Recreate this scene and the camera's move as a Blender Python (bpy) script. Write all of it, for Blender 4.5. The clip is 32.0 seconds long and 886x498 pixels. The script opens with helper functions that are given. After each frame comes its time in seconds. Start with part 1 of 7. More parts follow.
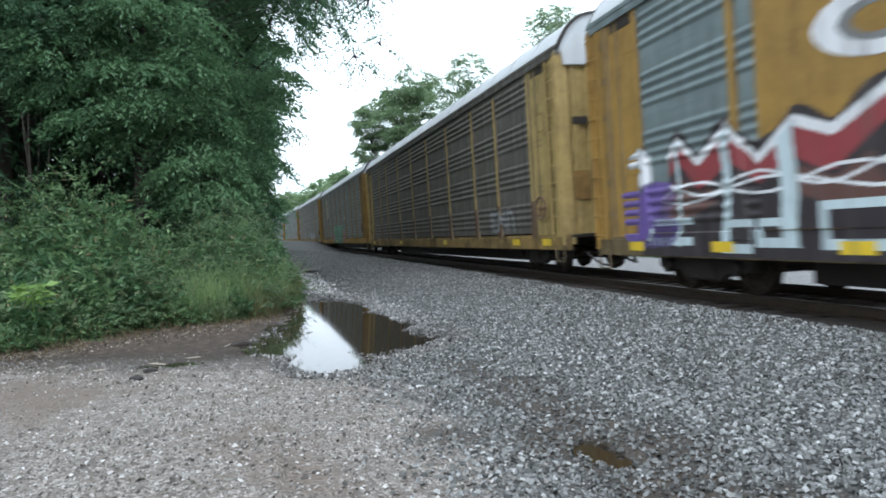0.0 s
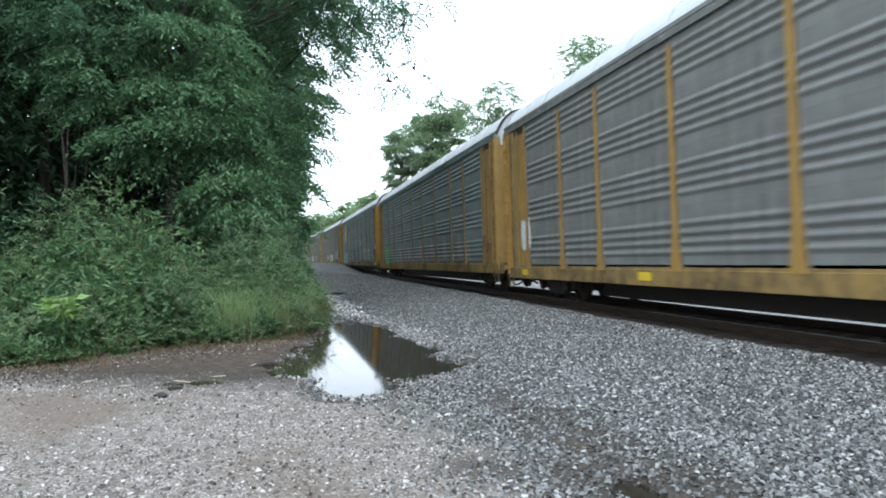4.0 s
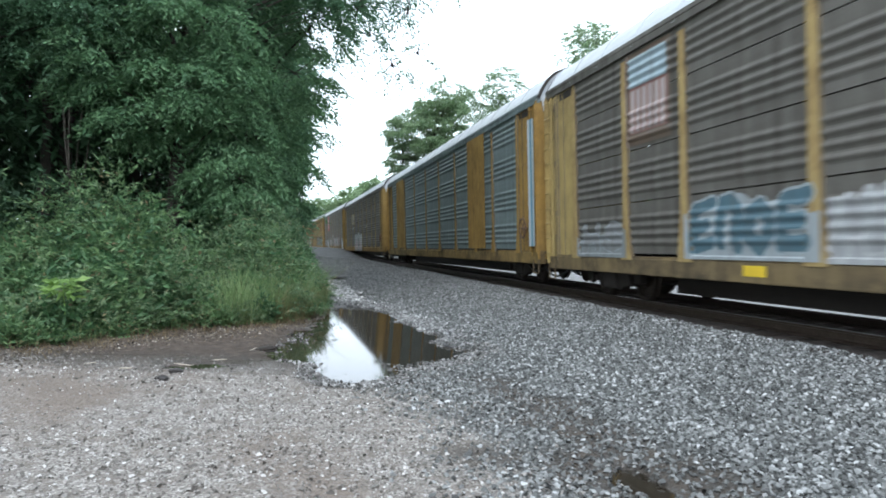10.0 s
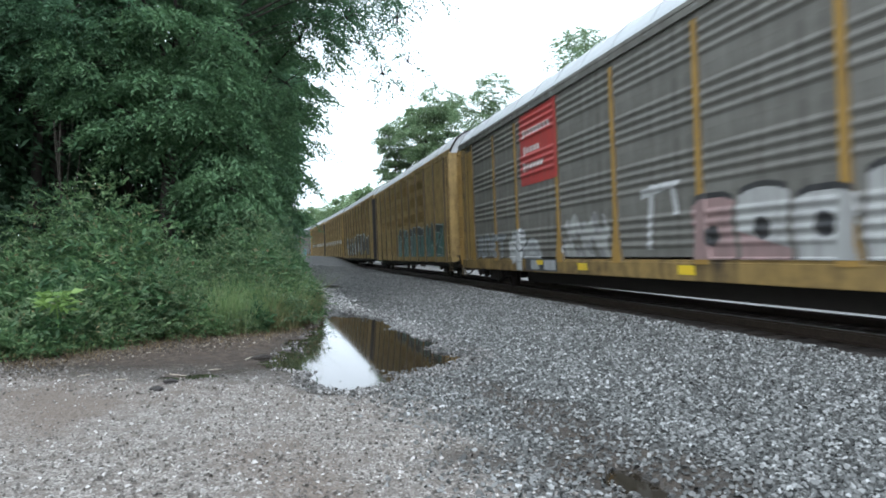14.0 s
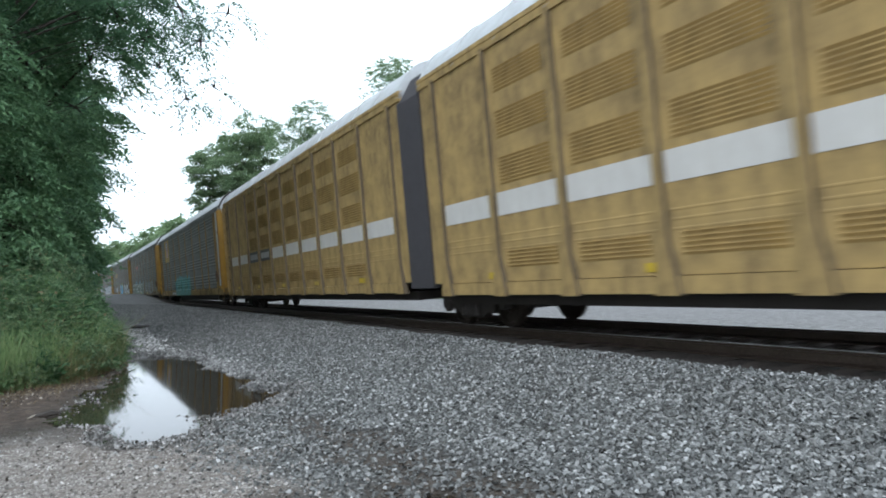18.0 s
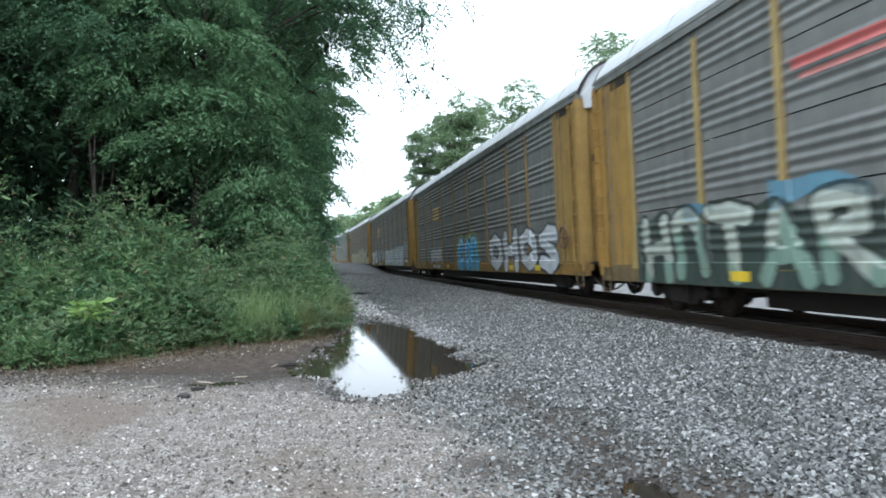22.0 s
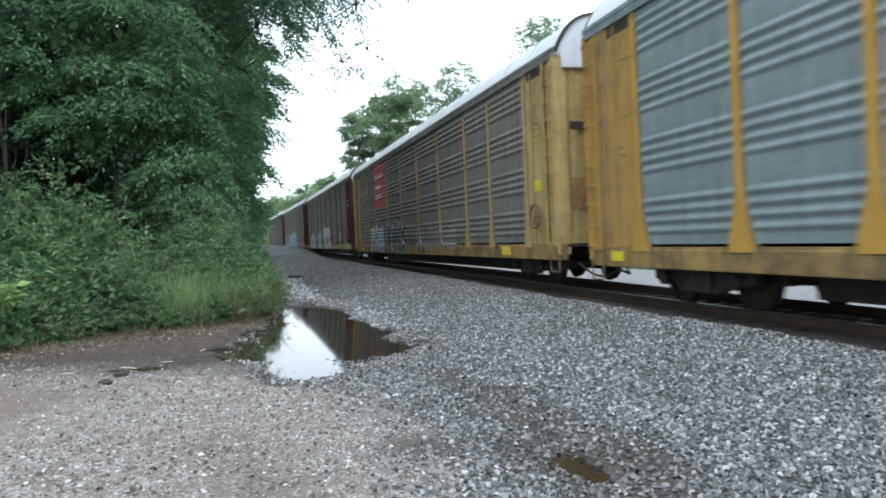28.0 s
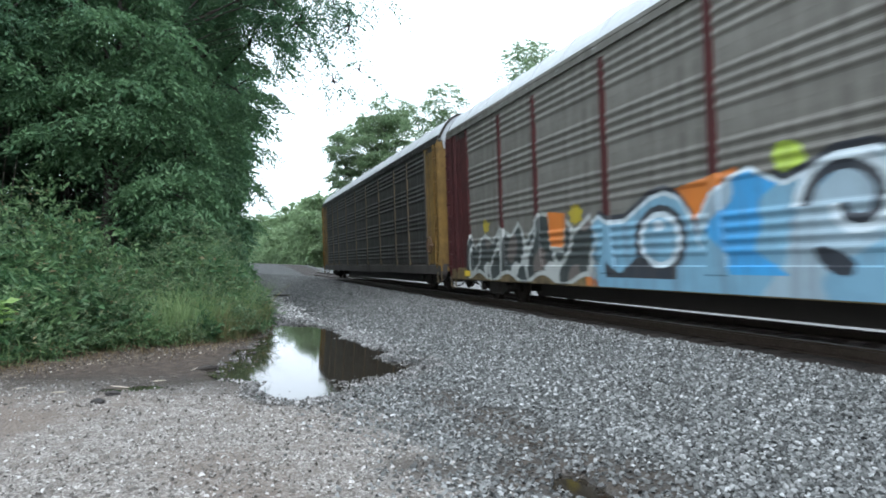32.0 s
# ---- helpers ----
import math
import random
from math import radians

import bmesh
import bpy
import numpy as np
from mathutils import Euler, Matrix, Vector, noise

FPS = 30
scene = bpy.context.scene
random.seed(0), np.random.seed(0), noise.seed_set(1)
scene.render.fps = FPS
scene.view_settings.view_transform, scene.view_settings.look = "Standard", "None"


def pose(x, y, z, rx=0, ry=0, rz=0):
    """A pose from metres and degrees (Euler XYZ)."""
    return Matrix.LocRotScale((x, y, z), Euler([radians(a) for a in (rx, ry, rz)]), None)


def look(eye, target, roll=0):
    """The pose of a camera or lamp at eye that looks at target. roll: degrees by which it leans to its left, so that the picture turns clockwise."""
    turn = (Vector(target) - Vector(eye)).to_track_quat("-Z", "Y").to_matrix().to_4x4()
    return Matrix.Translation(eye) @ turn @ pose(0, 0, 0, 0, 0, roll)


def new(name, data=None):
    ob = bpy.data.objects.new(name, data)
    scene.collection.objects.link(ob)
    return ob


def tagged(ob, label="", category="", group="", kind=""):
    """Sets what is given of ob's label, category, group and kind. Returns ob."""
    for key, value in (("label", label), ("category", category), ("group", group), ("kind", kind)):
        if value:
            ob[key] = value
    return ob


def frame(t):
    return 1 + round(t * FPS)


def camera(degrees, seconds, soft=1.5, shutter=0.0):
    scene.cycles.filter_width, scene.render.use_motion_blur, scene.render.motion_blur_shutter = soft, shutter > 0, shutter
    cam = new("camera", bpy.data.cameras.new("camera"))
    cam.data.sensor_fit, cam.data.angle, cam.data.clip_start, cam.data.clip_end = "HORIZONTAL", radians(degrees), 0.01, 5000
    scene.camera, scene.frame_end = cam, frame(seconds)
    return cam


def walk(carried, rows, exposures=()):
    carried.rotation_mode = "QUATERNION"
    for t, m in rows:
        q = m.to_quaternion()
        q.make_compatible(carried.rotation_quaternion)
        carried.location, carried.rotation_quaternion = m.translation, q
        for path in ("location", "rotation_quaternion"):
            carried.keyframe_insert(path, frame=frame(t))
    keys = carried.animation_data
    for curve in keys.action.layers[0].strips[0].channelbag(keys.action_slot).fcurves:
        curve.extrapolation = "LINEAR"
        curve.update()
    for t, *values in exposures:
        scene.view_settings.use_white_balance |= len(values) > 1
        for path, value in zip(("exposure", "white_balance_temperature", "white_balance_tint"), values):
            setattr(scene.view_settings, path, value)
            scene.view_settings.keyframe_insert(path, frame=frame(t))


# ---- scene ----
PATH = [
    (0, (0.057, -0.059, 1.524), (0.56, 1.876, 1.499), -0.7),
    (0.5, (0.064, 0.013, 1.523), (0.516, 1.961, 1.492), -0.9),
    (1, (0.095, 0.059, 1.51), (0.529, 2.012, 1.487), -1.1),
    (1.5, (0.114, 0.108, 1.499), (0.513, 2.068, 1.485), -1.3),
    (2, (0.056, 0.088, 1.513), (0.426, 2.054, 1.522), -0.7),
    (2.5, (0.058, 0.112, 1.519), (0.485, 2.065, 1.573), -0.1),
    (4.5, (0.013, 0.127, 1.5), (0.44, 2.08, 1.549), 1.1),
    (5, (0.014, 0.124, 1.502), (0.43, 2.08, 1.549), 0.5),
    (5.5, (0.007, 0.109, 1.504), (0.417, 2.066, 1.554), -0.0),
    (6, (0.007, 0.113, 1.497), (0.41, 2.071, 1.553), -0.5),
    (6.5, (0.003, 0.132, 1.497), (0.411, 2.089, 1.563), -0.5),
    (7, (0.002, 0.118, 1.499), (0.425, 2.071, 1.574), 0.0),
    (7.5, (-0.003, 0.133, 1.496), (0.454, 2.078, 1.57), 0.6),
    (8, (0.0, 0.143, 1.491), (0.46, 2.088, 1.56), 0.8),
    (8.5, (-0.015, 0.124, 1.501), (0.438, 2.07, 1.581), 1.4),
    (9, (-0.004, 0.138, 1.491), (0.46, 2.08, 1.603), 1.8),
    (9.5, (0.001, 0.156, 1.506), (0.372, 2.121, 1.522), 2.1),
    (10, (0.007, 0.145, 1.513), (0.436, 2.098, 1.523), 1.8),
    (10.5, (0.018, 0.107, 1.517), (0.559, 2.033, 1.536), 1.6),
    (11, (0.055, 0.11, 1.51), (0.694, 2.004, 1.573), 1.1),
    (11.5, (0.039, 0.074, 1.517), (0.571, 2.0, 1.602), 0.7),
    (12, (0.034, 0.058, 1.512), (0.509, 1.997, 1.632), 0.8),
    (12.5, (0.028, 0.048, 1.511), (0.485, 1.991, 1.64), 1.1),
    (13, (0.006, 0.046, 1.505), (0.449, 1.993, 1.617), 1.8),
    (13.5, (0.011, 0.067, 1.51), (0.456, 2.016, 1.55), 1.2),
    (14, (0.016, 0.092, 1.504), (0.462, 2.041, 1.534), 0.8),
    (14.5, (0.006, 0.07, 1.518), (0.45, 2.02, 1.546), 0.6),
    (16.5, (0.046, 0.093, 1.534), (0.481, 2.044, 1.595), 0.7),
    (17, (0.078, 0.09, 1.527), (0.531, 2.037, 1.583), 0.3),
    (17.5, (0.127, 0.093, 1.531), (0.769, 1.986, 1.606), -1.0),
    (18, (0.165, 0.097, 1.529), (1.089, 1.869, 1.628), -2.3),
    (18.5, (0.17, 0.132, 1.518), (1.124, 1.887, 1.63), -2.9),
    (19, (0.162, 0.133, 1.519), (1.095, 1.898, 1.635), -3.0),
    (19.5, (0.134, 0.112, 1.518), (0.881, 1.966, 1.582), -2.9),
    (20, (0.11, 0.069, 1.524), (0.593, 2.01, 1.57), -1.8),
    (20.5, (0.103, 0.055, 1.536), (0.523, 2.01, 1.571), -1.2),
    (21, (0.102, 0.041, 1.534), (0.495, 2.002, 1.571), -0.7),
    (21.5, (0.108, 0.062, 1.522), (0.46, 2.03, 1.565), 0.1),
    (22, (0.109, 0.037, 1.53), (0.469, 2.004, 1.576), 0.4),
    (22.5, (0.104, 0.024, 1.533), (0.484, 1.986, 1.583), 0.5),
    (23, (0.114, 0.052, 1.525), (0.503, 2.013, 1.581), 0.3),
    (23.5, (0.128, 0.049, 1.516), (0.523, 2.009, 1.578), 0.1),
    (24, (0.142, 0.064, 1.513), (0.564, 2.018, 1.577), 0.1),
    (24.5, (0.161, 0.089, 1.51), (0.643, 2.029, 1.572), -0.2),
    (25, (0.162, 0.071, 1.511), (0.687, 2.0, 1.559), -0.5),
    (25.5, (0.157, 0.076, 1.509), (0.697, 2.001, 1.536), -0.3),
    (27.5, (0.154, 0.045, 1.515), (0.647, 1.983, 1.505), 0.2),
    (28, (0.146, 0.047, 1.508), (0.689, 1.972, 1.506), 0.4),
    (28.5, (0.097, 0.097, 1.508), (0.774, 1.979, 1.518), 0.5),
    (29, (-0.005, 0.065, 1.509), (0.649, 1.955, 1.529), 0.5),
    (29.5, (-0.034, 0.071, 1.513), (0.567, 1.978, 1.533), 0.8),
    (30, (-0.028, 0.069, 1.519), (0.555, 1.982, 1.545), 1.1),
    (30.5, (-0.015, 0.06, 1.516), (0.563, 1.975, 1.548), 1.4),
    (31, (-0.005, 0.026, 1.519), (0.569, 1.942, 1.556), 1.0),
    (31.5, (0.004, 0.06, 1.511), (0.583, 1.974, 1.557), 0.6),
    (32, (-0.002, 0.047, 1.511), (0.583, 1.958, 1.568), 0.9),
]
cam = camera(66.0, 32.0, soft=1.75, shutter=0.25)
walk(cam, [(t, look(eye, target, roll)) for t, eye, target, roll in PATH], exposures=[(t, stops, 6100, 13) for t, stops in (
    (0, 0.05), (1, 0.2), (2, 0.3), (6, 0.25), (10, 0.28), (12, 0.1), (13, 0.02), (14, 0.1), (17, 0.0), (18, -0.15), (19, -0.15), (20, 0.0), (22, 0.25), (24, 0.25), (28, 0.2), (30, 0.15), (32, 0.22))])

# ---------------------------------------------------------------- sky and sun
world = bpy.data.worlds.new("overcast_sky")
scene.world = world
world.use_nodes = True
wn, wl = world.node_tree.nodes, world.node_tree.links
wn.clear()
sky = wn.new("ShaderNodeTexSky")
sky.sky_type = "NISHITA"
sky.sun_disc = False
sky.sun_elevation, sky.sun_rotation = radians(45), radians(199)
sky.air_density, sky.dust_density, sky.ozone_density = 1.0, 4.0, 1.0
pale = wn.new("ShaderNodeHueSaturation")
pale.inputs["Saturation"].default_value = 0.12
veil = wn.new("ShaderNodeMix")
veil.data_type = "RGBA"
veil.inputs[0].default_value = 0.7
veil.inputs[7].default_value = (9.8, 11.2, 11.9, 1)
back = wn.new("ShaderNodeBackground")
back.inputs[1].default_value = 0.225
wout = wn.new("ShaderNodeOutputWorld")
wl.new(sky.outputs[0], pale.inputs["Color"])
wl.new(pale.outputs[0], veil.inputs[6])
wl.new(veil.outputs[2], back.inputs[0])
wl.new(back.outputs[0], wout.inputs[0])

sun = new("sun", bpy.data.lights.new("sun", "SUN"))
sun.data.energy, sun.data.angle, sun.data.color = 0.6, radians(40), (1.0, 0.99, 0.97)
sun.matrix_basis = look((0, 0, 42), (14, 40, 0))


# ---------------------------------------------------------------- materials
def rgb(c):
    return (c[0], c[1], c[2], 1.0)


class Nodes:
    """A small wrapper for building one node material."""

    def __init__(self, name):
        self.m = bpy.data.materials.new(name)
        self.m.use_nodes = True
        self.t = self.m.node_tree
        self.b = self.t.nodes["Principled BSDF"]
        self.geo = self.add("ShaderNodeNewGeometry")
        self.co = self.add("ShaderNodeTexCoord").outputs["Object"]

    def add(self, kind):
        return self.t.nodes.new(kind)

    def put(self, socket, value):
        if hasattr(value, "links"):
            self.t.links.new(value, socket)
        else:
            socket.default_value = value

    def noise(self, scale, detail=4.0, rough=0.6, stretch=None, world=False):
        n = self.add("ShaderNodeTexNoise")
        n.inputs["Scale"].default_value = scale
        n.inputs["Detail"].default_value = detail
        n.inputs["Roughness"].default_value = rough
        where = self.geo.outputs["Position"] if world else self.co
        if stretch:
            mp = self.add("ShaderNodeMapping")
            mp.inputs["Scale"].default_value = stretch
            self.t.links.new(where, mp.inputs["Vector"])
            where = mp.outputs[0]
        self.t.links.new(where, n.inputs["Vector"])
        return n.outputs["Fac"]

    def voronoi(self, scale, feature="F1", world=True):
        n = self.add("ShaderNodeTexVoronoi")
        n.feature = feature
        n.inputs["Scale"].default_value = scale
        self.t.links.new(self.geo.outputs["Position"] if world else self.co, n.inputs["Vector"])
        return n

    def ramp(self, fac, stops):
        r = self.add("ShaderNodeValToRGB")
        e = r.color_ramp.elements
        while len(e) < len(stops):
            e.new(0.5)
        for k, (p, c) in enumerate(stops):
            e[k].position = p
            e[k].color = rgb(c) if not isinstance(c, float) else (c, c, c, 1)
        self.put(r.inputs[0], fac)
        return r.outputs[0]

    def mix(self, fac, a, b, mode="MIX"):
        n = self.add("ShaderNodeMix")
        n.data_type = "RGBA"
        n.blend_type = mode
        self.put(n.inputs[0], fac)
        self.put(n.inputs[6], a if hasattr(a, "links") else rgb(a))
        self.put(n.inputs[7], b if hasattr(b, "links") else rgb(b))
        return n.outputs[2]

    def math(self, op, a, b=0.0, clamp=False):
        n = self.add("ShaderNodeMath")
        n.operation = op
        n.use_clamp = clamp
        self.put(n.inputs[0], a)
        self.put(n.inputs[1], b)
        return n.outputs[0]

    def span(self, v, a, b, lo=0.0, hi=1.0):
        n = self.add("ShaderNodeMapRange")
        n.interpolation_type = "SMOOTHSTEP"
        self.put(n.inputs[0], v)
        for k, x in enumerate((a, b, lo, hi)):
            n.inputs[k + 1].default_value = x
        return n.outputs[0]

    def bump(self, height, strength=0.3, distance=0.02):
        n = self.add("ShaderNodeBump")
        n.inputs["Strength"].default_value = strength
        n.inputs["Distance"].default_value = distance
        self.put(n.inputs["Height"], height)
        self.t.links.new(n.outputs[0], self.b.inputs["Normal"])

    def done(self, color, rough=0.6, metal=0.0, spec=0.5):
        self.put(self.b.inputs["Base Color"], color if hasattr(color, "links") else rgb(color))
        self.put(self.b.inputs["Roughness"], rough)
        self.put(self.b.inputs["Metallic"], metal)
        self.b.inputs["Specular IOR Level"].default_value = spec
        return self.m


def paint(name, color, grime=(0.06, 0.045, 0.035), dirt=0.5, rough=0.55, metal=0.0, streak=True):
    """Weathered railcar paint: faded patches, soot, vertical run-off streaks and rust specks."""
    k = Nodes(name)
    fade = k.noise(0.9, 5, 0.6)
    streaks = k.noise(1.0, 6, 0.65, stretch=(4.5, 4.5, 0.6))
    blot = k.noise(3.2, 5, 0.7)
    speck = k.noise(22.0, 3, 0.7)
    c = k.mix(k.span(fade, 0.3, 0.75, 0, 0.45), color, tuple(min(1, v * 1.25 + 0.03) for v in color))
    soot = k.span(k.math("ADD", k.math("MULTIPLY", fade, 0.5), k.math("ADD", k.math("MULTIPLY", streaks, 0.35), k.math("MULTIPLY", blot, 0.4))), 0.46, 0.84, 0, dirt)
    c = k.mix(soot, c, grime)
    c = k.mix(k.span(speck, 0.66, 0.76, 0, 0.5 * dirt), c, (0.13, 0.055, 0.025))
    k.bump(k.math("ADD", speck, streaks), 0.12, 0.004)
    return k.done(c, k.span(fade, 0.2, 0.8, rough - 0.12, rough + 0.15), metal, 0.06)


def galvanised(name, color, grime, dirt, metal=0.35):
    """Zinc sheet with road film that runs down it, and a sheen along each rib."""
    k = Nodes(name)
    big = k.noise(0.7, 4, 0.6)
    streaks = k.noise(1.0, 5, 0.7, stretch=(5.0, 5.0, 0.25))
    along = k.noise(1.0, 4, 0.6, stretch=(0.5, 0.5, 9.0))
    fine = k.noise(40.0, 2, 0.6)
    c = k.mix(k.span(along, 0.3, 0.7, 0.0, 0.5), color, tuple(v * 0.72 for v in color))
    f = k.math("ADD", k.math("MULTIPLY", streaks, 0.8), k.math("MULTIPLY", big, 0.5))
    c = k.mix(k.span(f, 0.42, 0.88, 0.25 * dirt, dirt), c, grime)
    c = k.mix(k.span(k.noise(0.35, 5, 0.65), 0.42, 0.7, 0, 0.55), c, tuple(v * 1.25 for v in color))
    c = k.mix(k.span(k.noise(2.4, 5, 0.7), 0.5, 0.75, 0, 0.3 * dirt), c, (grime[0] * 1.5, grime[1] * 1.2, grime[2]))
    smear = k.noise(1.0, 6, 0.7, stretch=(0.9, 0.9, 0.45))
    c = k.mix(k.span(smear, 0.52, 0.74, 0, 0.4), c, grime)
    c = k.mix(k.span(fine, 0.5, 0.8, 0, 0.18), c, tuple(v * 0.5 for v in color))
    k.bump(k.math("ADD", fine, big), 0.08, 0.004)
    return k.done(c, k.span(streaks, 0.25, 0.75, 0.45, 0.65), metal, 0.06)


def plain(name, color, rough=0.6, metal=0.0, vary=0.25, scale=6.0, bump=0.15):
    k = Nodes(name)
    a, b = k.noise(scale, 5, 0.6), k.noise(scale * 9, 3, 0.6)
    c = k.mix(k.span(a, 0.3, 0.7, 0, vary), color, tuple(v * 0.55 for v in color))
    c = k.mix(k.span(b, 0.4, 0.75, 0, vary), c, tuple(min(1, v * 1.4 + 0.01) for v in color))
    k.bump(k.math("ADD", a, b), bump, 0.01)
    return k.done(c, rough, metal)


def leafy(name, dark, light, dry=None):
    """Leaves: each leaf its own green, thin enough to let light through."""
    k = Nodes(name)
    r = k.geo.outputs["Random Per Island"]
    patch = k.noise(0.5, 3, 0.6, world=True)
    c = k.ramp(k.math("ADD", k.math("MULTIPLY", r, 0.6), k.math("MULTIPLY", patch, 0.5)), [(0.2, dark), (0.85, light)])
    if dry:
        c = k.mix(k.span(r, 0.94, 0.97), c, dry)
    k.b.inputs["Subsurface Weight"].default_value = 0.0
    m = k.done(c, 0.5, 0.0, 0.4)
    thin = k.add("ShaderNodeBsdfTranslucent")
    k.put(thin.inputs["Color"], c)
    both = k.add("ShaderNodeMixShader")
    both.inputs[0].default_value = 0.42
    k.t.links.new(k.b.outputs[0], both.inputs[1])
    k.t.links.new(thin.outputs[0], both.inputs[2])
    k.t.links.new(both.outputs[0], k.t.nodes["Material Output"].inputs["Surface"])
    return m


# ---------------------------------------------------------------- plan of the ground and the track
TRACK_X, TRACK_Z, BEND, CANT = 8.17, 0.66, 1.95e-4, 3.0


def smooth(a, b, v):
    u = np.clip((v - a) / (b - a), 0, 1)
    return u * u * (3 - 2 * u)


def grade(y):
    return 0.0045 * np.maximum(0, np.minimum(y, 900) - 12)


def track_bend(y):
    """Sideways shift of the track, which curves gently to the left in the distance."""
    far = np.clip(y, -300, 420)
    return -BEND * far * far - 2 * BEND * far * (y - far)


def wobble(x, y, f, seed):
    return (np.sin(x * f + seed) * np.cos(y * f * 1.13 + 2.1 * seed) + 0.6 * np.sin(x * f * 2.3 + y * f * 1.7 + 3 * seed)
            + 0.35 * np.sin(x * f * 4.9 - y * f * 4.1 + 1.7 * seed))


def pool(x, y):
    """How deep inside the puddle a place lies: above 0 inside, below outside."""
    w = 0.09 * wobble(x, y, 2.6, 0.7) + 0.07 * wobble(x, y, 10.0, 2.2)
    d = np.full_like(np.asarray(x, float), -9.0)
    for cx, cy, rx, ry in ((1.35, 10.35, 1.25, 1.1), (0.8, 8.8, 0.5, 0.85), (1.55, 12.6, 1.08, 2.4), (1.62, 16.1, 0.72, 2.4), (0.62, 9.9, 0.6, 0.72), (1.0, 11.4, 0.75, 1.4), (1.3, 14.6, 0.6, 2.0)):
        d = np.maximum(d, 1 - np.sqrt(((x - cx) / rx) ** 2 + ((y - cy) / ry) ** 2))
    for cx, cy, rx, ry in ((-1.15, 9.05, 0.3, 0.12), (2.36, 4.35, 0.12, 0.28)):
        d = np.maximum(d, 0.7 * (1 - np.sqrt(((x - cx) / rx) ** 2 + ((y - cy) / ry) ** 2)))
    return d + w


def trail(x, y):
    """Muddy run of water between the lot and the ballast."""
    mid = np.interp(y, [3.3, 3.9, 4.6, 5.3, 6.1, 7.2, 8.6], [2.5, 2.46, 2.38, 2.46, 2.48, 2.36, 2.24]) + 0.08 * np.sin(y * 5.0)
    wide = np.interp(y, [3.3, 4.5, 5.6, 7.0, 8.6], [0.62, 0.6, 0.42, 0.28, 0.14])
    run = smooth(1.25, 0.45, np.abs(x - mid + 0.10 * wobble(x, y, 3.3, 1.1)) / wide) * smooth(8.8, 7.6, y)
    side = smooth(1.2, 0.4, np.hypot((x - 1.47) / 0.36, (y - 5.1) / 0.42) + 0.14 * wobble(x, y, 4.0, 0.4))
    shore = smooth(1.2, 0.5, np.hypot((x - 0.2) / 0.55, (y - 11.2) / 1.9) + 0.12 * wobble(x, y, 4.0, 0.9))
    arm = smooth(1.2, 0.5, np.hypot((x + 0.45) / 0.75, (y - 9.6 - 0.45 * (x + 0.45)) / 0.34) + 0.14 * wobble(x, y, 5.0, 0.2))
    return np.maximum(np.maximum(run, 0.75 * side), np.maximum(0.8 * shore, arm))


def dampness(x, y):
    """How wet the ground is: round the puddles and along the low line between lot and ballast."""
    d = smooth(-0.7, -0.05, pool(x, y)) * (x < 3.6)
    line = 2.1 + 0.22 * np.sin(y * 1.7) + 0.12 * np.sin(y * 4.3 + 1) + 0.05 * (y - 5)
    low = np.maximum(trail(x, y), 0.55 * smooth(0.8, 0.1, np.abs(x - line)) * smooth(9.6, 7.4, y) * smooth(-1.0, 0.6, wobble(x, y, 1.9, 0.9)))
    rim = 0.2 * smooth(1.3, 0.5, np.hypot((x - 1.75) / 1.1, (y - 7.9) / 1.0) + 0.2 * wobble(x, y, 2.4, 0.5))
    low = np.maximum(low, rim)
    mud = 0.7 * smooth(8.1, 8.8, y + 0.25 * x) * smooth(10.6, 9.2, y + 0.25 * x) * smooth(0.9, -0.2, x)
    return np.maximum(np.maximum(d, 0.55 * low), mud)


def land(x, y):
    """Height of the ground sheet."""
    x, y = np.asarray(x, float), np.asarray(y, float)
    tx = x - track_bend(y)
    edge = 2.3 + 0.5 * smooth(3, 12, y)
    z = 0.43 * smooth(-0.2, 1.15, (tx - edge) / (6.2 - edge)) ** 0.9
    z = np.where(tx > 6.2, np.minimum(z, 0.44), z)
    z = z - 0.15 * smooth(10.4, 13, tx)
    z = z + 0.018 * wobble(x, y, 0.9, 0.3) * (1 - smooth(30, 60, y)) + 0.007 * wobble(x, y, 4.0, 1.3)
    z = z + grade(y)
    z = np.where(tx < 4.0, z - 0.035 * trail(x, y), z)
    near = smooth(-0.3, 0.25, pool(x, y))
    z = np.where(tx < 4.0, z * (1 - near) + near * -0.05, z)
    z = z + 0.9 * smooth(1.0, 9.0, -(tx + 1.0) + 0.25 * (y - 16)) * smooth(13, 18, y - 0.4 * x)
    return np.where(np.hypot(x, y) > 900, z - 0.004 * (np.hypot(x, y) - 900), z)


def sheet(name, verts, faces, material, smoothed=False):
    me = bpy.data.meshes.new(name)
    verts, faces = np.asarray(verts, np.float32), np.asarray(faces, np.int32)
    n, m, c = len(verts), len(faces), faces.shape[1]
    me.vertices.add(n)
    me.vertices.foreach_set("co", verts.ravel())
    me.loops.add(m * c)
    me.loops.foreach_set("vertex_index", faces.ravel())
    me.polygons.add(m)
    me.polygons.foreach_set("loop_start", np.arange(0, m * c, c, dtype=np.int32))
    me.polygons.foreach_set("use_smooth", np.full(m, smoothed))
    me.update(calc_edges=True)
    me.materials.append(material)
    return me


def grid_faces(nx, ny):
    a = (np.arange(ny - 1)[:, None] * nx + np.arange(nx - 1)[None]).ravel()
    return np.stack([a, a + 1, a + nx + 1, a + nx], 1)


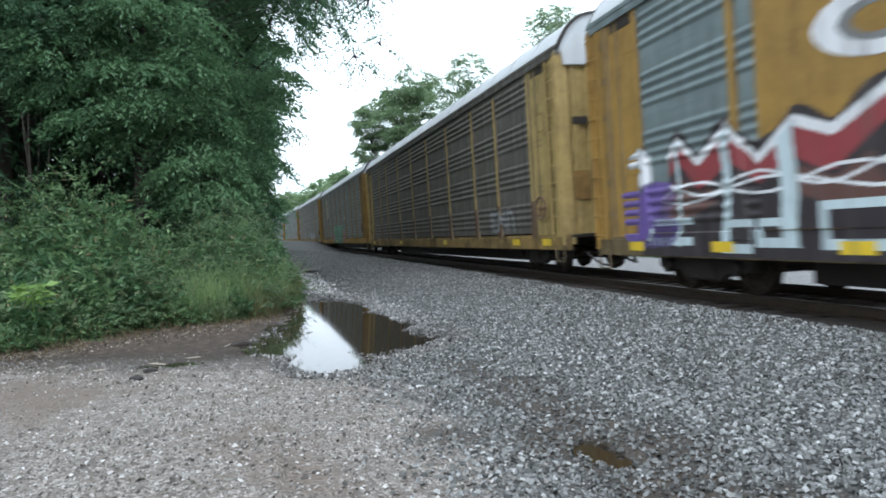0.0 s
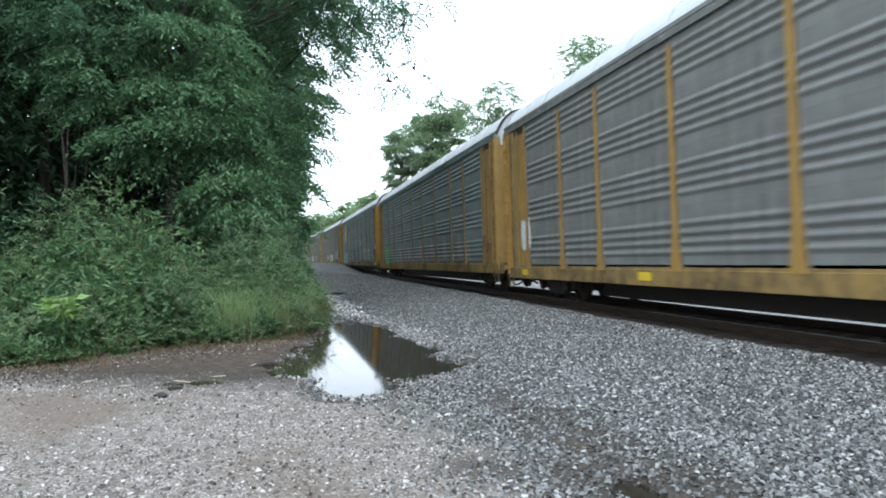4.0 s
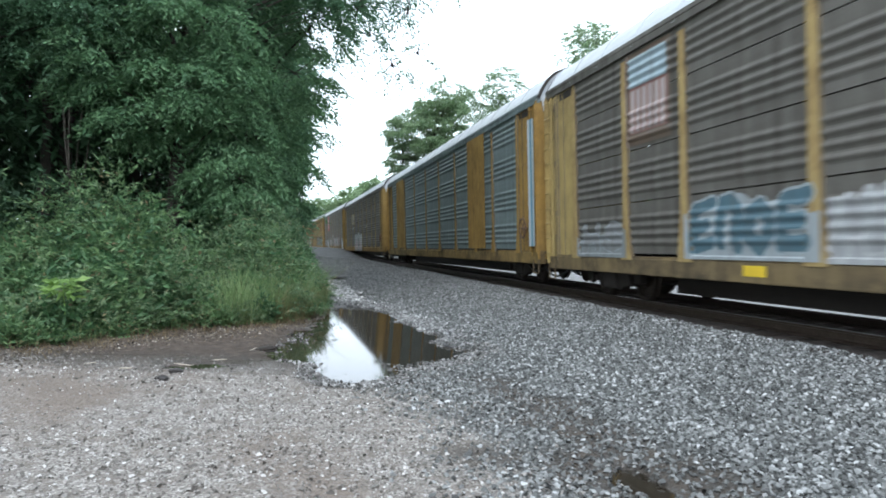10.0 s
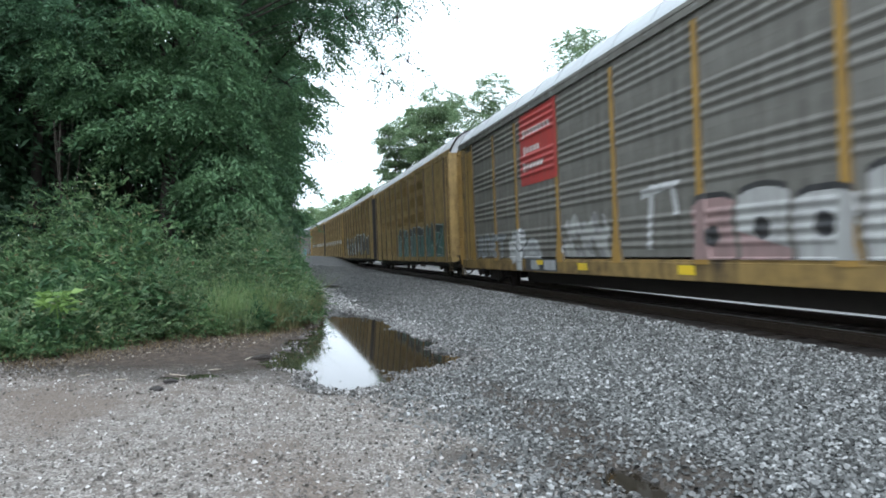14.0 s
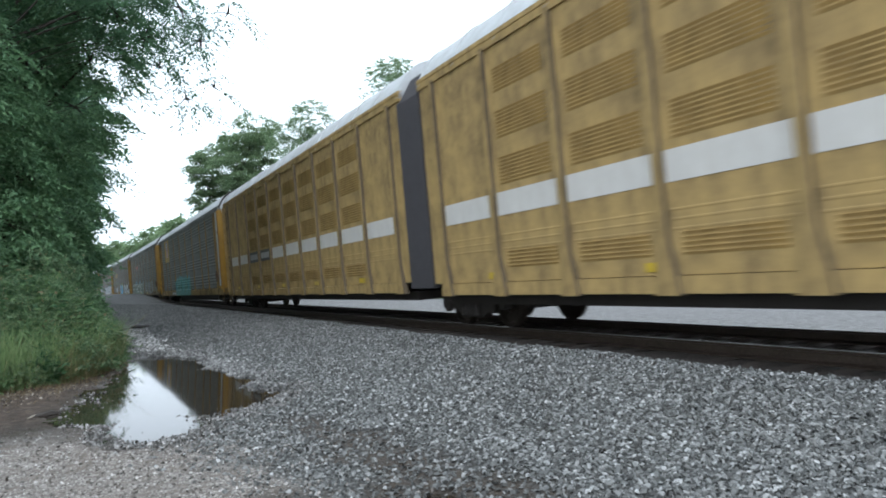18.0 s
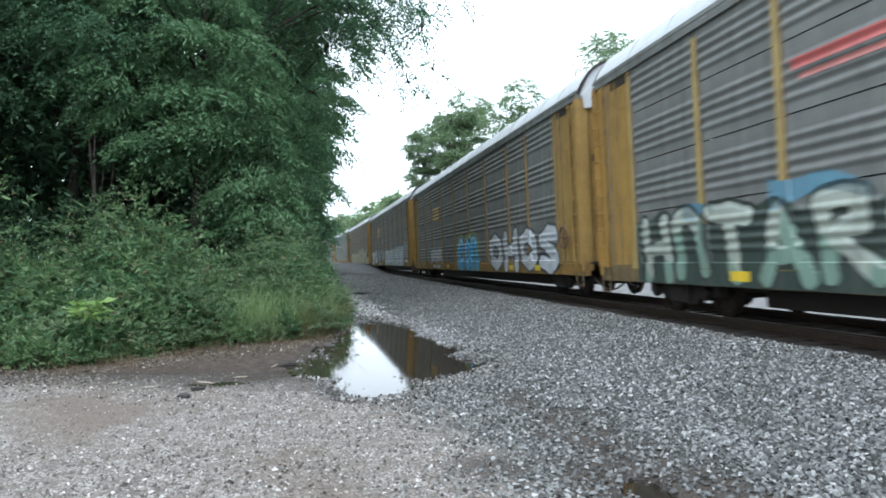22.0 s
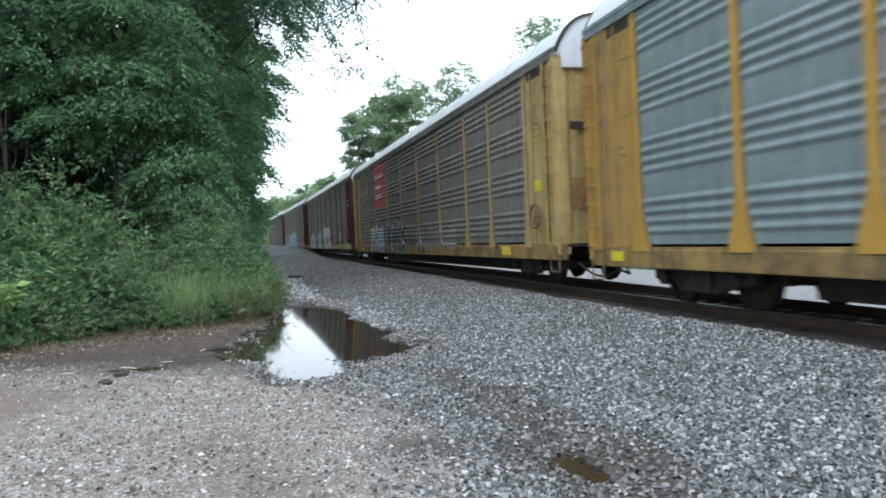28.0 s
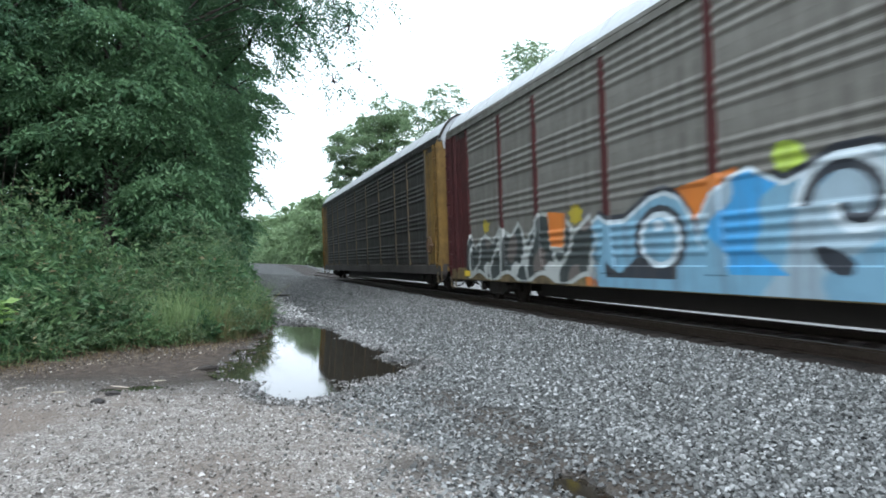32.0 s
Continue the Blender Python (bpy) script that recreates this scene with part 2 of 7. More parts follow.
def ground_material():
    k = Nodes("gravel_ground")
    sep = k.add("ShaderNodeSeparateXYZ")
    k.put(sep.inputs[0], k.geo.outputs["Position"])
    x, y = sep.outputs[0], sep.outputs[1]
    n1, n2, n3 = k.noise(1.1, 5, 0.6, world=True), k.noise(6.0, 4, 0.65, world=True), k.noise(34.0, 4, 0.7, world=True)
    cells = k.voronoi(26.0)
    chips = k.voronoi(62.0)
    shift = k.math("MULTIPLY", k.math("SUBTRACT", n1, 0.5), 2.2)
    # crushed grey ballast, stone by stone
    grey = k.ramp(cells.outputs["Color"], [(0.1, (0.075, 0.077, 0.073)), (0.5, (0.15, 0.154, 0.147)), (0.95, (0.26, 0.264, 0.25))])
    # near-black towards each cell's edge: shade of the gaps painted between stones
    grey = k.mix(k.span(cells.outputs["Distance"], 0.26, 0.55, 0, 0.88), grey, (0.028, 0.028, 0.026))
    # packed pale grit with dirt between
    grit = k.ramp(chips.outputs["Color"], [(0.1, (0.10, 0.088, 0.076)), (0.55, (0.245, 0.222, 0.198)), (0.95, (0.52, 0.49, 0.45))])
    grit = k.mix(k.span(n2, 0.42, 0.62, 0, 0.7), grit, (0.14, 0.116, 0.096))
    worn = k.noise(0.55, 3, 0.5, stretch=(1.0, 0.6, 1.0), world=True)
    grit = k.mix(k.span(worn, 0.46, 0.64, 0, 0.85), grit, k.ramp(n3, [(0.3, (0.105, 0.08, 0.062)), (0.75, (0.22, 0.178, 0.145))]))
    # bare earth and dead grass
    mud = k.ramp(k.math("ADD", k.math("MULTIPLY", n2, 0.6), k.math("MULTIPLY", n3, 0.4)), [(0.36, (0.018, 0.0125, 0.009)), (0.5, (0.062, 0.043, 0.031)), (0.66, (0.145, 0.107, 0.08))])
    xs = k.math("ADD", x, shift)
    edge = k.span(y, 4.0, 8.0, 1.5, 1.1)
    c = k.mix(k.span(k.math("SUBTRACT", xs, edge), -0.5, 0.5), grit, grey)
    back = k.math("ADD", y, k.math("ADD", k.math("MULTIPLY", x, 0.25), shift))
    earth = k.math("MULTIPLY", k.span(back, 8.2, 9.6), k.span(x, 1.6, 0.2))
    c = k.mix(earth, c, mud)
    # far strip beside the track: trodden grey-brown roadway
    road = k.math("MULTIPLY", k.span(y, 20, 38), k.span(n2, 0.3, 0.7, 0.5, 0.9))
    c = k.mix(k.math("MULTIPLY", road, k.span(x, 6.0, 3.0)), c, (0.105, 0.106, 0.102))
    # damp stain round the puddles
    attr = k.add("ShaderNodeAttribute")
    attr.attribute_name = "damp"
    wet = k.math("MULTIPLY", attr.outputs["Fac"], k.span(n3, 0.25, 0.75, 0.55, 1.0))
    silt = k.add("ShaderNodeAttribute")
    silt.attribute_name = "silt"
    c = k.mix(k.math("MULTIPLY", silt.outputs["Fac"], k.span(n2, 0.3, 0.6, 0.6, 1.0)), c, k.ramp(n2, [(0.3, (0.03, 0.022, 0.015)), (0.7, (0.075, 0.055, 0.037))]))
    c = k.mix(wet, c, k.mix(0.72, c, (0.02, 0.017, 0.014)))
    c = k.mix(k.math("MULTIPLY", k.span(x, 10.2, 11.0), k.span(y, 160, 60)), c, k.mix(0.65, grey, k.ramp(k.math("ADD", k.math("MULTIPLY", n2, 0.5), k.math("MULTIPLY", n3, 0.5)), [(0.38, (0.10, 0.096, 0.092)), (0.62, (0.34, 0.33, 0.325))])))
    c = k.mix(k.span(x, 21.0, 22.4), c, k.ramp(n2, [(0.3, (0.02, 0.032, 0.012)), (0.7, (0.06, 0.075, 0.03))]))
    # oil and soot between and beside the rails, with the train's shade painted in
    attr2 = k.add("ShaderNodeAttribute")
    attr2.attribute_name = "soot"
    c = k.mix(attr2.outputs["Fac"], c, k.ramp(n3, [(0.3, (0.018, 0.014, 0.012)), (0.75, (0.07, 0.055, 0.045))]))
    k.bump(k.math("ADD", k.math("MULTIPLY", cells.outputs["Distance"], -1.0), k.math("MULTIPLY", n3, 0.6)), 0.8, 0.03)
    return k.done(c, k.span(wet, 0.2, 0.8, 0.85, 0.35))


def build_ground():
    xs = np.concatenate([[-1600, -700, -300, -120, -60, -30, -18, -12], np.arange(-9, 12, 0.09), [12.4, 13, 14, 16, 19, 24, 32, 50, 90, 180, 400, 800, 1600]])
    ys = np.concatenate([[-1600, -600, -200, -80, -40, -20, -10, -5, -2], np.arange(0, 24, 0.09), np.arange(24, 60, 0.5), np.arange(60, 160, 3.0), [175, 200, 240, 300, 380, 480, 620, 800, 1100, 1600, 2400]])
    X, Y = np.meshgrid(xs, ys)
    Z = land(X, Y)
    me = sheet("ground", np.stack([X, Y, Z], -1).reshape(-1, 3), grid_faces(len(xs), len(ys)), ground_material(), True)
    p = pool(X, Y)
    tx = X - track_bend(Y)
    damp = dampness(X, Y)
    # one mask for the grimy track bed and the painted shade beneath the cars
    soot = smooth(6.25, 6.45, tx + 0.06 * wobble(X, Y, 5, 1)) * smooth(10.3, 9.9, tx)
    for key, v in (("damp", damp), ("soot", soot), ("silt", trail(X, Y))):
        a = me.attributes.new(key, "FLOAT", "POINT")
        a.data.foreach_set("value", np.ascontiguousarray(v.ravel(), np.float32))
    tagged(new("ground", me), "gravel and packed dirt ground with damp patches and grey ballast", "ground", kind="structure")
    # still water
    k = Nodes("puddle_water")
    ripple = k.noise(3.0, 2, 0.5, world=True)
    k.bump(ripple, 0.012, 0.02)
    water = k.done((0.024, 0.019, 0.013), 0.045, 0.0, 0.5)
    k.b.inputs["IOR"].default_value = 1.33
    wx, wy = np.linspace(-2, 3.6, 90), np.linspace(3.2, 19.4, 220)
    A, B = np.meshgrid(wx, wy)
    inside = pool(A, B).ravel() > -0.30
    f = grid_faces(90, 220)
    f = f[inside[f].any(1)]
    me = sheet("water", np.stack([A, B, np.full_like(A, -0.006)], -1).reshape(-1, 3), f, water)
    bm = bmesh.new()
    bm.from_mesh(me)
    bmesh.ops.delete(bm, geom=[v for v in bm.verts if not v.link_faces], context="VERTS")
    bm.to_mesh(me)
    bm.free()
    tagged(new("water", me), "still brown puddle water in gravel mirroring the pale sky", "puddle", kind="structure")


build_ground()


# ---------------------------------------------------------------- mesh helpers
def box(bm, x0, x1, y0, y1, z0, z1):
    v = [bm.verts.new(p) for p in ((x0, y0, z0), (x1, y0, z0), (x1, y1, z0), (x0, y1, z0), (x0, y0, z1), (x1, y0, z1), (x1, y1, z1), (x0, y1, z1))]
    for q in ((3, 2, 1, 0), (4, 5, 6, 7), (0, 1, 5, 4), (1, 2, 6, 5), (2, 3, 7, 6), (3, 0, 4, 7)):
        bm.faces.new([v[i] for i in q])


def extrude_y(bm, prof, y0, y1, closed=True):
    """A profile of (x, z) drawn out from y0 to y1."""
    a = [bm.verts.new((x, y0, z)) for x, z in prof]
    b = [bm.verts.new((x, y1, z)) for x, z in prof]
    n = len(prof)
    for i in range(n if closed else n - 1):
        j = (i + 1) % n
        bm.faces.new((a[i], a[j], b[j], b[i]))
    if closed:
        bm.faces.new(a[::-1])
        bm.faces.new(b)


def rod(bm, p, q, r, n=8):
    p, q = Vector(p), Vector(q)
    d = (q - p).normalized()
    u = d.orthogonal().normalized()
    w = d.cross(u)
    rings = [[bm.verts.new(c + r * (math.cos(2 * math.pi * i / n) * u + math.sin(2 * math.pi * i / n) * w)) for i in range(n)] for c in (p, q)]
    for i in range(n):
        j = (i + 1) % n
        bm.faces.new((rings[0][i], rings[0][j], rings[1][j], rings[1][i]))
    bm.faces.new(rings[0][::-1])
    bm.faces.new(rings[1])


def disc_x(bm, profile, n=24, cy=0.0, cz=0.0):
    """Turned about the x axis: profile of (x, radius)."""
    rings = [[bm.verts.new((x, cy + r * math.cos(2 * math.pi * i / n), cz + r * math.sin(2 * math.pi * i / n))) for i in range(n)] for x, r in profile]
    for a, b in zip(rings, rings[1:]):
        for i in range(n):
            j = (i + 1) % n
            bm.faces.new((a[i], a[j], b[j], b[i]))
    bm.faces.new(rings[0][::-1])
    bm.faces.new(rings[-1])


MESHES = {}


def shared(key, make, material):
    """One mesh for each shape and material, shared by all like pieces."""
    full = (key, material.name)
    if full not in MESHES:
        bm = bmesh.new()
        make(bm)
        bmesh.ops.recalc_face_normals(bm, faces=bm.faces)
        me = bpy.data.meshes.new(str(key[0]))
        bm.to_mesh(me)
        bm.free()
        me.materials.append(material)
        MESHES[full] = me
    return MESHES[full]


def piece(name, key, make, material, parent, label="", at=None):
    ob = new(name, shared(key, make, material))
    ob.parent = parent
    if at is not None:
        ob.matrix_basis = at if isinstance(at, Matrix) else Matrix.Translation(at)
    if label:
        tagged(ob, label)
    return ob


# ---------------------------------------------------------------- track
def build_track():
    steel = plain("rail_steel", (0.10, 0.075, 0.06), 0.45, 0.7, 0.5, 3.0)
    shine = plain("rail_head", (0.20, 0.18, 0.165), 0.42, 1.0, 0.4, 3.0, 0.08)
    wood = plain("tie_wood", (0.055, 0.042, 0.034), 0.85, 0.0, 0.6, 5.0, 0.4)
    ys = np.concatenate([np.arange(-60, 160, 4.0), np.arange(160, 620, 20.0)])
    prof = [(-0.07, -0.17), (0.07, -0.17), (0.07, -0.155), (0.012, -0.13), (0.012, -0.04), (0.036, -0.03), (0.036, -0.002), (0.028, 0.0), (-0.028, 0.0),
            (-0.036, -0.002), (-0.036, -0.03), (-0.012, -0.04), (-0.012, -0.13), (-0.07, -0.155)]
    c, s = math.cos(radians(CANT)), math.sin(radians(CANT))
    for side in (-0.753, 0.753):
        verts = []
        for y in ys:
            cx, cz = TRACK_X + float(track_bend(y)), TRACK_Z + float(grade(y))
            for px, pz in prof:
                lx = px + side
                verts.append((cx + lx * c - pz * s, y, cz + lx * s + pz * c))
        n = len(prof)
        faces = [(i * n + j, i * n + (j + 1) % n, (i + 1) * n + (j + 1) % n, (i + 1) * n + j) for i in range(len(ys) - 1) for j in range(n)]
        rail = new("rail")
        tagged(rail, "rusty steel rail with a polished head on the ties", "rail", "rails of the track")
        top = {6, 7, 8}
        for part_name, mat, want in (("web", steel, False), ("rail_head", shine, True)):
            some = [f for k, f in enumerate(faces) if (k % n in top) == want]
            ob = new(part_name, sheet(part_name, verts, some, mat))
            ob.parent = rail
    make = lambda bm: box(bm, -1.3, 1.3, -0.115, 0.115, -0.36, -0.172)
    bed = new("tie_row")
    tagged(bed, "dark creosoted wooden ties bedded in ballast", "railway ties", kind="structure")
    for i in range(190):
        y = -14 + i * 0.53
        m = pose(TRACK_X + float(track_bend(y)), y, TRACK_Z + float(grade(y)), 0, -CANT, math.degrees(2 * BEND * y))
        piece("tie", ("tie",), make, wood, bed, at=m)


build_track()

# ---------------------------------------------------------------- the train
HALF, SILL0, SILL1, EAVE = 1.49, 0.62, 1.02, 5.12
SHEET = (EAVE - SILL1) / 4
END = 1.75
EDGES = (-12.0, -9.5, -7.4, -4.4, -1.45, 1.45, 4.4, 7.4, 9.5, 12.0)
black_iron = plain("truck_iron", (0.03, 0.024, 0.02), 0.7, 0.2, 0.5, 5.0)
wheel_steel = plain("wheel_steel", (0.05, 0.038, 0.03), 0.5, 0.6, 0.5, 5.0)
rubber = plain("bellows_rubber", (0.035, 0.033, 0.036), 0.7, 0.0, 0.3, 3.0)
hose = plain("hose_rubber", (0.015, 0.015, 0.015), 0.55)
roof_white = paint("roof_white", (0.47, 0.50, 0.515), (0.32, 0.32, 0.32), 0.45, 0.45, 0.0)
roof_rust = paint("roof_zinc", (0.50, 0.525, 0.535), (0.25, 0.24, 0.22), 0.5, 0.5, 0.1)
rung_paint = {}

YELLOW = paint("yellow_paint", (0.36, 0.22, 0.062), (0.085, 0.055, 0.028), 0.65)
GOLD = paint("gold_paint", (0.42, 0.245, 0.048), (0.10, 0.062, 0.026), 0.62)
CREAM = paint("faded_yellow_paint", (0.41, 0.305, 0.12), (0.10, 0.07, 0.04), 0.75)
TAN = paint("tan_yellow_paint", (0.33, 0.215, 0.07), (0.09, 0.058, 0.028), 0.6)
OCHRE = paint("grimy_ochre_paint", (0.27, 0.165, 0.05), (0.045, 0.032, 0.023), 0.75)
MAROON = paint("maroon_paint", (0.075, 0.024, 0.024), (0.026, 0.016, 0.016), 0.75)
BLUEZINC = galvanised("clean_zinc", (0.246, 0.300, 0.299), (0.078, 0.095, 0.098), 0.62, 0.2)
GREYZINC = galvanised("grey_zinc", (0.250, 0.261, 0.247), (0.065, 0.062, 0.057), 0.62, 0.2)
BROWNZINC = galvanised("sooty_zinc", (0.246, 0.241, 0.214), (0.061, 0.053, 0.047), 0.68, 0.2)
DARKZINC = galvanised("dark_zinc", (0.104, 0.101, 0.098), (0.028, 0.026, 0.025), 0.8, 0.2)
SOOTZINC = galvanised("brown_sooted_zinc", (0.193, 0.184, 0.162), (0.048, 0.041, 0.036), 0.8, 0.2)
GRIMY = paint("grimy_sill_paint", (0.20, 0.148, 0.075), (0.036, 0.031, 0.027), 0.97)
SILLGOLD = paint("grimy_golden_paint", (0.29, 0.195, 0.072), (0.045, 0.037, 0.03), 0.97)
RUSTCREAM = paint("rust_streaked_cream_paint", (0.40, 0.30, 0.13), (0.105, 0.052, 0.026), 0.95)
DOOR = paint("rusty_door_paint", (0.30, 0.185, 0.062), (0.09, 0.048, 0.024), 0.9)
DULLBROWN = paint("dull_brown_paint", (0.15, 0.115, 0.07), (0.05, 0.042, 0.035), 0.7)
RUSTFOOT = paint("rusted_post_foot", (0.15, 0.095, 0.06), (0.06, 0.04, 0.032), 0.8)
STRIPE = paint("white_stripe", (0.62, 0.60, 0.56), (0.4, 0.36, 0.3), 0.35)
CARRIER = paint("carrier_ochre_paint", (0.47, 0.325, 0.132), (0.12, 0.088, 0.052), 0.85)
LOUVRE = paint("louvre_paint", (0.40, 0.26, 0.092), (0.10, 0.07, 0.036), 0.7)

RIBS = (0.22, 0.385, 0.55, 0.715)


def rib(z):
    """Outward swell of the corrugated side at height z above the sill."""
    u = np.mod(np.asarray(z, float), SHEET)
    d = np.min(np.abs(u[..., None] - np.array(RIBS)), -1)
    return 0.0155 * (1 + np.cos(np.pi * np.clip(d / 0.079, 0, 1)))


def sheet_profile(gap=0.0):
    pts = [(0.0, gap)]
    for r in RIBS:
        for dz in (-0.079, -0.052, -0.03, -0.01, 0.01, 0.03, 0.052, 0.079):
            h = 0.0155 * (1 + math.cos(math.pi * dz / 0.079))
            pts.append((h, r + dz))
    pts.append((0.0, SHEET - gap))
    return pts


def make_sheet(width, gap):
    def make(bm):
        prof = [(-HALF - h, z) for h, z in sheet_profile(gap)] + [(-HALF + 0.03, SHEET - gap), (-HALF + 0.03, gap)]
        extrude_y(bm, prof, -width / 2, width / 2)
    return make


def make_post(bm, a=0.07, b=0.16):
    top, foot = EAVE - SILL1 - 0.24, 0.62
    front = [(-b, -0.12), (b, -0.12), (b * 0.95, 0.02), (a * 1.15, foot), (a, foot + 0.25), (a * 0.8, top - 0.2), (a * 0.8, top), (-a * 0.8, top), (-a * 0.8, top - 0.2), (-a, foot + 0.25), (-a * 1.15, foot), (-b * 0.95, 0.02)]
    o = [bm.verts.new((-HALF - 0.05, y, z)) for y, z in front]
    i = [bm.verts.new((-HALF + 0.02, y * 1.12, z)) for y, z in front]
    n = len(front)
    bm.faces.new(o)
    bm.faces.new(i[::-1])
    for k in range(n):
        bm.faces.new((o[k], o[(k + 1) % n], i[(k + 1) % n], i[k]))


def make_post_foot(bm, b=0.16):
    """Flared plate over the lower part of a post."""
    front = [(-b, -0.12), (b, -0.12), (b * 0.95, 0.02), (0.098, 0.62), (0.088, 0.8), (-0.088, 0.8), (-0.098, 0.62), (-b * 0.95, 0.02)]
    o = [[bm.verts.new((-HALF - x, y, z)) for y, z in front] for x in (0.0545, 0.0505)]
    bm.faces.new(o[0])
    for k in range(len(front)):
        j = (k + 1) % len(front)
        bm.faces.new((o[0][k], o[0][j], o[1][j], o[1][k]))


def make_far_wall(length):
    def make(bm):
        prof = []
        for row in range(4):
            prof += [(HALF + h, SILL1 + row * SHEET + z) for h, z in sheet_profile()]
        prof = prof + [(HALF - 0.03, EAVE), (HALF - 0.03, SILL1)]
        extrude_y(bm, prof, -length / 2, length / 2)
        n = int(length / 2.9)
        for k in range(n + 1):
            y = -length / 2 + k * length / n
            box(bm, HALF - 0.01, HALF + 0.09, y - 0.08, y + 0.08, SILL1 - 0.1, EAVE)
        box(bm, HALF - 0.12, HALF + 0.06, -length / 2, length / 2, SILL0, SILL1)
    return make


def make_sill(length):
    def make(bm):
        prof = [(-HALF - 0.03, SILL0), (-HALF - 0.035, SILL0 + 0.02), (-HALF - 0.035, SILL1 - 0.1), (-HALF - 0.015, SILL1 - 0.09), (-HALF - 0.015, SILL1 - 0.045), (-HALF + 0.12, SILL1 - 0.045), (-HALF + 0.12, SILL0)]
        extrude_y(bm, prof, -length / 2, length / 2)
    return make


def roof_rise(u):
    """Height of the roof over the eave: steep shoulders and a flat crown."""
    return 0.02 + 0.85 * (1 - abs(u) ** 4.0)


def make_roof(length):
    def make(bm):
        prof = []
        for k in range(25):
            u = -1 + 2 * k / 24
            prof.append((1.52 * u, EAVE + roof_rise(u)))
        prof = [(-1.54, EAVE - 0.06)] + prof + [(1.54, EAVE - 0.06)]
        extrude_y(bm, prof, -length / 2, length / 2)
        n = int(length / 1.45)
        for k in range(n + 1):
            y = -length / 2 + 0.05 + k * (length - 0.1) / n
            extrude_y(bm, [(x * 1.008, z + 0.022) for x, z in prof], y - 0.035, y + 0.035)
    return make


def make_roof_edge(bm):
    """Dark folded strip round the end of the roof."""
    top = [(1.545 * u, EAVE + 0.012 + roof_rise(u)) for u in np.linspace(-1, 1, 25)]
    low = [(x * 0.955, z - 0.05) for x, z in top]
    for (a, b), (c, d) in zip(zip(top, low), zip(top[1:], low[1:])):
        quad = [(a[0], a[1]), (c[0], c[1]), (d[0], d[1]), (b[0], b[1])]
        v = [[bm.verts.new((x, y, z)) for x, z in quad] for y in (-0.025, 0.025)]
        bm.faces.new(v[0])
        bm.faces.new(v[1][::-1])
        bm.faces.new((v[0][0], v[1][0], v[1][1], v[0][1]))
        bm.faces.new((v[0][2], v[1][2], v[1][3], v[0][3]))


def make_hinge(bm):
    """Upright hinge pipe with knuckles beside the end panel."""
    rod(bm, (-HALF - 0.035, 0, SILL1 - 0.2), (-HALF - 0.035, 0, EAVE - 0.1), 0.022, 6)
    for z in (1.35, 1.95, 2.5, 3.2, 3.9, 4.6):
        rod(bm, (-HALF - 0.04, 0, z), (-HALF - 0.04, 0, z + 0.13), 0.042, 8)


def make_frame_box(bm):
    """Small raised rectangle of flat bar."""
    for z in (0, 0.42):
        box(bm, -HALF - 0.022, -HALF - 0.0125, -0.2, 0.2, z, z + 0.022)
    box(bm, -HALF - 0.022, -HALF - 0.0125, -0.2, -0.185, 0.022, 0.42)


def make_chord(length):
    """Plate under the eave: a flat lower flange, a shadow groove and a leaning upper flange."""
    prof = [(-0.05, -0.12), (0.055, -0.12), (0.06, -0.005), (0.052, 0.0), (0.052, 0.018), (0.064, 0.022), (0.06, 0.10), (-0.05, 0.10)]
    return lambda bm: extrude_y(bm, [(-HALF - x, EAVE + z) for x, z in prof], -length / 2, length / 2)


def extrude_z(bm, prof, z0, z1):
    """A closed plan outline of (x, y) drawn up from z0 to z1."""
    a = [bm.verts.new((x, y, z0)) for x, y in prof]
    b = [bm.verts.new((x, y, z1)) for x, y in prof]
    n = len(prof)
    for i in range(n):
        j = (i + 1) % n
        bm.faces.new((a[i], a[j], b[j], b[i]))
    bm.faces.new(a[::-1])
    bm.faces.new(b)


def make_end_panel(bm):
    """Flat plate of the end bay with folded edges and one stiffener."""
    w = (END - 0.62) / 2
    f, o = -HALF - 0.012, -HALF - 0.045
    plan = [(f + 0.06, -w), (o, -w), (o, -w + 0.08), (f, -w + 0.1), (f, 0.1), (o + 0.015, 0.12), (o + 0.015, 0.17), (f, 0.19), (f, w - 0.1), (o, w - 0.08), (o, w), (f + 0.06, w)]
    extrude_z(bm, plan, SILL1 - 0.05, EAVE - 0.12)


def make_seam(bm):
    box(bm, -HALF - 0.018, -HALF - 0.0125, -0.42, 0.06, 0, 0.014)


def make_end_wall(bm):
    """Closed end doors with pressed vertical ribs on both faces."""
    plan = [(-1.3, 0.05)]
    for side in (1, -1):
        xs = (-1.1, -0.75, -0.4, 0.0, 0.4, 0.75, 1.1)
        for x in xs if side > 0 else xs[::-1]:
            e = 0.05 * side
            plan += [(x - 0.07 * side, e), (x - 0.05 * side, 2 * e), (x + 0.05 * side, 2 * e), (x + 0.07 * side, e)]
        plan += [(1.3 * side, 0.05 * side), (1.3 * side, -0.05 * side)]
    extrude_z(bm, plan[:-1], SILL1 - 0.05, EAVE + 0.25)


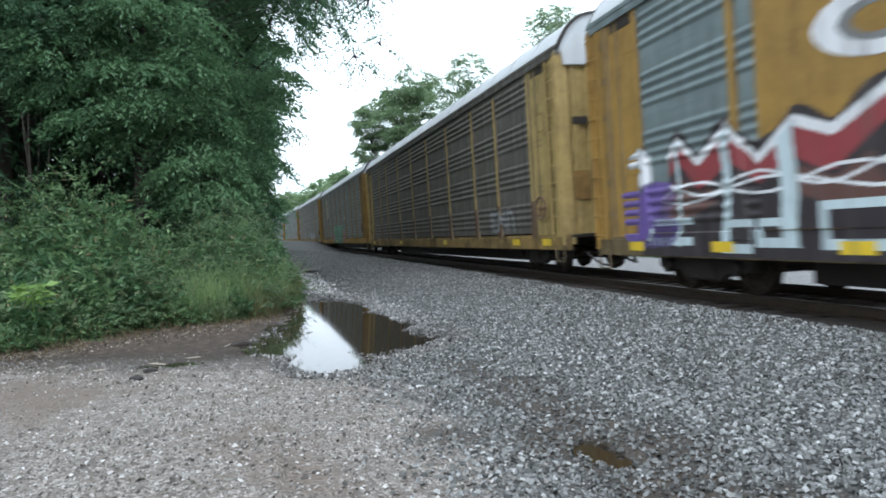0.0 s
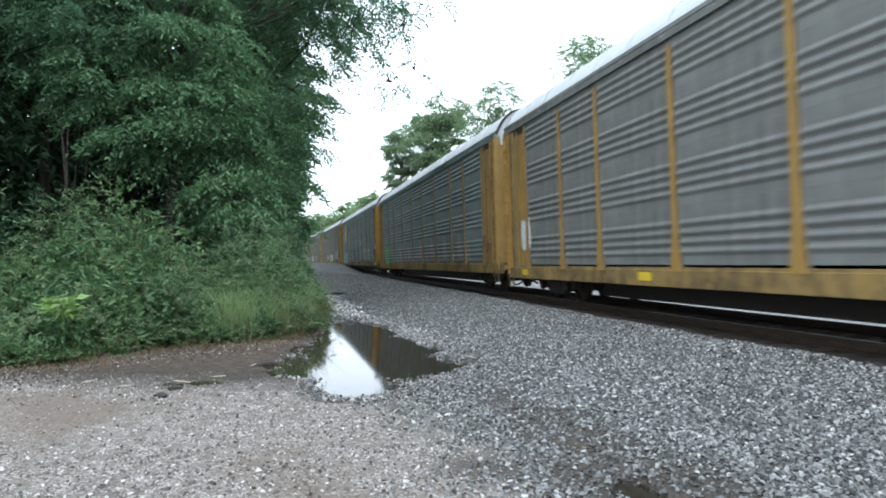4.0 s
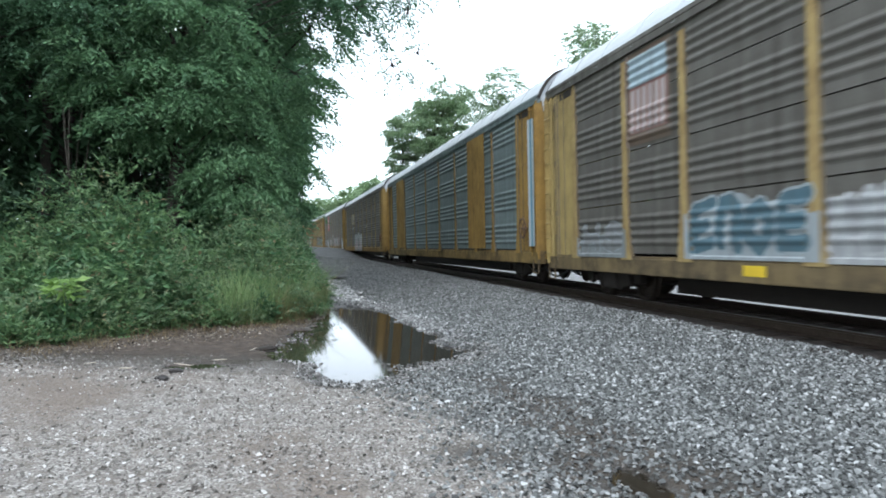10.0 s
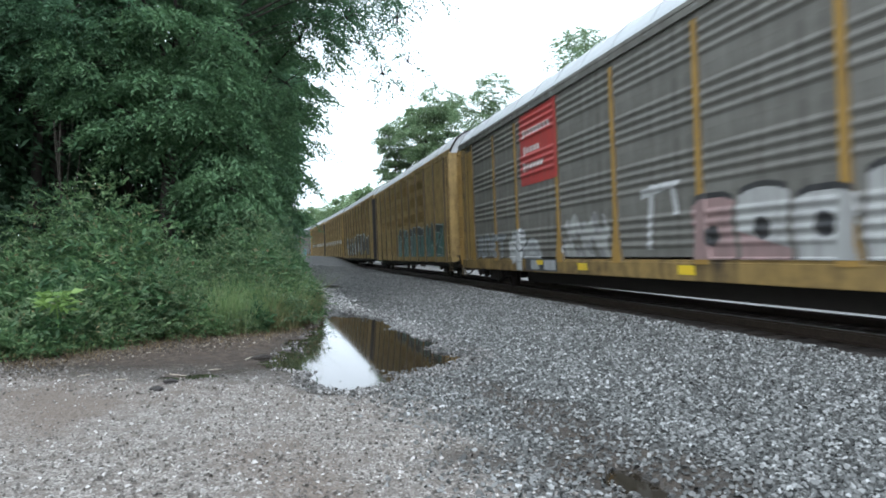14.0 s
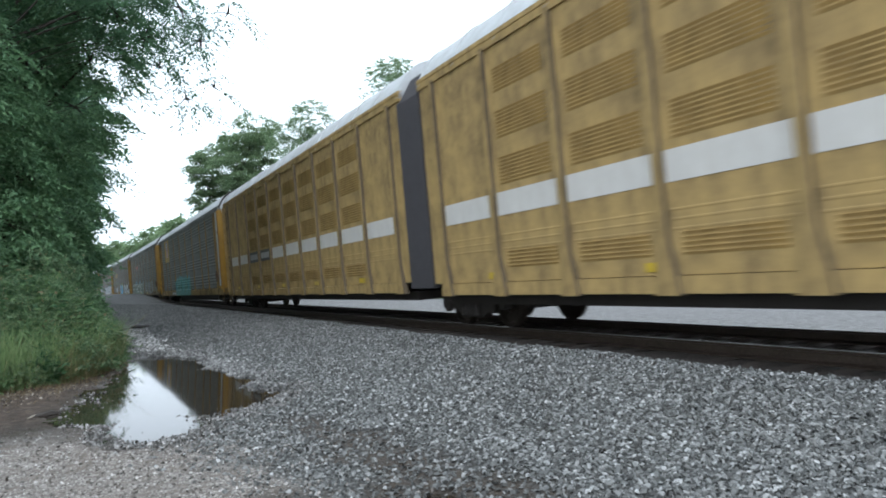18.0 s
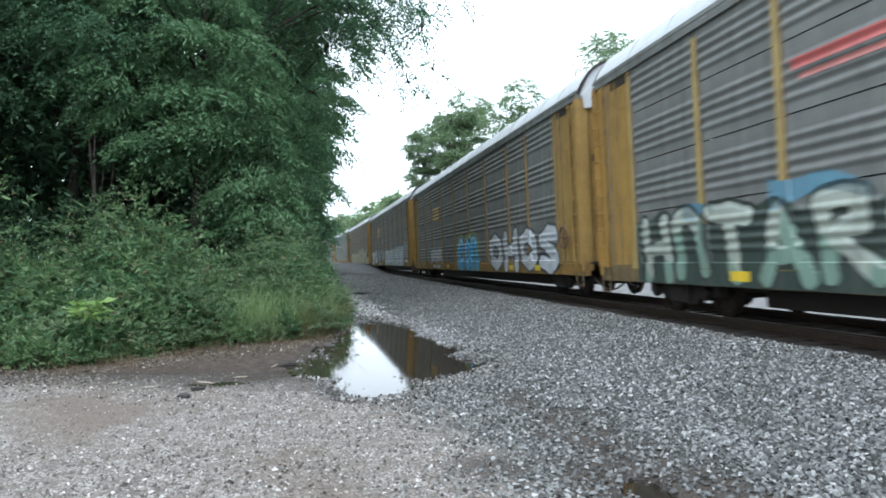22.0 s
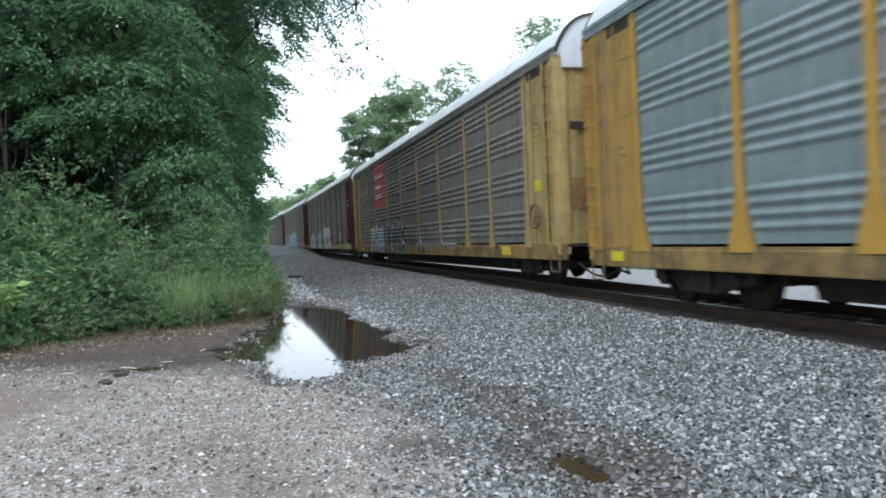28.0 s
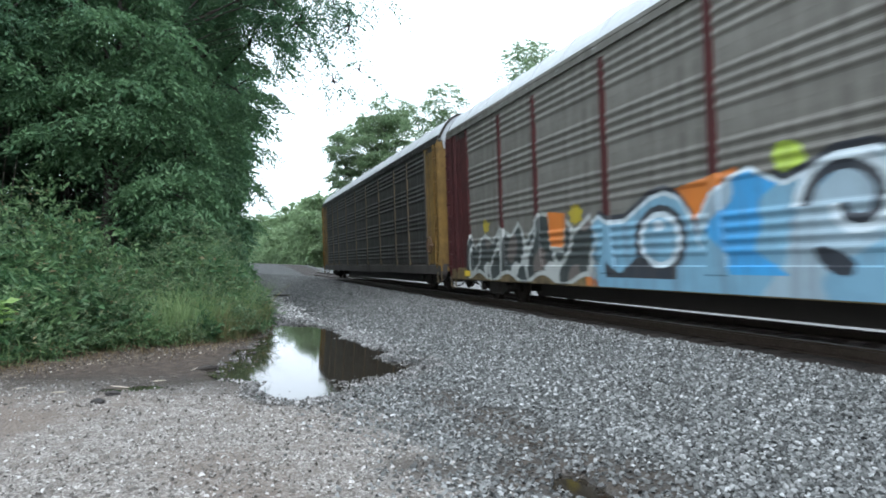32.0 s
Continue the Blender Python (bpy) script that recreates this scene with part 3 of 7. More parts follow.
def make_end_cap(bm):
    """Pale curved closure between the doors and the roof."""
    prof = [(-1.36, EAVE - 0.34), (-1.40, EAVE), (-1.05, EAVE + 0.33), (-0.5, EAVE + 0.52), (0, EAVE + 0.57), (0.5, EAVE + 0.52), (1.05, EAVE + 0.33), (1.40, EAVE), (1.36, EAVE - 0.34)]
    a = [bm.verts.new((x, -0.16, z)) for x, z in prof]
    b = [bm.verts.new((x, -0.112, z)) for x, z in prof]
    bm.faces.new(a)
    bm.faces.new(b[::-1])
    for i in range(len(prof)):
        j = (i + 1) % len(prof)
        bm.faces.new((a[i], b[i], b[j], a[j]))


def make_corner(bm):
    """Deep corner channel that carries the ladder, and its lip."""
    h = -HALF
    extrude_z(bm, [(h - 0.02, -0.26), (h - 0.02, 0.20), (h - 0.09, 0.20), (h - 0.09, 0.26), (-1.28, 0.26), (-1.28, 0.20), (h + 0.06, 0.20), (h + 0.06, -0.26)], SILL1 - 0.28, EAVE - 0.05)


def make_rung(bm):
    rod(bm, (-HALF - 0.13, -0.21, 0), (-HALF - 0.13, 0.21, 0), 0.014, 6)


def make_truck(bm):
    for sx in (-1, 1):
        x0, x1 = sorted((sx * 0.93, sx * 1.10))
        side = [(-1.25, 0.40), (-1.25, 0.60), (-0.95, 0.64), (-0.55, 0.74), (0.55, 0.74), (0.95, 0.64), (1.25, 0.60), (1.25, 0.40), (0.98, 0.36), (0.72, 0.40), (0.42, 0.22), (-0.42, 0.22), (-0.72, 0.40), (-0.98, 0.36)]
        a = [bm.verts.new((x0, y, z)) for y, z in side]
        b = [bm.verts.new((x1, y, z)) for y, z in side]
        bm.faces.new(a)
        bm.faces.new(b[::-1])
        for k in range(len(side)):
            j = (k + 1) % len(side)
            bm.faces.new((a[k], a[j], b[j], b[k]))
        for y in (-0.25, -0.08, 0.09, 0.26):
            rod(bm, (sx * 1.14, y, 0.26), (sx * 1.14, y, 0.62), 0.06, 8)
        for y in (-0.89, 0.89):
            rod(bm, (sx * 1.1, y, 0.44), (sx * 1.2, y, 0.44), 0.12, 10)
    box(bm, -1.0, 1.0, -0.22, 0.22, 0.45, 0.72)
    for y in (-0.5, 0.5):
        box(bm, -1.0, 1.0, y - 0.05, y + 0.05, 0.28, 0.36)


def make_wheelset(bm):
    for sx in (-1, 1):
        disc_x(bm, [(sx * 0.66, 0.40), (sx * 0.68, 0.47), (sx * 0.705, 0.44), (sx * 0.80, 0.435), (sx * 0.81, 0.36), (sx * 0.76, 0.33), (sx * 0.76, 0.16), (sx * 0.80, 0.12), (sx * 0.80, 0.02)], 20)
    rod(bm, (-1.1, 0, 0), (1.1, 0, 0), 0.08, 8)
    for k in range(3):
        a = k * 2.1
        box(bm, -0.775, -0.762, 0.22 * math.cos(a) - 0.05, 0.22 * math.cos(a) + 0.05, 0.22 * math.sin(a) - 0.05, 0.22 * math.sin(a) + 0.05)


def make_under(length, deep=True):
    def make(bm):
        if deep:
            box(bm, -0.62, 0.62, -length / 2 + 4.6, length / 2 - 4.6, 0.225, 1.0)
        else:
            box(bm, -1.25, 1.25, -length / 2 + 0.4, length / 2 - 0.4, 0.50, 0.71)
        box(bm, -0.35, 0.35, -length / 2 + 0.2, length / 2 - 0.2, 0.62, 0.99)
        box(bm, -HALF + 0.125, HALF - 0.125, -length / 2, length / 2, 0.90, SILL1 - 0.06)
        n = int(length / 2.4)
        for k in range(n):
            y = -length / 2 + 1 + k * (length - 2) / (n - 1)
            box(bm, -HALF + 0.13, HALF - 0.13, y - 0.06, y + 0.06, 0.70, 0.93)
        rod(bm, (-0.9, -length / 2 + 2, 0.72), (-0.9, length / 2 - 2, 0.72), 0.03, 6)
    return make


def make_coupler(bm):
    box(bm, -0.16, 0.16, -0.1, 0.75, 0.70, 0.98)
    box(bm, -0.2, 0.13, 0.55, 0.86, 0.68, 1.0)


def tube(bm, pts, r, n=6):
    """A bent pipe through the points."""
    rings = []
    for k, p in enumerate(pts):
        d = (Vector(pts[min(k + 1, len(pts) - 1)]) - Vector(pts[max(k - 1, 0)])).normalized()
        u = d.cross(Vector((1, 0, 0.01))).normalized()
        w = d.cross(u)
        rings.append([bm.verts.new(Vector(p) + r * (math.cos(2 * math.pi * i / n) * u + math.sin(2 * math.pi * i / n) * w)) for i in range(n)])
    for a, b in zip(rings, rings[1:]):
        for i in range(n):
            bm.faces.new((a[i], a[(i + 1) % n], b[(i + 1) % n], b[i]))
    bm.faces.new(rings[0][::-1])
    bm.faces.new(rings[-1])


def make_hose(bm):
    tube(bm, [(-1.25, -0.3 + 0.2 * k, 0.62 - 0.24 * math.sin(math.pi * k / 9)) for k in range(10)], 0.024)


def make_air_hose(bm):
    tube(bm, [(-0.55 - 0.1 * math.sin(k), 0.1 * k, 0.80 - 0.42 * math.sin(math.pi * min(k, 7) / 9)) for k in range(9)], 0.03)


def make_handwheel(bm):
    r, n = 0.27, 18
    loop = [[bm.verts.new((-HALF - 0.17 + 0.03 * math.cos(2 * math.pi * j / 6), (r + 0.035 * math.sin(2 * math.pi * j / 6)) * math.cos(2 * math.pi * i / n), (r + 0.035 * math.sin(2 * math.pi * j / 6)) * math.sin(2 * math.pi * i / n))) for j in range(6)] for i in range(n)]
    for i in range(n):
        for j in range(6):
            bm.faces.new((loop[i][j], loop[(i + 1) % n][j], loop[(i + 1) % n][(j + 1) % 6], loop[i][(j + 1) % 6]))
    for i in range(3):
        a = math.pi * i / 3
        c, w = r * math.cos(a), r * math.sin(a)
        rod(bm, (-HALF - 0.17, c, w), (-HALF - 0.17, -c, -w), 0.013, 5)
    rod(bm, (-HALF - 0.2, 0, 0), (-HALF - 0.02, 0, 0), 0.04, 8)


def make_stirrup(bm):
    for y in (-0.2, 0.2):
        rod(bm, (-HALF - 0.06, y, SILL0 + 0.1), (-HALF - 0.06, y, 0.36), 0.018, 6)
    rod(bm, (-HALF - 0.06, -0.2, 0.36), (-HALF - 0.06, 0.2, 0.36), 0.018, 6)


def running_gear(car, length, ends=(True, True), trucks=None, deep=True):
    for y in (trucks or (-length / 2 + 2.75, length / 2 - 2.75)):
        t = piece("truck", ("truck",), make_truck, black_iron, car, "dark oily cast steel truck", (0, y, 0))
        for dy in (-0.89, 0.89):
            piece("wheelset", ("wheelset",), make_wheelset, wheel_steel, t, "dull steel wheels on an axle", (0, dy, 0.44))
    piece("underframe", ("under", length), make_under(length, deep), black_iron, car)
    for k, sgn in enumerate((-1, 1)):
        if ends[k]:
            m = pose(0, sgn * (length / 2), 0, 0, 0, 0 if sgn > 0 else 180)
            piece("coupler", ("coupler",), make_coupler, black_iron, car, "rusty knuckle coupler", m)
            piece("air_hose", ("airhose",), make_air_hose, hose, car, "", m)
            piece("hose", ("hose",), make_hose, hose, car, "", (0, sgn * (length / 2 - 0.4), 0))


PAINTS = {}


def spray(c):
    """Spray paint of one colour."""
    key = tuple(round(v, 3) for v in c)
    if key not in PAINTS:
        k = Nodes("spray_paint")
        a = k.noise(3.0, 4, 0.6)
        b = k.noise(1.0, 4, 0.6, stretch=(6, 6, 0.4))
        col = k.mix(k.span(a, 0.4, 0.8, 0, 0.35), c, tuple(v * 0.6 for v in c))
        col = k.mix(k.span(b, 0.42, 0.75, 0, 0.45), col, (0.10, 0.092, 0.082))
        PAINTS[key] = k.done(col, 0.5)
    return PAINTS[key]


def bisect_left(row, v):
    """Place of v in a sorted list."""
    lo, hi = 0, len(row)
    while lo < hi:
        mid = (lo + hi) // 2
        lo, hi = (mid + 1, hi) if row[mid] < v else (lo, mid)
    return lo


def skin(name, car, label, y0, y1, z0, z1, colours, choose, cell=0.05, ribbed=True, lift=0.007, flat=()):
    """Paint on the side of a car, laid over its ribs: choose(y, z) gives a colour's number, or -1 for bare metal."""
    ny, nz = max(2, int((y1 - y0) / cell)), max(2, int((z1 - z0) / cell))
    ys, zs = np.linspace(y0, y1, ny + 1), np.linspace(z0, z1, nz + 1)
    Y, Z = np.meshgrid(ys, zs)
    if ribbed:
        X = -HALF - np.where(Z > SILL1, rib(Z - SILL1), 0.036) - lift
        if not car.name.startswith("articulated"):
            for e in EDGES:
                reach = np.interp(Z, [SILL1, SILL1 + 0.62, SILL1 + 0.9], [0.22, 0.12, 0.11])
                X = np.where((np.abs(Y - e) < reach) & (Z > SILL1 - 0.12), np.minimum(X, -HALF - 0.056), X)
        for a, b in flat:
            X = np.where((Y > a - 0.04) & (Y < b + 0.04) & (Z > SILL1), np.minimum(X, -HALF - 0.068), X)
    else:
        X = np.full_like(Y, -HALF - (0.036 if z1 - z0 > 1.5 else 0.022) - lift)
    idx = choose((Y[:-1, :-1] + Y[1:, 1:]) / 2, (Z[:-1, :-1] + Z[1:, 1:]) / 2)
    # cells of one colour and one depth along a row are drawn as one strip
    step = np.abs(np.diff(X, axis=1)) > 1e-5
    step = step[:-1] | step[1:]
    first = np.ones(idx.shape, bool)
    first[:, 1:] = (idx[:, 1:] != idx[:, :-1]) | step[:, 1:] | step[:, :-1]
    row, col = np.nonzero(first)
    last = np.where(np.append(row[1:] == row[:-1], False), np.append(col[1:], ny), ny)
    idx = idx[row, col]
    keep = idx >= 0
    if not keep.any():
        return None
    row, col, last, idx = row[keep], col[keep], last[keep], idx[keep]
    cuts = [set() for _ in range(nz + 1)]
    for r, c, e in zip(row.tolist(), col.tolist(), last.tolist()):
        cuts[r].update((c, e))
        cuts[r + 1].update((c, e))
    cuts = [sorted(c) for c in cuts]
    base, at, verts = 0, [], []
    for r, cs in enumerate(cuts):
        at.append({c: base + k for k, c in enumerate(cs)})
        verts += [(X[r, c], Y[r, c], Z[r, c]) for c in cs]
        base += len(cs)
    faces = []
    for r, c, e in zip(row.tolist(), col.tolist(), last.tolist()):
        low = cuts[r][bisect_left(cuts[r], c):bisect_left(cuts[r], e) + 1]
        high = cuts[r + 1][bisect_left(cuts[r + 1], c):bisect_left(cuts[r + 1], e) + 1]
        faces.append([at[r][k] for k in low][::-1] + [at[r + 1][k] for k in high])
    me = bpy.data.meshes.new(name)
    me.from_pydata(verts, [], faces)
    for c in colours:
        me.materials.append(spray(c))
    me.polygons.foreach_set("material_index", idx.astype(np.int32))
    ob = new(name, me)
    ob.parent = car
    return tagged(ob, label)


# strokes of bubble shapes in a unit square, drawn as polylines
STROKES = {
    "c": [[(0.85, 0.8), (0.5, 0.95), (0.15, 0.7), (0.12, 0.3), (0.45, 0.08), (0.85, 0.2)]],
    "i": [[(0.45, 0.95), (0.5, 0.6), (0.45, 0.3), (0.6, 0.05)]],
    "o": [[(0.5, 0.92), (0.15, 0.7), (0.15, 0.3), (0.5, 0.08), (0.85, 0.3), (0.85, 0.7), (0.5, 0.92)]],
    "n": [[(0.15, 0.05), (0.15, 0.9), (0.5, 0.95), (0.8, 0.75), (0.85, 0.05)]],
    "a": [[(0.08, 0.05), (0.45, 0.95), (0.9, 0.05)], [(0.25, 0.4), (0.75, 0.4)]],
    "s": [[(0.88, 0.82), (0.5, 0.95), (0.15, 0.72), (0.5, 0.5), (0.85, 0.3), (0.5, 0.06), (0.1, 0.2)]],
    "h": [[(0.15, 0.95), (0.15, 0.05)], [(0.85, 0.95), (0.85, 0.05)], [(0.15, 0.5), (0.85, 0.5)]],
    "e": [[(0.85, 0.92), (0.15, 0.92), (0.15, 0.08), (0.88, 0.08)], [(0.15, 0.5), (0.7, 0.5)]],
    "r": [[(0.15, 0.05), (0.15, 0.93), (0.7, 0.9), (0.75, 0.6), (0.2, 0.48), (0.88, 0.05)]],
    "k": [[(0.15, 0.95), (0.15, 0.05)], [(0.85, 0.95), (0.2, 0.5), (0.9, 0.05)]],
    "m": [[(0.05, 0.05), (0.2, 0.95), (0.5, 0.4), (0.8, 0.95), (0.95, 0.05)]],
    "u": [[(0.12, 0.95), (0.15, 0.25), (0.5, 0.06), (0.85, 0.25), (0.88, 0.95)]],
    "t": [[(0.05, 0.92), (0.95, 0.92)], [(0.5, 0.92), (0.5, 0.05)]],
    "j": [[(0.4, 0.92), (0.85, 0.92), (0.75, 0.25), (0.4, 0.06), (0.1, 0.25)]],
    "z": [[(0.1, 0.92), (0.88, 0.92), (0.12, 0.08), (0.9, 0.08)]],
}


def far_half(car):
    return 10.6 if car.name.startswith("articulated") else 13.75


def graffiti(car, shapes, d0, d1, z0, z1, fill, line, fill2=None, halo=None, gloss=None, cloud=None, r=0.15, band=0.05, seed=1, ribbed=True, label="sprayed graffiti in bubble shapes", warp=1.0, cloud_top=0.12):
    """Bubble shapes from d0 to d1 metres behind the far end of a car's side, with shaded fill, outline, halo and a clouded ground."""
    far, n, height = far_half(car), len(shapes), z1 - z0
    step = (d1 - d0) / n
    segs = []
    for k, ch in enumerate(shapes):
        for pts in STROKES[ch]:
            P = [(d0 + (k + 0.06 + 0.88 * p[0]) * step, z0 + r * 0.6 + p[1] * (height - 1.2 * r)) for p in pts]
            segs += list(zip(P, P[1:]))
    cols = [fill, line] + [c for c in (halo, fill2, cloud, gloss) if c]
    pos = {name: cols.index(c) for name, c in (("halo", halo), ("fill2", fill2), ("cloud", cloud), ("gloss", gloss)) if c}

    def choose(Y, Z):
        d = far - Y
        dd = d + warp * (0.06 * step * np.sin(Z * 3.3 + seed) + 0.02 * step * np.sin(Z * 9 + d * 3 + seed))
        zz = Z + warp * (0.05 * height * np.sin(d * 2.2 / max(step, 0.5) + seed * 1.7) + 0.015 * height * np.sin(d * 8 + seed))
        near = np.full(Y.shape, 9.0)
        high = np.zeros(Y.shape)
        for (ad, az), (bd, bz) in segs:
            vd, vz = bd - ad, bz - az
            u = np.clip(((dd - ad) * vd + (zz - az) * vz) / (vd * vd + vz * vz + 1e-9), 0, 1)
            off = zz - az - u * vz
            dist = np.hypot(dd - ad - u * vd, off)
            high = np.where(dist < near, off, high)
            near = np.minimum(near, dist)
        rr = r * (1 + 0.12 * np.sin(d * 3.7 + seed) + 0.08 * np.sin(Z * 7 + seed))
        out = np.full(Y.shape, -1)
        if "cloud" in pos:
            edge = z1 + cloud_top * np.sin(d * 2.1 + seed) + 0.6 * cloud_top * np.sin(d * 5.7 + 2 * seed) - 0.15
            out[(d > d0 - 0.15) & (d < d1 + 0.15) & (Z < edge) & (Z > z0 - 0.1)] = pos["cloud"]
        if "halo" in pos:
            out[near < rr + band + 0.11] = pos["halo"]
        out[near < rr + band] = 1
        out[near < rr] = 0
        if "fill2" in pos:
            out[(near < rr) & (np.sin(d * 2.3 + seed) * 0.3 + (Z - z0) / height + 0.15 * np.sin(d * 6 + Z * 5 + seed) < 0.45)] = pos["fill2"]
        if "gloss" in pos:
            out[(near < rr * 0.75) & (near > rr * 0.4) & (high > 0.3 * rr)] = pos["gloss"]
        return out

    m = r + band + 0.2
    return skin("graffiti", car, label, far - d1 - m, far - d0 + m, max(SILL0 + 0.01, z0 - m), z1 + m, cols, choose, 0.022, ribbed)


def mural(car, d0, d1, z0, z1, cols, choose, label, ribbed=True, flat=()):
    """A larger painting: choose(d, z) gives the colour's number for metres behind the far end and height."""
    far = far_half(car)
    return skin("graffiti", car, label, far - d1, far - d0, z0, z1, cols, lambda Y, Z: choose(far - Y, Z), 0.022, ribbed, 0.007, [(far - b, far - a) for a, b in flat])


def placard(car, d0, d1, z0, z1, base, bars, label, ribbed=True, lift=0.010, cell=0.025):
    """A painted sign on the side, with plain bars in place of lettering: bars of (y0, y1, z0, z1, colour) from 0 to 1."""
    cols = [base] + [b[4] for b in bars]
    y0, y1 = far_half(car) - d1, far_half(car) - d0

    def choose(Y, Z):
        u, v = (y1 - Y) / (y1 - y0), (Z - z0) / (z1 - z0)
        out = np.zeros(Y.shape, int)
        for k, b in enumerate(bars):
            out[(u > b[0]) & (u < b[1]) & (v > b[2]) & (v < b[3])] = k + 1
        return out

    if base is None:
        for k, b in enumerate(bars):
            h, w = z1 - z0, y1 - y0
            skin("painted_mark", car, label, y1 - b[1] * w, y1 - b[0] * w, z0 + b[2] * h, z0 + b[3] * h, [b[4]], lambda Y, Z: np.zeros(Y.shape, int), cell, ribbed, lift + 0.003 * k)
        return None
    return skin("painted_sign", car, label, y0, y1, z0, z1, cols, choose, cell, ribbed, lift)


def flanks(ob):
    """A duller brown on the narrow faces that stand across the side of the car."""
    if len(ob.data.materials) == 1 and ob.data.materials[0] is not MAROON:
        ob.data.materials.append(DULLBROWN)
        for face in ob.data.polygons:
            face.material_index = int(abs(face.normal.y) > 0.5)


def rack_car(label, sheets, posts, ends, sill, length=27.5, door_paint=None, roof=roof_white, seams=False, foot=0.16, foot_paint=None, post=0.085, wide=(), handwheel=True, group="rack cars of the train"):
    """A closed bilevel rack car: corrugated sides between posts, solid end bays with ladders, a ribbed roof."""
    car = new("rack_car")
    tagged(car, label, "rail car", group)
    piece("roof", ("roof", length), make_roof(length), roof, car, "pale ribbed metal roof")
    piece("side_sill", ("sill", length), make_sill(length), sill, car)
    piece("top_chord", ("chord", length), make_chord(length), sheets, car)
    piece("far_side", ("far", length), make_far_wall(length), sheets, car)
    gap = 0.011 if seams else 0.0
    for a, b in zip(EDGES, EDGES[1:]):
        w = b - a
        for row in range(4):
            piece("panel", ("sheet", round(w, 3), gap), make_sheet(w - 0.01, gap), sheets, car, at=(0, (a + b) / 2, SILL1 + row * SHEET))
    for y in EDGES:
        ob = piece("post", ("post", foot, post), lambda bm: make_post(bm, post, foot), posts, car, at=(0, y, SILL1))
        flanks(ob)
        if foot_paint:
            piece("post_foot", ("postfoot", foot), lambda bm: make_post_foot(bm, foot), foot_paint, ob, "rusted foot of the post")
    for a, b in wide:
        piece("plate", ("plate", round(b - a, 3)), lambda bm: box(bm, -HALF - 0.062, -HALF - 0.050, a - b, 0, SILL1 + 0.01, EAVE - 0.12), ends, car, "plain painted plate over the corrugation", (0, length / 2 - a, 0))
    for sgn in (-1, 1):
        flip = pose(0, 0, 0, 0, 0, 0)
        yc = sgn * (length / 2 - 0.63 - (END - 0.62) / 2)
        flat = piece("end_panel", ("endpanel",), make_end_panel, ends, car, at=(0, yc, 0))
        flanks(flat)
        for z in (2.1, 3.3, 4.3):
            piece("seam", ("seam",), make_seam, ends, flat, at=(0, 0, z))
        piece("roof_edge", ("roofedge",), make_roof_edge, black_iron, car, "dark folded strip round the roof end", (0, sgn * (length / 2 + 0.028), 0))
        piece("hinge", ("hinge",), make_hinge, DULLBROWN if sgn > 0 and ends is not MAROON else ends, car, "", (0, sgn * (length / 2 - 0.6), 0))
        # the shadow band below the eave is built as a thin black plate
        piece("vent_slot", ("ventslot",), lambda bm: box(bm, -HALF - 0.021, -HALF - 0.0125, -0.4, 0.35, EAVE - 0.32, EAVE - 0.14), black_iron, flat, "dark plate put in for the shade under the eave")
        if sgn < 0:
            piece("card_holder", ("cardholder",), make_frame_box, ends if ends is MAROON else DOOR, flat, at=(0, -0.1, 3.45))
        yl = sgn * (length / 2 - 0.27)
        piece("corner_post", ("corner", sgn), (lambda s: lambda bm: (make_corner(bm), bmesh.ops.transform(bm, matrix=Matrix.Diagonal((1, s, 1, 1)), verts=bm.verts)))(sgn), ends, car, at=(0, yl, 0))
        lad = piece("ladder", ("ladderrail",), make_rail_pair, ends, car, at=(0, yl, 0))
        for k in range(11):
            piece("rung", ("rung",), make_rung, ends, lad, at=(0, 0, 1.0 + 0.385 * k))
        door = piece("end_door", ("enddoor",), make_end_wall, door_paint or ends, car, at=(0, sgn * (length / 2 - 0.12), 0))
        piece("end_cap", ("endcap",), make_end_cap, roof, door, "white cap above the doors", pose(0, 0, 0, 0, 0, 0 if sgn < 0 else 180))
        if sgn < 0:
            piece("door_slot", ("doorslot",), lambda bm: box(bm, -1.2, -0.82, -0.112, -0.101, 3.45, 3.62), black_iron, door, "dark slot in the end door")
            piece("door_latch", ("doorlatch",), lambda bm: box(bm, -1.22, -0.85, -0.125, -0.101, 1.75, 2.4), ends if ends is MAROON else DOOR, door, "rusty latch plate")
        piece("stirrup", ("stirrup",), make_stirrup, DULLBROWN, car, at=(0, yl, 0))
    if handwheel:
        piece("hand_brake_wheel", ("handwheel",), make_handwheel, RUSTFOOT, car, "round rusty hand brake wheel", (0, -(length / 2 - 1.0), 1.62))
    running_gear(car, length)
    return car


def make_rail_pair(bm):
    for y in (-0.21, 0.21):
        box(bm, -HALF - 0.125, -HALF - 0.088, y - 0.008, y + 0.008, 0.92, EAVE - 0.15)
    return 0


def make_flat_bay(width):
    def make(bm):
        prof = [(-HALF + 0.03, 0.93), (-HALF - 0.02, 0.93)]
        for z in (1.5, 1.62, 1.74):
            prof += [(-HALF - 0.02, z - 0.02), (-HALF - 0.024, z - 0.008), (-HALF - 0.024, z + 0.008), (-HALF - 0.02, z + 0.02)]
        prof += [(-HALF - 0.02, EAVE - 0.1), (-HALF + 0.03, EAVE - 0.1)]
        extrude_y(bm, prof, -width / 2, width / 2)
    return make


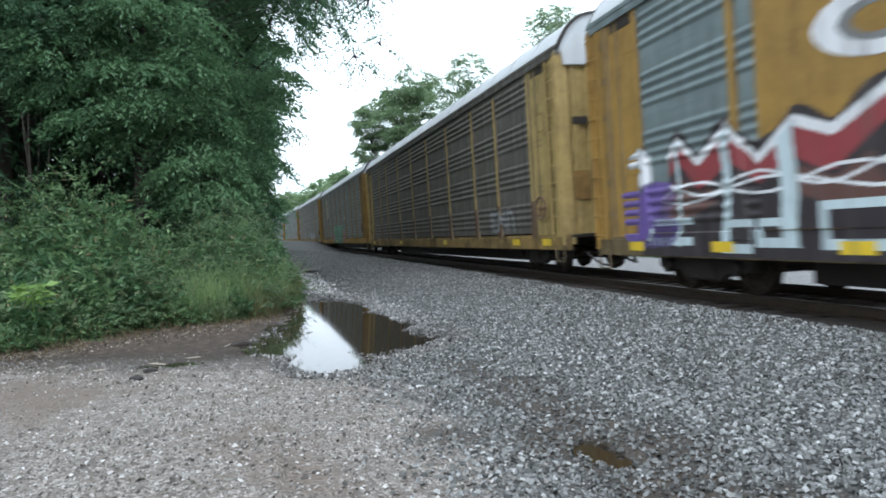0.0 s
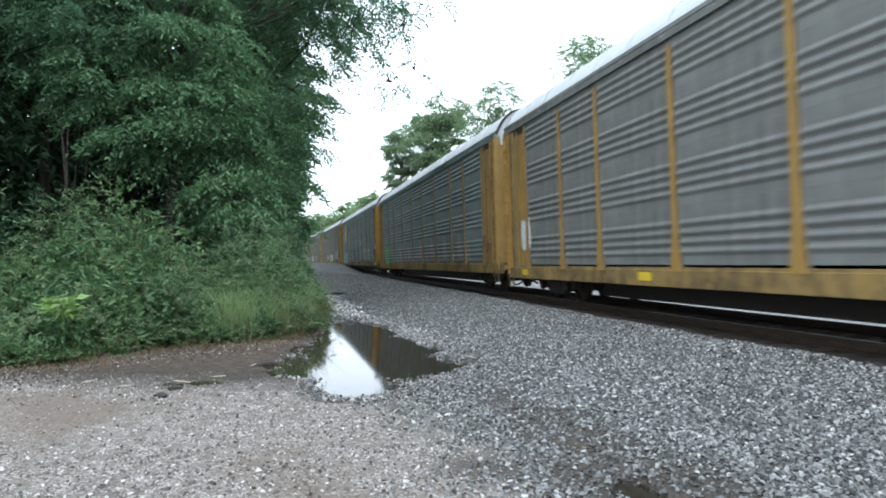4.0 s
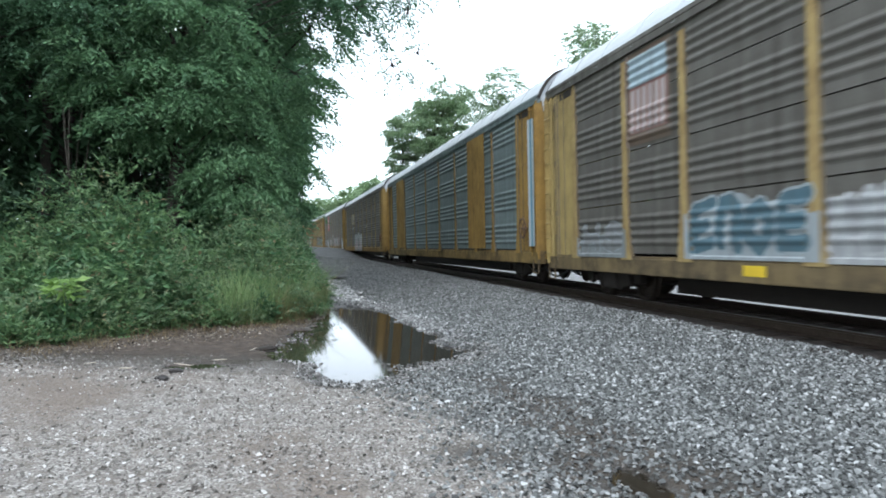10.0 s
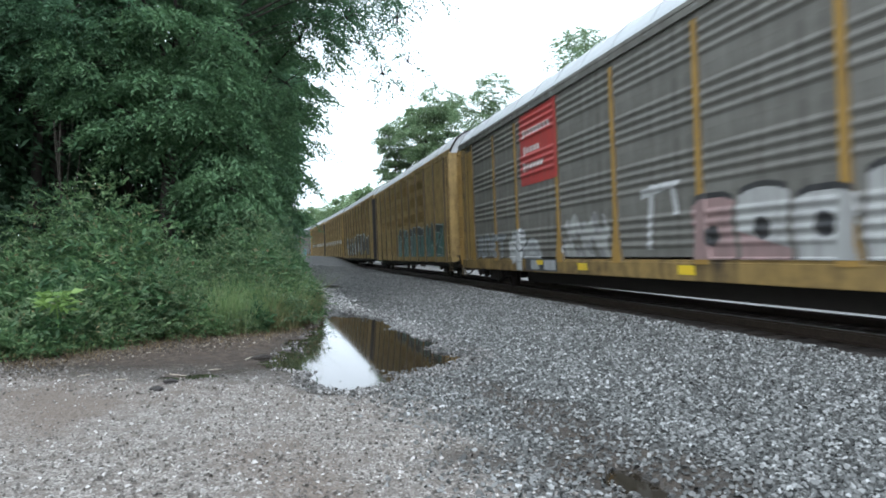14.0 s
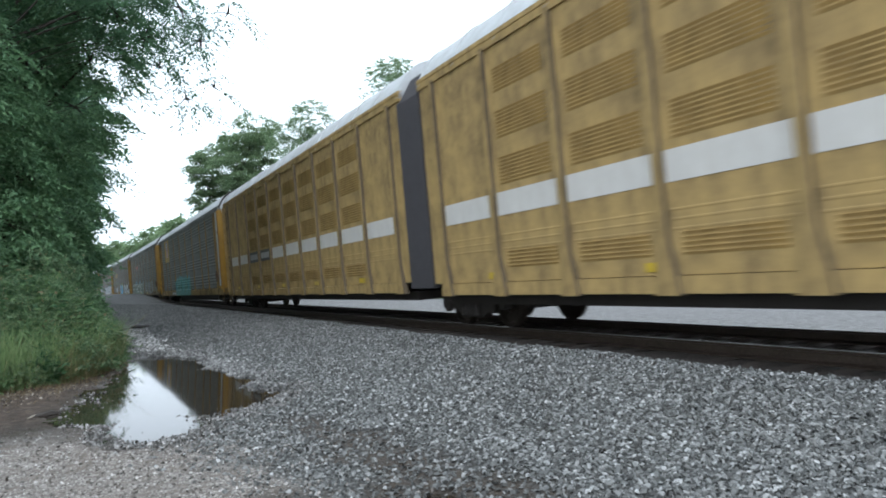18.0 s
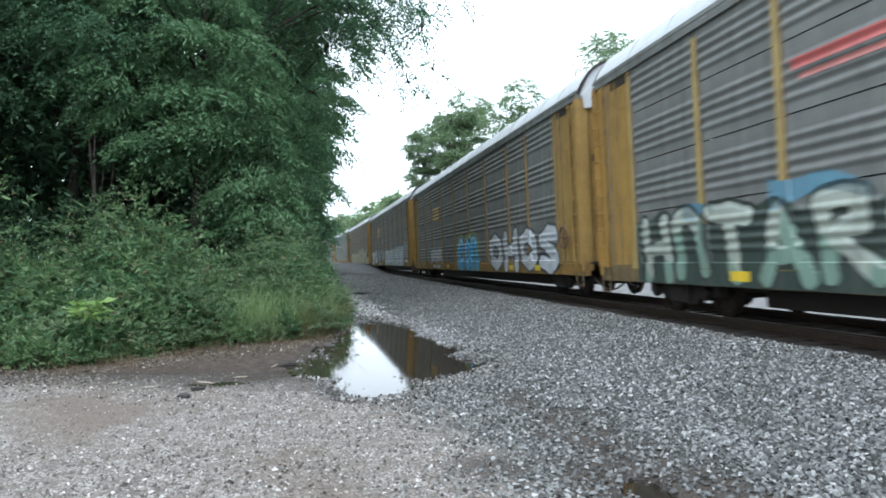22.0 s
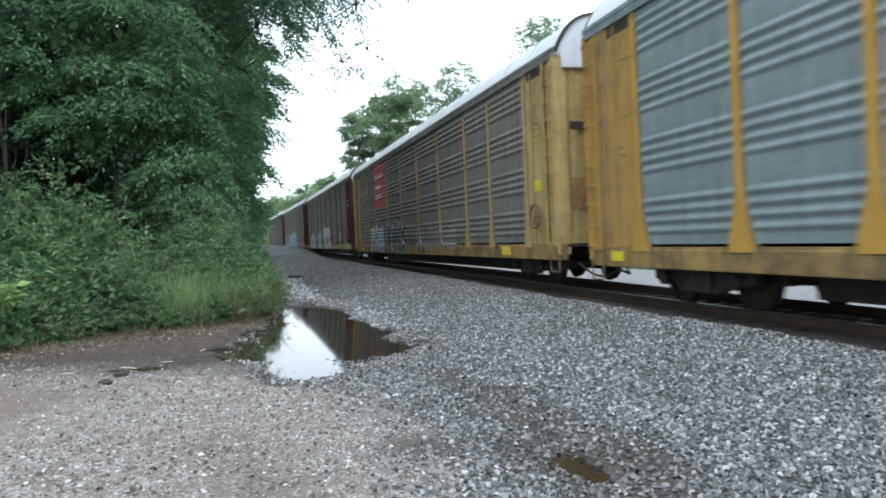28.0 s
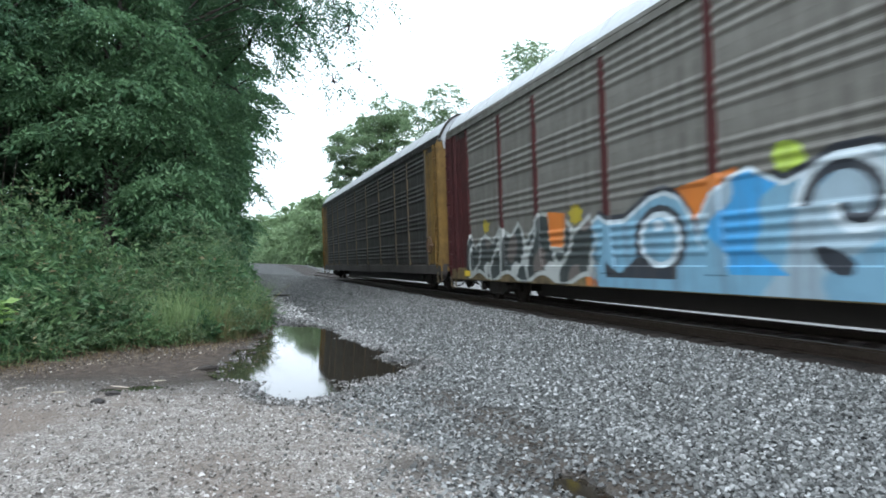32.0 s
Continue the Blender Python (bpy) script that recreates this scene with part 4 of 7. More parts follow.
def make_louvre(width, h):
    def make(bm):
        n = int(h / 0.062)
        for k in range(n):
            z = k * 0.062
            v = [bm.verts.new(p) for p in ((-HALF - 0.022, -width / 2, z), (-HALF - 0.022, width / 2, z), (-HALF - 0.036, width / 2, z + 0.038), (-HALF - 0.036, -width / 2, z + 0.038), (-HALF - 0.021, -width / 2, z + 0.042), (-HALF - 0.021, width / 2, z + 0.042))]
            bm.faces.new(v[:4])
            bm.faces.new((v[3], v[2], v[5], v[4]))
    return make


def make_slim_post(bm):
    front = [(-0.2, 0.68), (0.2, 0.68), (0.19, 0.78), (0.075, 1.35), (0.06, 1.5), (0.055, EAVE - 0.08), (-0.055, EAVE - 0.08), (-0.06, 1.5), (-0.075, 1.35), (-0.19, 0.78)]
    o = [bm.verts.new((-HALF - 0.105, y, z)) for y, z in front]
    i = [bm.verts.new((-HALF + 0.02, y * 1.1, z)) for y, z in front]
    n = len(front)
    bm.faces.new(o)
    bm.faces.new(i[::-1])
    for k in range(n):
        bm.faces.new((o[k], o[(k + 1) % n], i[(k + 1) % n], i[k]))


def make_bellows(bm):
    rings = []
    for k in range(17):
        y = -0.55 + 1.1 * k / 16
        r = 0.0 if k % 2 else 0.07
        prof = [(-HALF - r, 0.85), (-HALF - r, EAVE - 0.15), (-1.2, EAVE + 0.35 + r), (0, EAVE + 0.62 + r), (1.2, EAVE + 0.35 + r), (HALF + r, EAVE - 0.15), (HALF + r, 0.85)]
        rings.append([bm.verts.new((x, y, z)) for x, z in prof])
    for a, b in zip(rings, rings[1:]):
        for i in range(7):
            bm.faces.new((a[i], a[(i + 1) % 7], b[(i + 1) % 7], b[i]))
    bm.faces.new(rings[0][::-1])
    bm.faces.new(rings[-1])


def carrier_unit(label, length, lead, stripe, body=CARRIER):
    """One half of an articulated auto carrier: smooth ochre plates with louvres, slim posts and a pale band."""
    car = new("articulated_car")
    tagged(car, label, "rail car", "articulated auto carrier units")
    piece("roof", ("roof", length), make_roof(length), roof_rust, car, "pale ribbed metal roof")
    piece("top_chord", ("chord", length), make_chord(length), body, car)
    piece("far_side", ("far", length), make_far_wall(length), body, car)
    bays = 10
    w = 1.95
    first = length / 2 - 0.65 - 19.5 if lead else -length / 2 + 0.65
    for b in range(bays):
        y = first + (b + 0.5) * w
        bay = piece("plate", ("flat", round(w, 3)), make_flat_bay(w - 0.02), body, car, at=(0, y, 0))
        inner_bay = 2 <= b <= 8 if lead else 1 <= b <= 7
        piece("side_sill", ("slimsill", round(w, 3)), lambda bm: box(bm, -HALF - 0.045, -HALF + 0.1, -w / 2 + 0.01, w / 2 - 0.01, 0.70, 0.92), body, car, at=(0, y, 0))
        if inner_bay:
            for z, h, ww in ((1.17, 0.32, 0.72), (2.6, 0.55, 0.74), (3.4, 0.5, 0.74), (4.2, 0.45, 0.72)):
                piece("louvre", ("louvre", round(w * ww, 2), h), make_louvre(w * ww, h), LOUVRE, bay, at=(0, 0, z))
        if stripe:
            piece("white_band", ("band", round(w, 3)), lambda bm: box(bm, -HALF - 0.027, -HALF - 0.022, -w / 2 + 0.09, w / 2 - 0.09, 2.08, 2.48), STRIPE, bay, "white painted band")
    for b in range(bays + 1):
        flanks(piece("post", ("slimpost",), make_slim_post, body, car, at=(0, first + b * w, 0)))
    sgn = -1 if lead else 1
    open_end = length - 19.5 - 0.65 - 0.57
    piece("end_panel", ("carrierend",), lambda bm: box(bm, -HALF - 0.02, -HALF + 0.03, -open_end / 2, open_end / 2, 0.93, EAVE - 0.1), body, car, at=(0, sgn * (length / 2 - 0.56 - open_end / 2), 0))
    piece("side_sill", ("endsill",), lambda bm: box(bm, -HALF - 0.045, -HALF + 0.1, -0.5, 0.5, 0.70, 0.92), body, car, at=(0, sgn * (length / 2 - 0.52), 0))
    piece("end_panel", ("carrierjoint",), lambda bm: box(bm, -HALF - 0.02, -HALF + 0.03, -0.3, 0.3, 0.93, EAVE - 0.1), body, car, at=(0, -sgn * (length / 2 - 0.32), 0))
    yl = sgn * (length / 2 - 0.27)
    piece("corner_post", ("corner", sgn), (lambda s: lambda bm: (make_corner(bm), bmesh.ops.transform(bm, matrix=Matrix.Diagonal((1, s, 1, 1)), verts=bm.verts)))(sgn), body, car, at=(0, yl, 0))
    lad = piece("ladder", ("ladderrail",), make_rail_pair, body, car, at=(0, yl, 0))
    for k in range(11):
        piece("rung", ("rung",), make_rung, body, lad, at=(0, 0, 1.0 + 0.385 * k))
    piece("end_door", ("enddoor",), make_end_wall, body, car, at=(0, sgn * (length / 2 - 0.12), 0))
    piece("roof_edge", ("roofedge",), make_roof_edge, black_iron, car, "dark folded strip round the roof end", (0, sgn * (length / 2 + 0.028), 0))
    for off in (0.62, 1.1):
        piece("hinge", ("hinge",), make_hinge, DULLBROWN, car, "", (0, sgn * (length / 2 - off), 0))
    piece("stirrup", ("stirrup",), make_stirrup, DULLBROWN, car, at=(0, yl, 0))
    piece("end_door", ("enddoor",), make_end_wall, rubber, car, at=(0, -sgn * (length / 2 - 0.12), 0))
    if lead:
        piece("bellows", ("bellows",), make_bellows, rubber, car, "dark ribbed rubber bellows", (0, length / 2 + 0.52, 0))
        running_gear(car, length, (True, False), (-length / 2 + 2.75, length / 2 - 0.75), False)
    else:
        running_gear(car, length, (False, True), (length / 2 - 2.75,), False)
    return car


# ---------------------------------------------------------------- the cars, in the order in which they pass
PITCH, SPEED, LEAD0 = 28.83, 19.55, 13.1
WHITE, BLACK, RED, SKY, TEAL, GREEN, LIME, NAVY = (0.72, 0.73, 0.74), (0.02, 0.02, 0.024), (0.36, 0.05, 0.05), (0.07, 0.36, 0.62), (0.05, 0.36, 0.36), (0.04, 0.26, 0.10), (0.42, 0.55, 0.06), (0.03, 0.07, 0.18)
SILVER, PALEYEL, PINK, ORANGE, MAGENTA, GOLDP, REDSIGN = (0.5, 0.53, 0.55), (0.62, 0.56, 0.25), (0.62, 0.36, 0.42), (0.55, 0.17, 0.03), (0.32, 0.03, 0.16), (0.62, 0.36, 0.04), (0.42, 0.05, 0.045)
L = 27.5
H = L / 2

# (first end's number in the train, car)
TRAIN = []


def add(n, car, length=L, shift=0.0):
    TRAIN.append((n, car, length, {7: -0.5}.get(n, shift)))
    return car


BARS = [(0.08 + 0.095 * i, 0.08 + 0.095 * i + 0.072, z - 0.02 * (i == 0), z + 0.085 + 0.02 * (i == 0), (0.62, 0.58, 0.56)) for z, n in ((0.68, 8), (0.44, 5), (0.21, 6)) for i in range(n)]


def small_marks(car, d, z, colour=(0.2, 0.13, 0.05)):
    placard(car, d, d + 0.45, z, z + 0.2, None, [(0, 1, 0.0, 0.22, colour), (0, 0.9, 0.7, 0.92, colour)], "small dark stencilled bars", False, -0.004, 0.04)


def tags(car, *ds):
    for d in ds:
        placard(car, d, d + 0.5, SILL0 + 0.1, SILL0 + 0.26, (0.72, 0.50, 0.03), [], "small yellow reflective tag", True, 0.008, 0.08)


def boxes(car, d):
    placard(car, d, d + 2.3, SILL0 + 0.06, SILL0 + 0.26, (0.05, 0.045, 0.04), [(0.03, 0.40, 0.12, 0.9, GREYISH2), (0.47, 0.95, 0.12, 0.9, GREYISH2), (0.1, 0.33, 0.3, 0.6, SILVER), (0.55, 0.86, 0.3, 0.6, SILVER)], "dark stencil panel with pale bars", True, 0.009, 0.04)


# daylight through the sheet, put in as three short near-white painted bars
def daylight(car, d, z):
    placard(car, d, d + 1.5, z, z + 0.22, None, [(0.0, 0.45, 0.15, 0.35, (0.7, 0.72, 0.74)), (0.3, 0.8, 0.45, 0.6, (0.7, 0.72, 0.74)), (0.7, 1.0, 0.75, 0.9, (0.7, 0.72, 0.74))], "pale bars painted as daylight through the sheet", True, 0.006, 0.03)


def zigzag(d, pts):
    return np.interp(d, [p[0] for p in pts], [p[1] for p in pts])


def red_mural(d, z):
    """Crowned red band over black with white bars, on the first car."""
    top = zigzag(d, [(2.4, 2.1), (2.8, 2.52), (3.32, 2.12), (4.05, 2.54), (4.69, 1.98), (5.38, 2.42), (5.99, 2.2), (7.2, 2.75), (8.2, 2.2), (9.4, 2.7), (10.2, 2.1), (11.5, 2.6), (12.6, 1.6)])
    left = 2.55 - 0.75 * (1.9 - np.minimum(z, 1.9))
    out = np.where(z < top, 2, -1)
    out = np.where((z < top) & (z > top - 0.42 + 0.08 * np.sin(d * 3)), 1, out)
    out = np.where((z < top - 0.55) & (z > 1.45 + 0.2 * np.sin(d * 1.7)) & (np.sin(d * 2.1 + z) > 0.1), 4, out)
    out = np.where((np.abs(z - top) < 0.075), 0, out)
    out = np.where((z > top + 0.075) & (z < top + 0.17 + 0.05 * np.sin(d * 7)), 2, out)
    for k in range(3):
        out = np.where((np.abs(z - 1.62 - 0.05 * k - 0.13 * np.sin(d * (1.6 + 0.5 * k) + k)) < 0.022) & (z < top), 0, out)
    for d0, w in ((2.8, 0.05), (4.0, 0.10), (5.25, 0.15), (7.6, 0.1), (9.5, 0.12), (11.4, 0.1)):
        out = np.where((np.abs(d - d0 - 0.03 * np.sin(z * 5)) < w) & (z > 0.8) & (z < top), 3, out)
    for d0, d1, z0, z1 in ((1.85, 3.15, 0.82, 1.27), (3.85, 4.5, 0.70, 1.2), (4.6, 5.2, 0.8, 1.2), (5.75, 7.0, 0.78, 1.38), (8.0, 9.1, 0.8, 1.4), (10.1, 11.2, 0.8, 1.3)):
        rim = (d > d0) & (d < d1) & (z > z0) & (z < z1) & ~((d > d0 + 0.13) & (d < d1 - 0.02) & (z > z0 + 0.13) & (z < z1 - 0.12))
        out = np.where(rim & (z < top), 3, out)
    return np.where((d < left) | (d > 12.6), -1, out)


def house_mural(d, z):
    """Pale yellow letters with pointed tops and black edges."""
    cuts = (4.2, 6.2, 8.2, 10.4, 13.0, 14.6, 17.6, 21.7, 22.4, 24.4, 26.2)
    tops = (2.1, 2.4, 2.2, 2.3, 2.2, 2.6, 2.65, 1.3, 2.35, 1.95)
    out = np.full(d.shape, -1)
    for a, b, t in zip(cuts, cuts[1:], tops):
        mid = a + (b - a) * 0.45
        roof_line = t - 0.45 * np.abs(d - mid) / max(mid - a, b - mid)
        inside = (d >= a) & (d < b)
        out = np.where(inside & (z < roof_line), np.where(np.sin(d * 2 + z * 3) > 0.6, 2, 0), out)
        edge = (np.abs(z - roof_line) < 0.05) | ((np.abs(d - a - 0.12 * (1.4 - z)) < 0.06 + 0.09 * (1.9 - z)) & (z < roof_line))
        out = np.where(inside & edge, 1, out)
        out = np.where(inside & (np.hypot((d - mid - 0.15) * 0.8, (z - t + 1.0) * 0.7) < 0.13), 1, out)
    return out


def black_mural(d, z):
    """Broad black letters with pale inner light on an ochre unit."""
    top = zigzag(d, [(9.3, 2.4), (10.6, 2.6), (11.8, 2.65), (13.5, 2.55), (15.5, 2.6), (17.0, 2.2), (18.2, 2.4)])
    out = np.full(d.shape, -1)
    body = (z < top) & (z > 1.0) & (d > 9.4) & (d < 18.2)
    w = np.sin(d * 1.9) + 0.8 * np.sin(z * 2.6 + d * 0.9)
    out = np.where(body, 0, out)
    out = np.where(body & (np.abs(w) < 0.16), 1, out)
    out = np.where(body & (z < 1.75 + 0.35 * np.sin(d * 2.2)) & (np.sin(d * 2.7 + 1) > 0.55), 1, out)
    out = np.where(body & (z < 1.3) & (np.sin(d * 1.7) > 0.8), 2, out)
    return np.where((np.abs(z - top - 0.04) < 0.05) & (d > 9.4) & (d < 18.2), 1, out)


def black_ring(d, z):
    """A tall black round letter with a white rim, a white inner arch and a golden square."""
    out = np.full(d.shape, -1)
    out = np.where((d > 2.74) & (d < 4.0) & (z > 1.95) & (z < 2.48 + 0.08 * (d - 2.74)), 1, out)
    oval = np.hypot((d - 3.85) / 0.95, np.maximum(z - 1.6, 0) / 0.85)
    out = np.where((oval < 1.08) & (z > 0.97), 1, out)
    out = np.where((oval < 1.0) & (z > 0.97), 0, out)
    inner = np.hypot((d - 3.74) / 0.42, np.maximum(z - 1.5, 0) / 0.6)
    out = np.where((inner < 1.0) & (z > 1.0), 1, out)
    out = np.where((inner < 0.42) & (z > 1.55), 0, out)
    return np.where((d > 3.05) & (d < 3.84) & (z > 0.98) & (z < 1.6), 2, out)


def white_figure(d, z):
    """Pale rounded lobes, two of them tall, over a broad base."""
    far = np.full(d.shape, 9.0)
    for a, b, top, r in ((24.85, 24.95, 1.35, 0.17), (25.12, 25.14, 1.72, 0.15), (25.5, 25.52, 1.86, 0.17), (25.85, 25.82, 1.45, 0.15), (26.05, 25.95, 1.2, 0.15)):
        u = np.clip((z - 0.75) / (top - 0.75), 0, 1)
        far = np.minimum(far, np.hypot(d - (b + (a - b) * u), z - (0.75 + (top - 0.75) * u)) - r)
    out = np.where(far < 0.06, 1, -1)
    out = np.where(far < 0.0, 0, out)
    return np.where((far < 0) & (np.abs(np.sin((d - 24.7) * 8.5)) < 0.1) & (z > 0.9), 2, out)


def white_bubble(d, z):
    """A scalloped white cloud over the post and a grey ringed dome beside it."""
    ragged = 0.045 * np.sin(d * 19) + 0.03 * np.sin(d * 41 + z * 6) + 0.025 * np.sin(z * 17)
    cloud = np.minimum(np.hypot((d - 6.05) * 0.85, z - 1.28) - 0.42, np.hypot((d - 6.5) * 0.8, z - 1.42) - 0.36) + ragged
    cloud = np.minimum(cloud, np.maximum(np.abs(d - 6.4) - 0.2, np.abs(z - 0.9) - 0.24) + 0.4 * ragged)
    dome = np.hypot((d - 7.45) * 0.8, np.maximum(z - 1.05, 0)) + 0.3 * ragged
    out = np.where((dome < 0.5) & (z > 0.98), np.where(dome > 0.36, 3, 2), -1)
    out = np.where((dome < 0.24) & (z > 1.08) & (z < 1.2), 0, out)
    out = np.where(cloud < 0.05, 2, out)
    out = np.where(cloud < 0.0, np.where(np.sin(d * 7 + z * 9) + np.sin(z * 23) > 1.25, 3, 0), out)
    slash = np.abs(z - (1.22 + 0.25 * np.abs(d - 6.45) - 0.05 * np.sin(d * 6)))
    return np.where((slash < 0.028) & (d > 5.95) & (d < 7.15), 1, out)


def chrome_letters(d, z):
    """Dark upright letters in white outline over spots of orange and yellow."""
    out = np.full(d.shape, -1)
    spot = lambda x, h, r: np.hypot((d - x) * 0.75, z - h) < r + 0.03 * np.sin(9 * np.arctan2(z - h, d - x))
    out = np.where((d > 6.85) & (d < 7.7) & (z < 2.2 - 0.1 * (d - 6.9)) & (z > 1.2), 2, out)
    out = np.where((d > 8.55) & (d < 9.4) & (z < 1.66), 2, out)
    out = np.where(spot(8.15, 2.06, 0.2) | spot(3.1, 2.1, 0.17), 3, out)
    top = zigzag(d, [(1.5, 1.5), (1.9, 1.9), (2.2, 1.5), (3.0, 1.85), (3.6, 1.65), (4.1, 2.0), (4.8, 1.75), (5.3, 2.05), (5.7, 1.55), (6.5, 2.2), (6.85, 2.15), (7.0, 1.4), (7.6, 1.35), (7.75, 1.95), (8.1, 1.7), (8.7, 2.0), (8.9, 1.6)])
    foot = 0.75 + 0.12 * np.sin(d * 3.1)
    body = (z < top) & (z > foot)
    w = np.sin(d * 3.6 + 0.8 * np.sin(z * 2.5)) + 0.45 * np.sin(z * 4.2 + d)
    out = np.where(body, np.where(np.abs(w - 0.55) < 0.22, 1, 0), out)
    out = np.where(body & (w < -0.95), 4, out)
    out = np.where(body & (np.hypot((d - 2.2) % 1.9 - 0.95, (z - 0.95) * 1.3) < 0.23), 1, out)
    edge = (np.abs(z - top) < 0.055) | (np.abs(z - foot) < 0.05)
    return np.where(edge & (d > 1.6) & (z > 0.66), 1, out)


def blue_letters(d, z):
    """A pale round letter and a broad blue and silver one, with black and white edges."""
    out = np.full(d.shape, -1)
    out = np.where((d > 11.3) & (d < 12.75) & (z < 2.22 + 0.12 * (d - 11.3)) & (z > 1.7), 5, out)
    spot = np.hypot((d - 13.68) * 0.8 + 0.25 * (z - 2.38), (z - 2.38) * 0.9)
    out = np.where(spot < 0.2, 6, out)
    top1 = zigzag(d, [(8.8, 1.9), (9.0, 2.0), (9.4, 1.86), (9.9, 1.85), (10.3, 2.02), (10.7, 2.18), (11.1, 2.24), (11.45, 2.12), (11.75, 1.8), (11.98, 1.3), (12.03, 0.64)])
    one = (z < top1) & (d < 12.03)
    out = np.where(one, 0, out)
    ring = np.hypot((d - 10.95) * 0.8, z - 1.45)
    out = np.where(one & (np.abs(ring - 0.5) < 0.06), 1, out)
    out = np.where(one & (np.abs(ring - 0.41) < 0.05), 2, out)
    out = np.where(one & (np.hypot(d - 10.95, (z - 1.68) * 1.6) < 0.15), 2, out)
    out = np.where(one & (z < 1.05 + 0.14 * np.sin(d * 5)) & (z > 0.82) & (d > 9.3) & (d < 11.4), 1, out)
    out = np.where((d < 12.03) & (z < top1) & (z > top1 - 0.08), 2, out)
    out = np.where((d > 9.0) & (d < 12.05) & (z >= top1) & (z < top1 + 0.09), 1, out)
    top2 = zigzag(d, [(11.85, 1.7), (12.1, 2.02), (12.6, 2.28), (12.98, 2.38), (13.25, 2.24), (13.57, 2.1), (13.95, 2.2), (14.36, 2.36), (14.9, 2.34), (15.4, 2.1), (15.8, 2.3), (16.6, 2.4), (17.3, 2.0), (17.7, 1.2)])
    two = (z < top2) & (d >= 11.9)
    two &= ~one | (d > 11.98)
    pale = np.sin(d * 2.3 + 1.3 * np.sin(z * 2.1)) + 0.5 * np.sin(z * 3.7 + d)
    out = np.where(two, np.where(pale > 0.2, 4, 0), out)
    blue = (np.abs(d - 13.0 - 0.35 * np.sin(z * 3.1)) < 0.42 + 0.12 * np.sin(z * 9)) & (z > 0.9)
    out = np.where(two & (blue | ((np.abs(d - 16.2 - 0.2 * np.sin(z * 4)) < 0.4) & (z > 1.0))), 3, out)
    coil = np.hypot((d - 14.55) * 0.85, z - 1.75)
    turn = np.arctan2(z - 1.75, d - 14.55)
    out = np.where(two & (np.abs(coil - 0.42 - 0.08 * turn) < 0.06), 2, out)
    out = np.where(two & (np.abs(coil - 0.30 - 0.08 * turn) < 0.06), 1, out)
    out = np.where(two & (np.hypot((d - 14.3) * 0.5, z - 1.15 - 0.2 * np.sin(d * 2)) < 0.14), 1, out)
    out = np.where(two & (np.hypot((d - 16.9) * 0.6, z - 1.3 - 0.25 * np.sin(d * 3)) < 0.15), 1, out)
    out = np.where(two & (z > top2 - 0.07), 2, out)
    out = np.where((d > 13.4) & (z >= top2) & (z < top2 + 0.09), 1, out)
    return out


def rolled(d0, d1, z0, z1, swell, seed):
    """Rolled-on paint: a ragged patch that swells in the middle, thin in places."""
    def choose(d, z):
        u = np.clip((d - d0) / (d1 - d0), 0, 1)
        top = z1 - 0.25 + swell * np.sin(np.pi * u) ** 0.7 + 0.07 * np.sin(d * 6.1 + seed) + 0.05 * np.sin(d * 14.3 + 2 * seed)
        side = 0.12 * np.sin(z * 9 + seed) + 0.06 * np.sin(z * 23)
        body = (z > z0 + 0.04 * np.sin(d * 5 + seed)) & (z < top) & (d > d0 + 0.15 + side) & (d < d1 - 0.15 + side)
        thin = np.sin(d * 3.7 + 1.4 * np.sin(z * 5 + seed)) + np.sin(z * 8 + d * 1.3 + seed) + 0.7 * np.sin(d * 17 + z * 9)
        return np.where(body & (thin < 1.9), np.where(thin > 0.85, 1, 0), -1)
    return choose


def chalk_patch(d, z):
    """Smeared pale paint with streaks and holes."""
    u, v = (d - 9.6) / 2.4, (z - 1.02) / 1.0
    body = (u > 0.04 * np.sin(9 * z)) & (u < 0.98 + 0.03 * np.sin(13 * z)) & (v > 0) & (v < 0.86 + 0.10 * np.sin(d * 5.1) + 0.06 * np.sin(d * 13))
    hole = np.sin(d * 7.3 + 1.2 * np.sin(z * 6)) + np.sin(z * 9 + d * 2) + 0.6 * np.sin(d * 19 + z * 11)
    return np.where(body & (hole < 1.25), np.where(hole > 0.2, 1, 0), -1)


def pink_blocks(d, z):
    """A row of broad rounded blocks, white, pink and grey, with black top edges and gaps."""
    k = np.floor((d - 14.9) / 1.15)
    u = (d - 14.9) / 1.15 - k
    top = 1.98 + 0.12 * np.sin(k * 2.7) - 1.1 * np.abs(u - 0.5) ** 3
    body = (z < top) & (d > 14.9) & (d < 22.0) & (u > 0.05 + 0.03 * np.sin(z * 6 + k)) & (u < 0.95 + 0.04 * np.sin(z * 7 + k))
    tone = np.sin(k * 5.3 + 1.0) + 0.5 * np.sin(z * 4 + d)
    out = np.where(body, np.where(tone > 0.15, 1, 0), -1)
    out = np.where(body & (np.hypot((u - 0.5) * 1.1, (z - 1.35 - 0.1 * np.sin(k))) < 0.17), np.where(np.sin(k * 3.1) > 0.3, 3, 2), out)
    out = np.where((d > 14.9) & (d < 22.0) & (z >= top - 0.02) & (z < top + 0.07) & (u > 0.08) & (u < 0.92), 2, out)
    # tall thin white letter before the row
    stem = ((np.abs(d - 13.6 - 0.1 * (z - 1.5)) < 0.09) | ((np.abs(z - 2.22 - 0.12 * (d - 13.6)) < 0.08) & (d < 14.6)) | ((np.abs(d - 14.45 + 0.25 * (z - 1.9)) < 0.08) & (z > 1.75)))
    return np.where(stem & (d < 14.75) & (z > 1.15), 4, out)


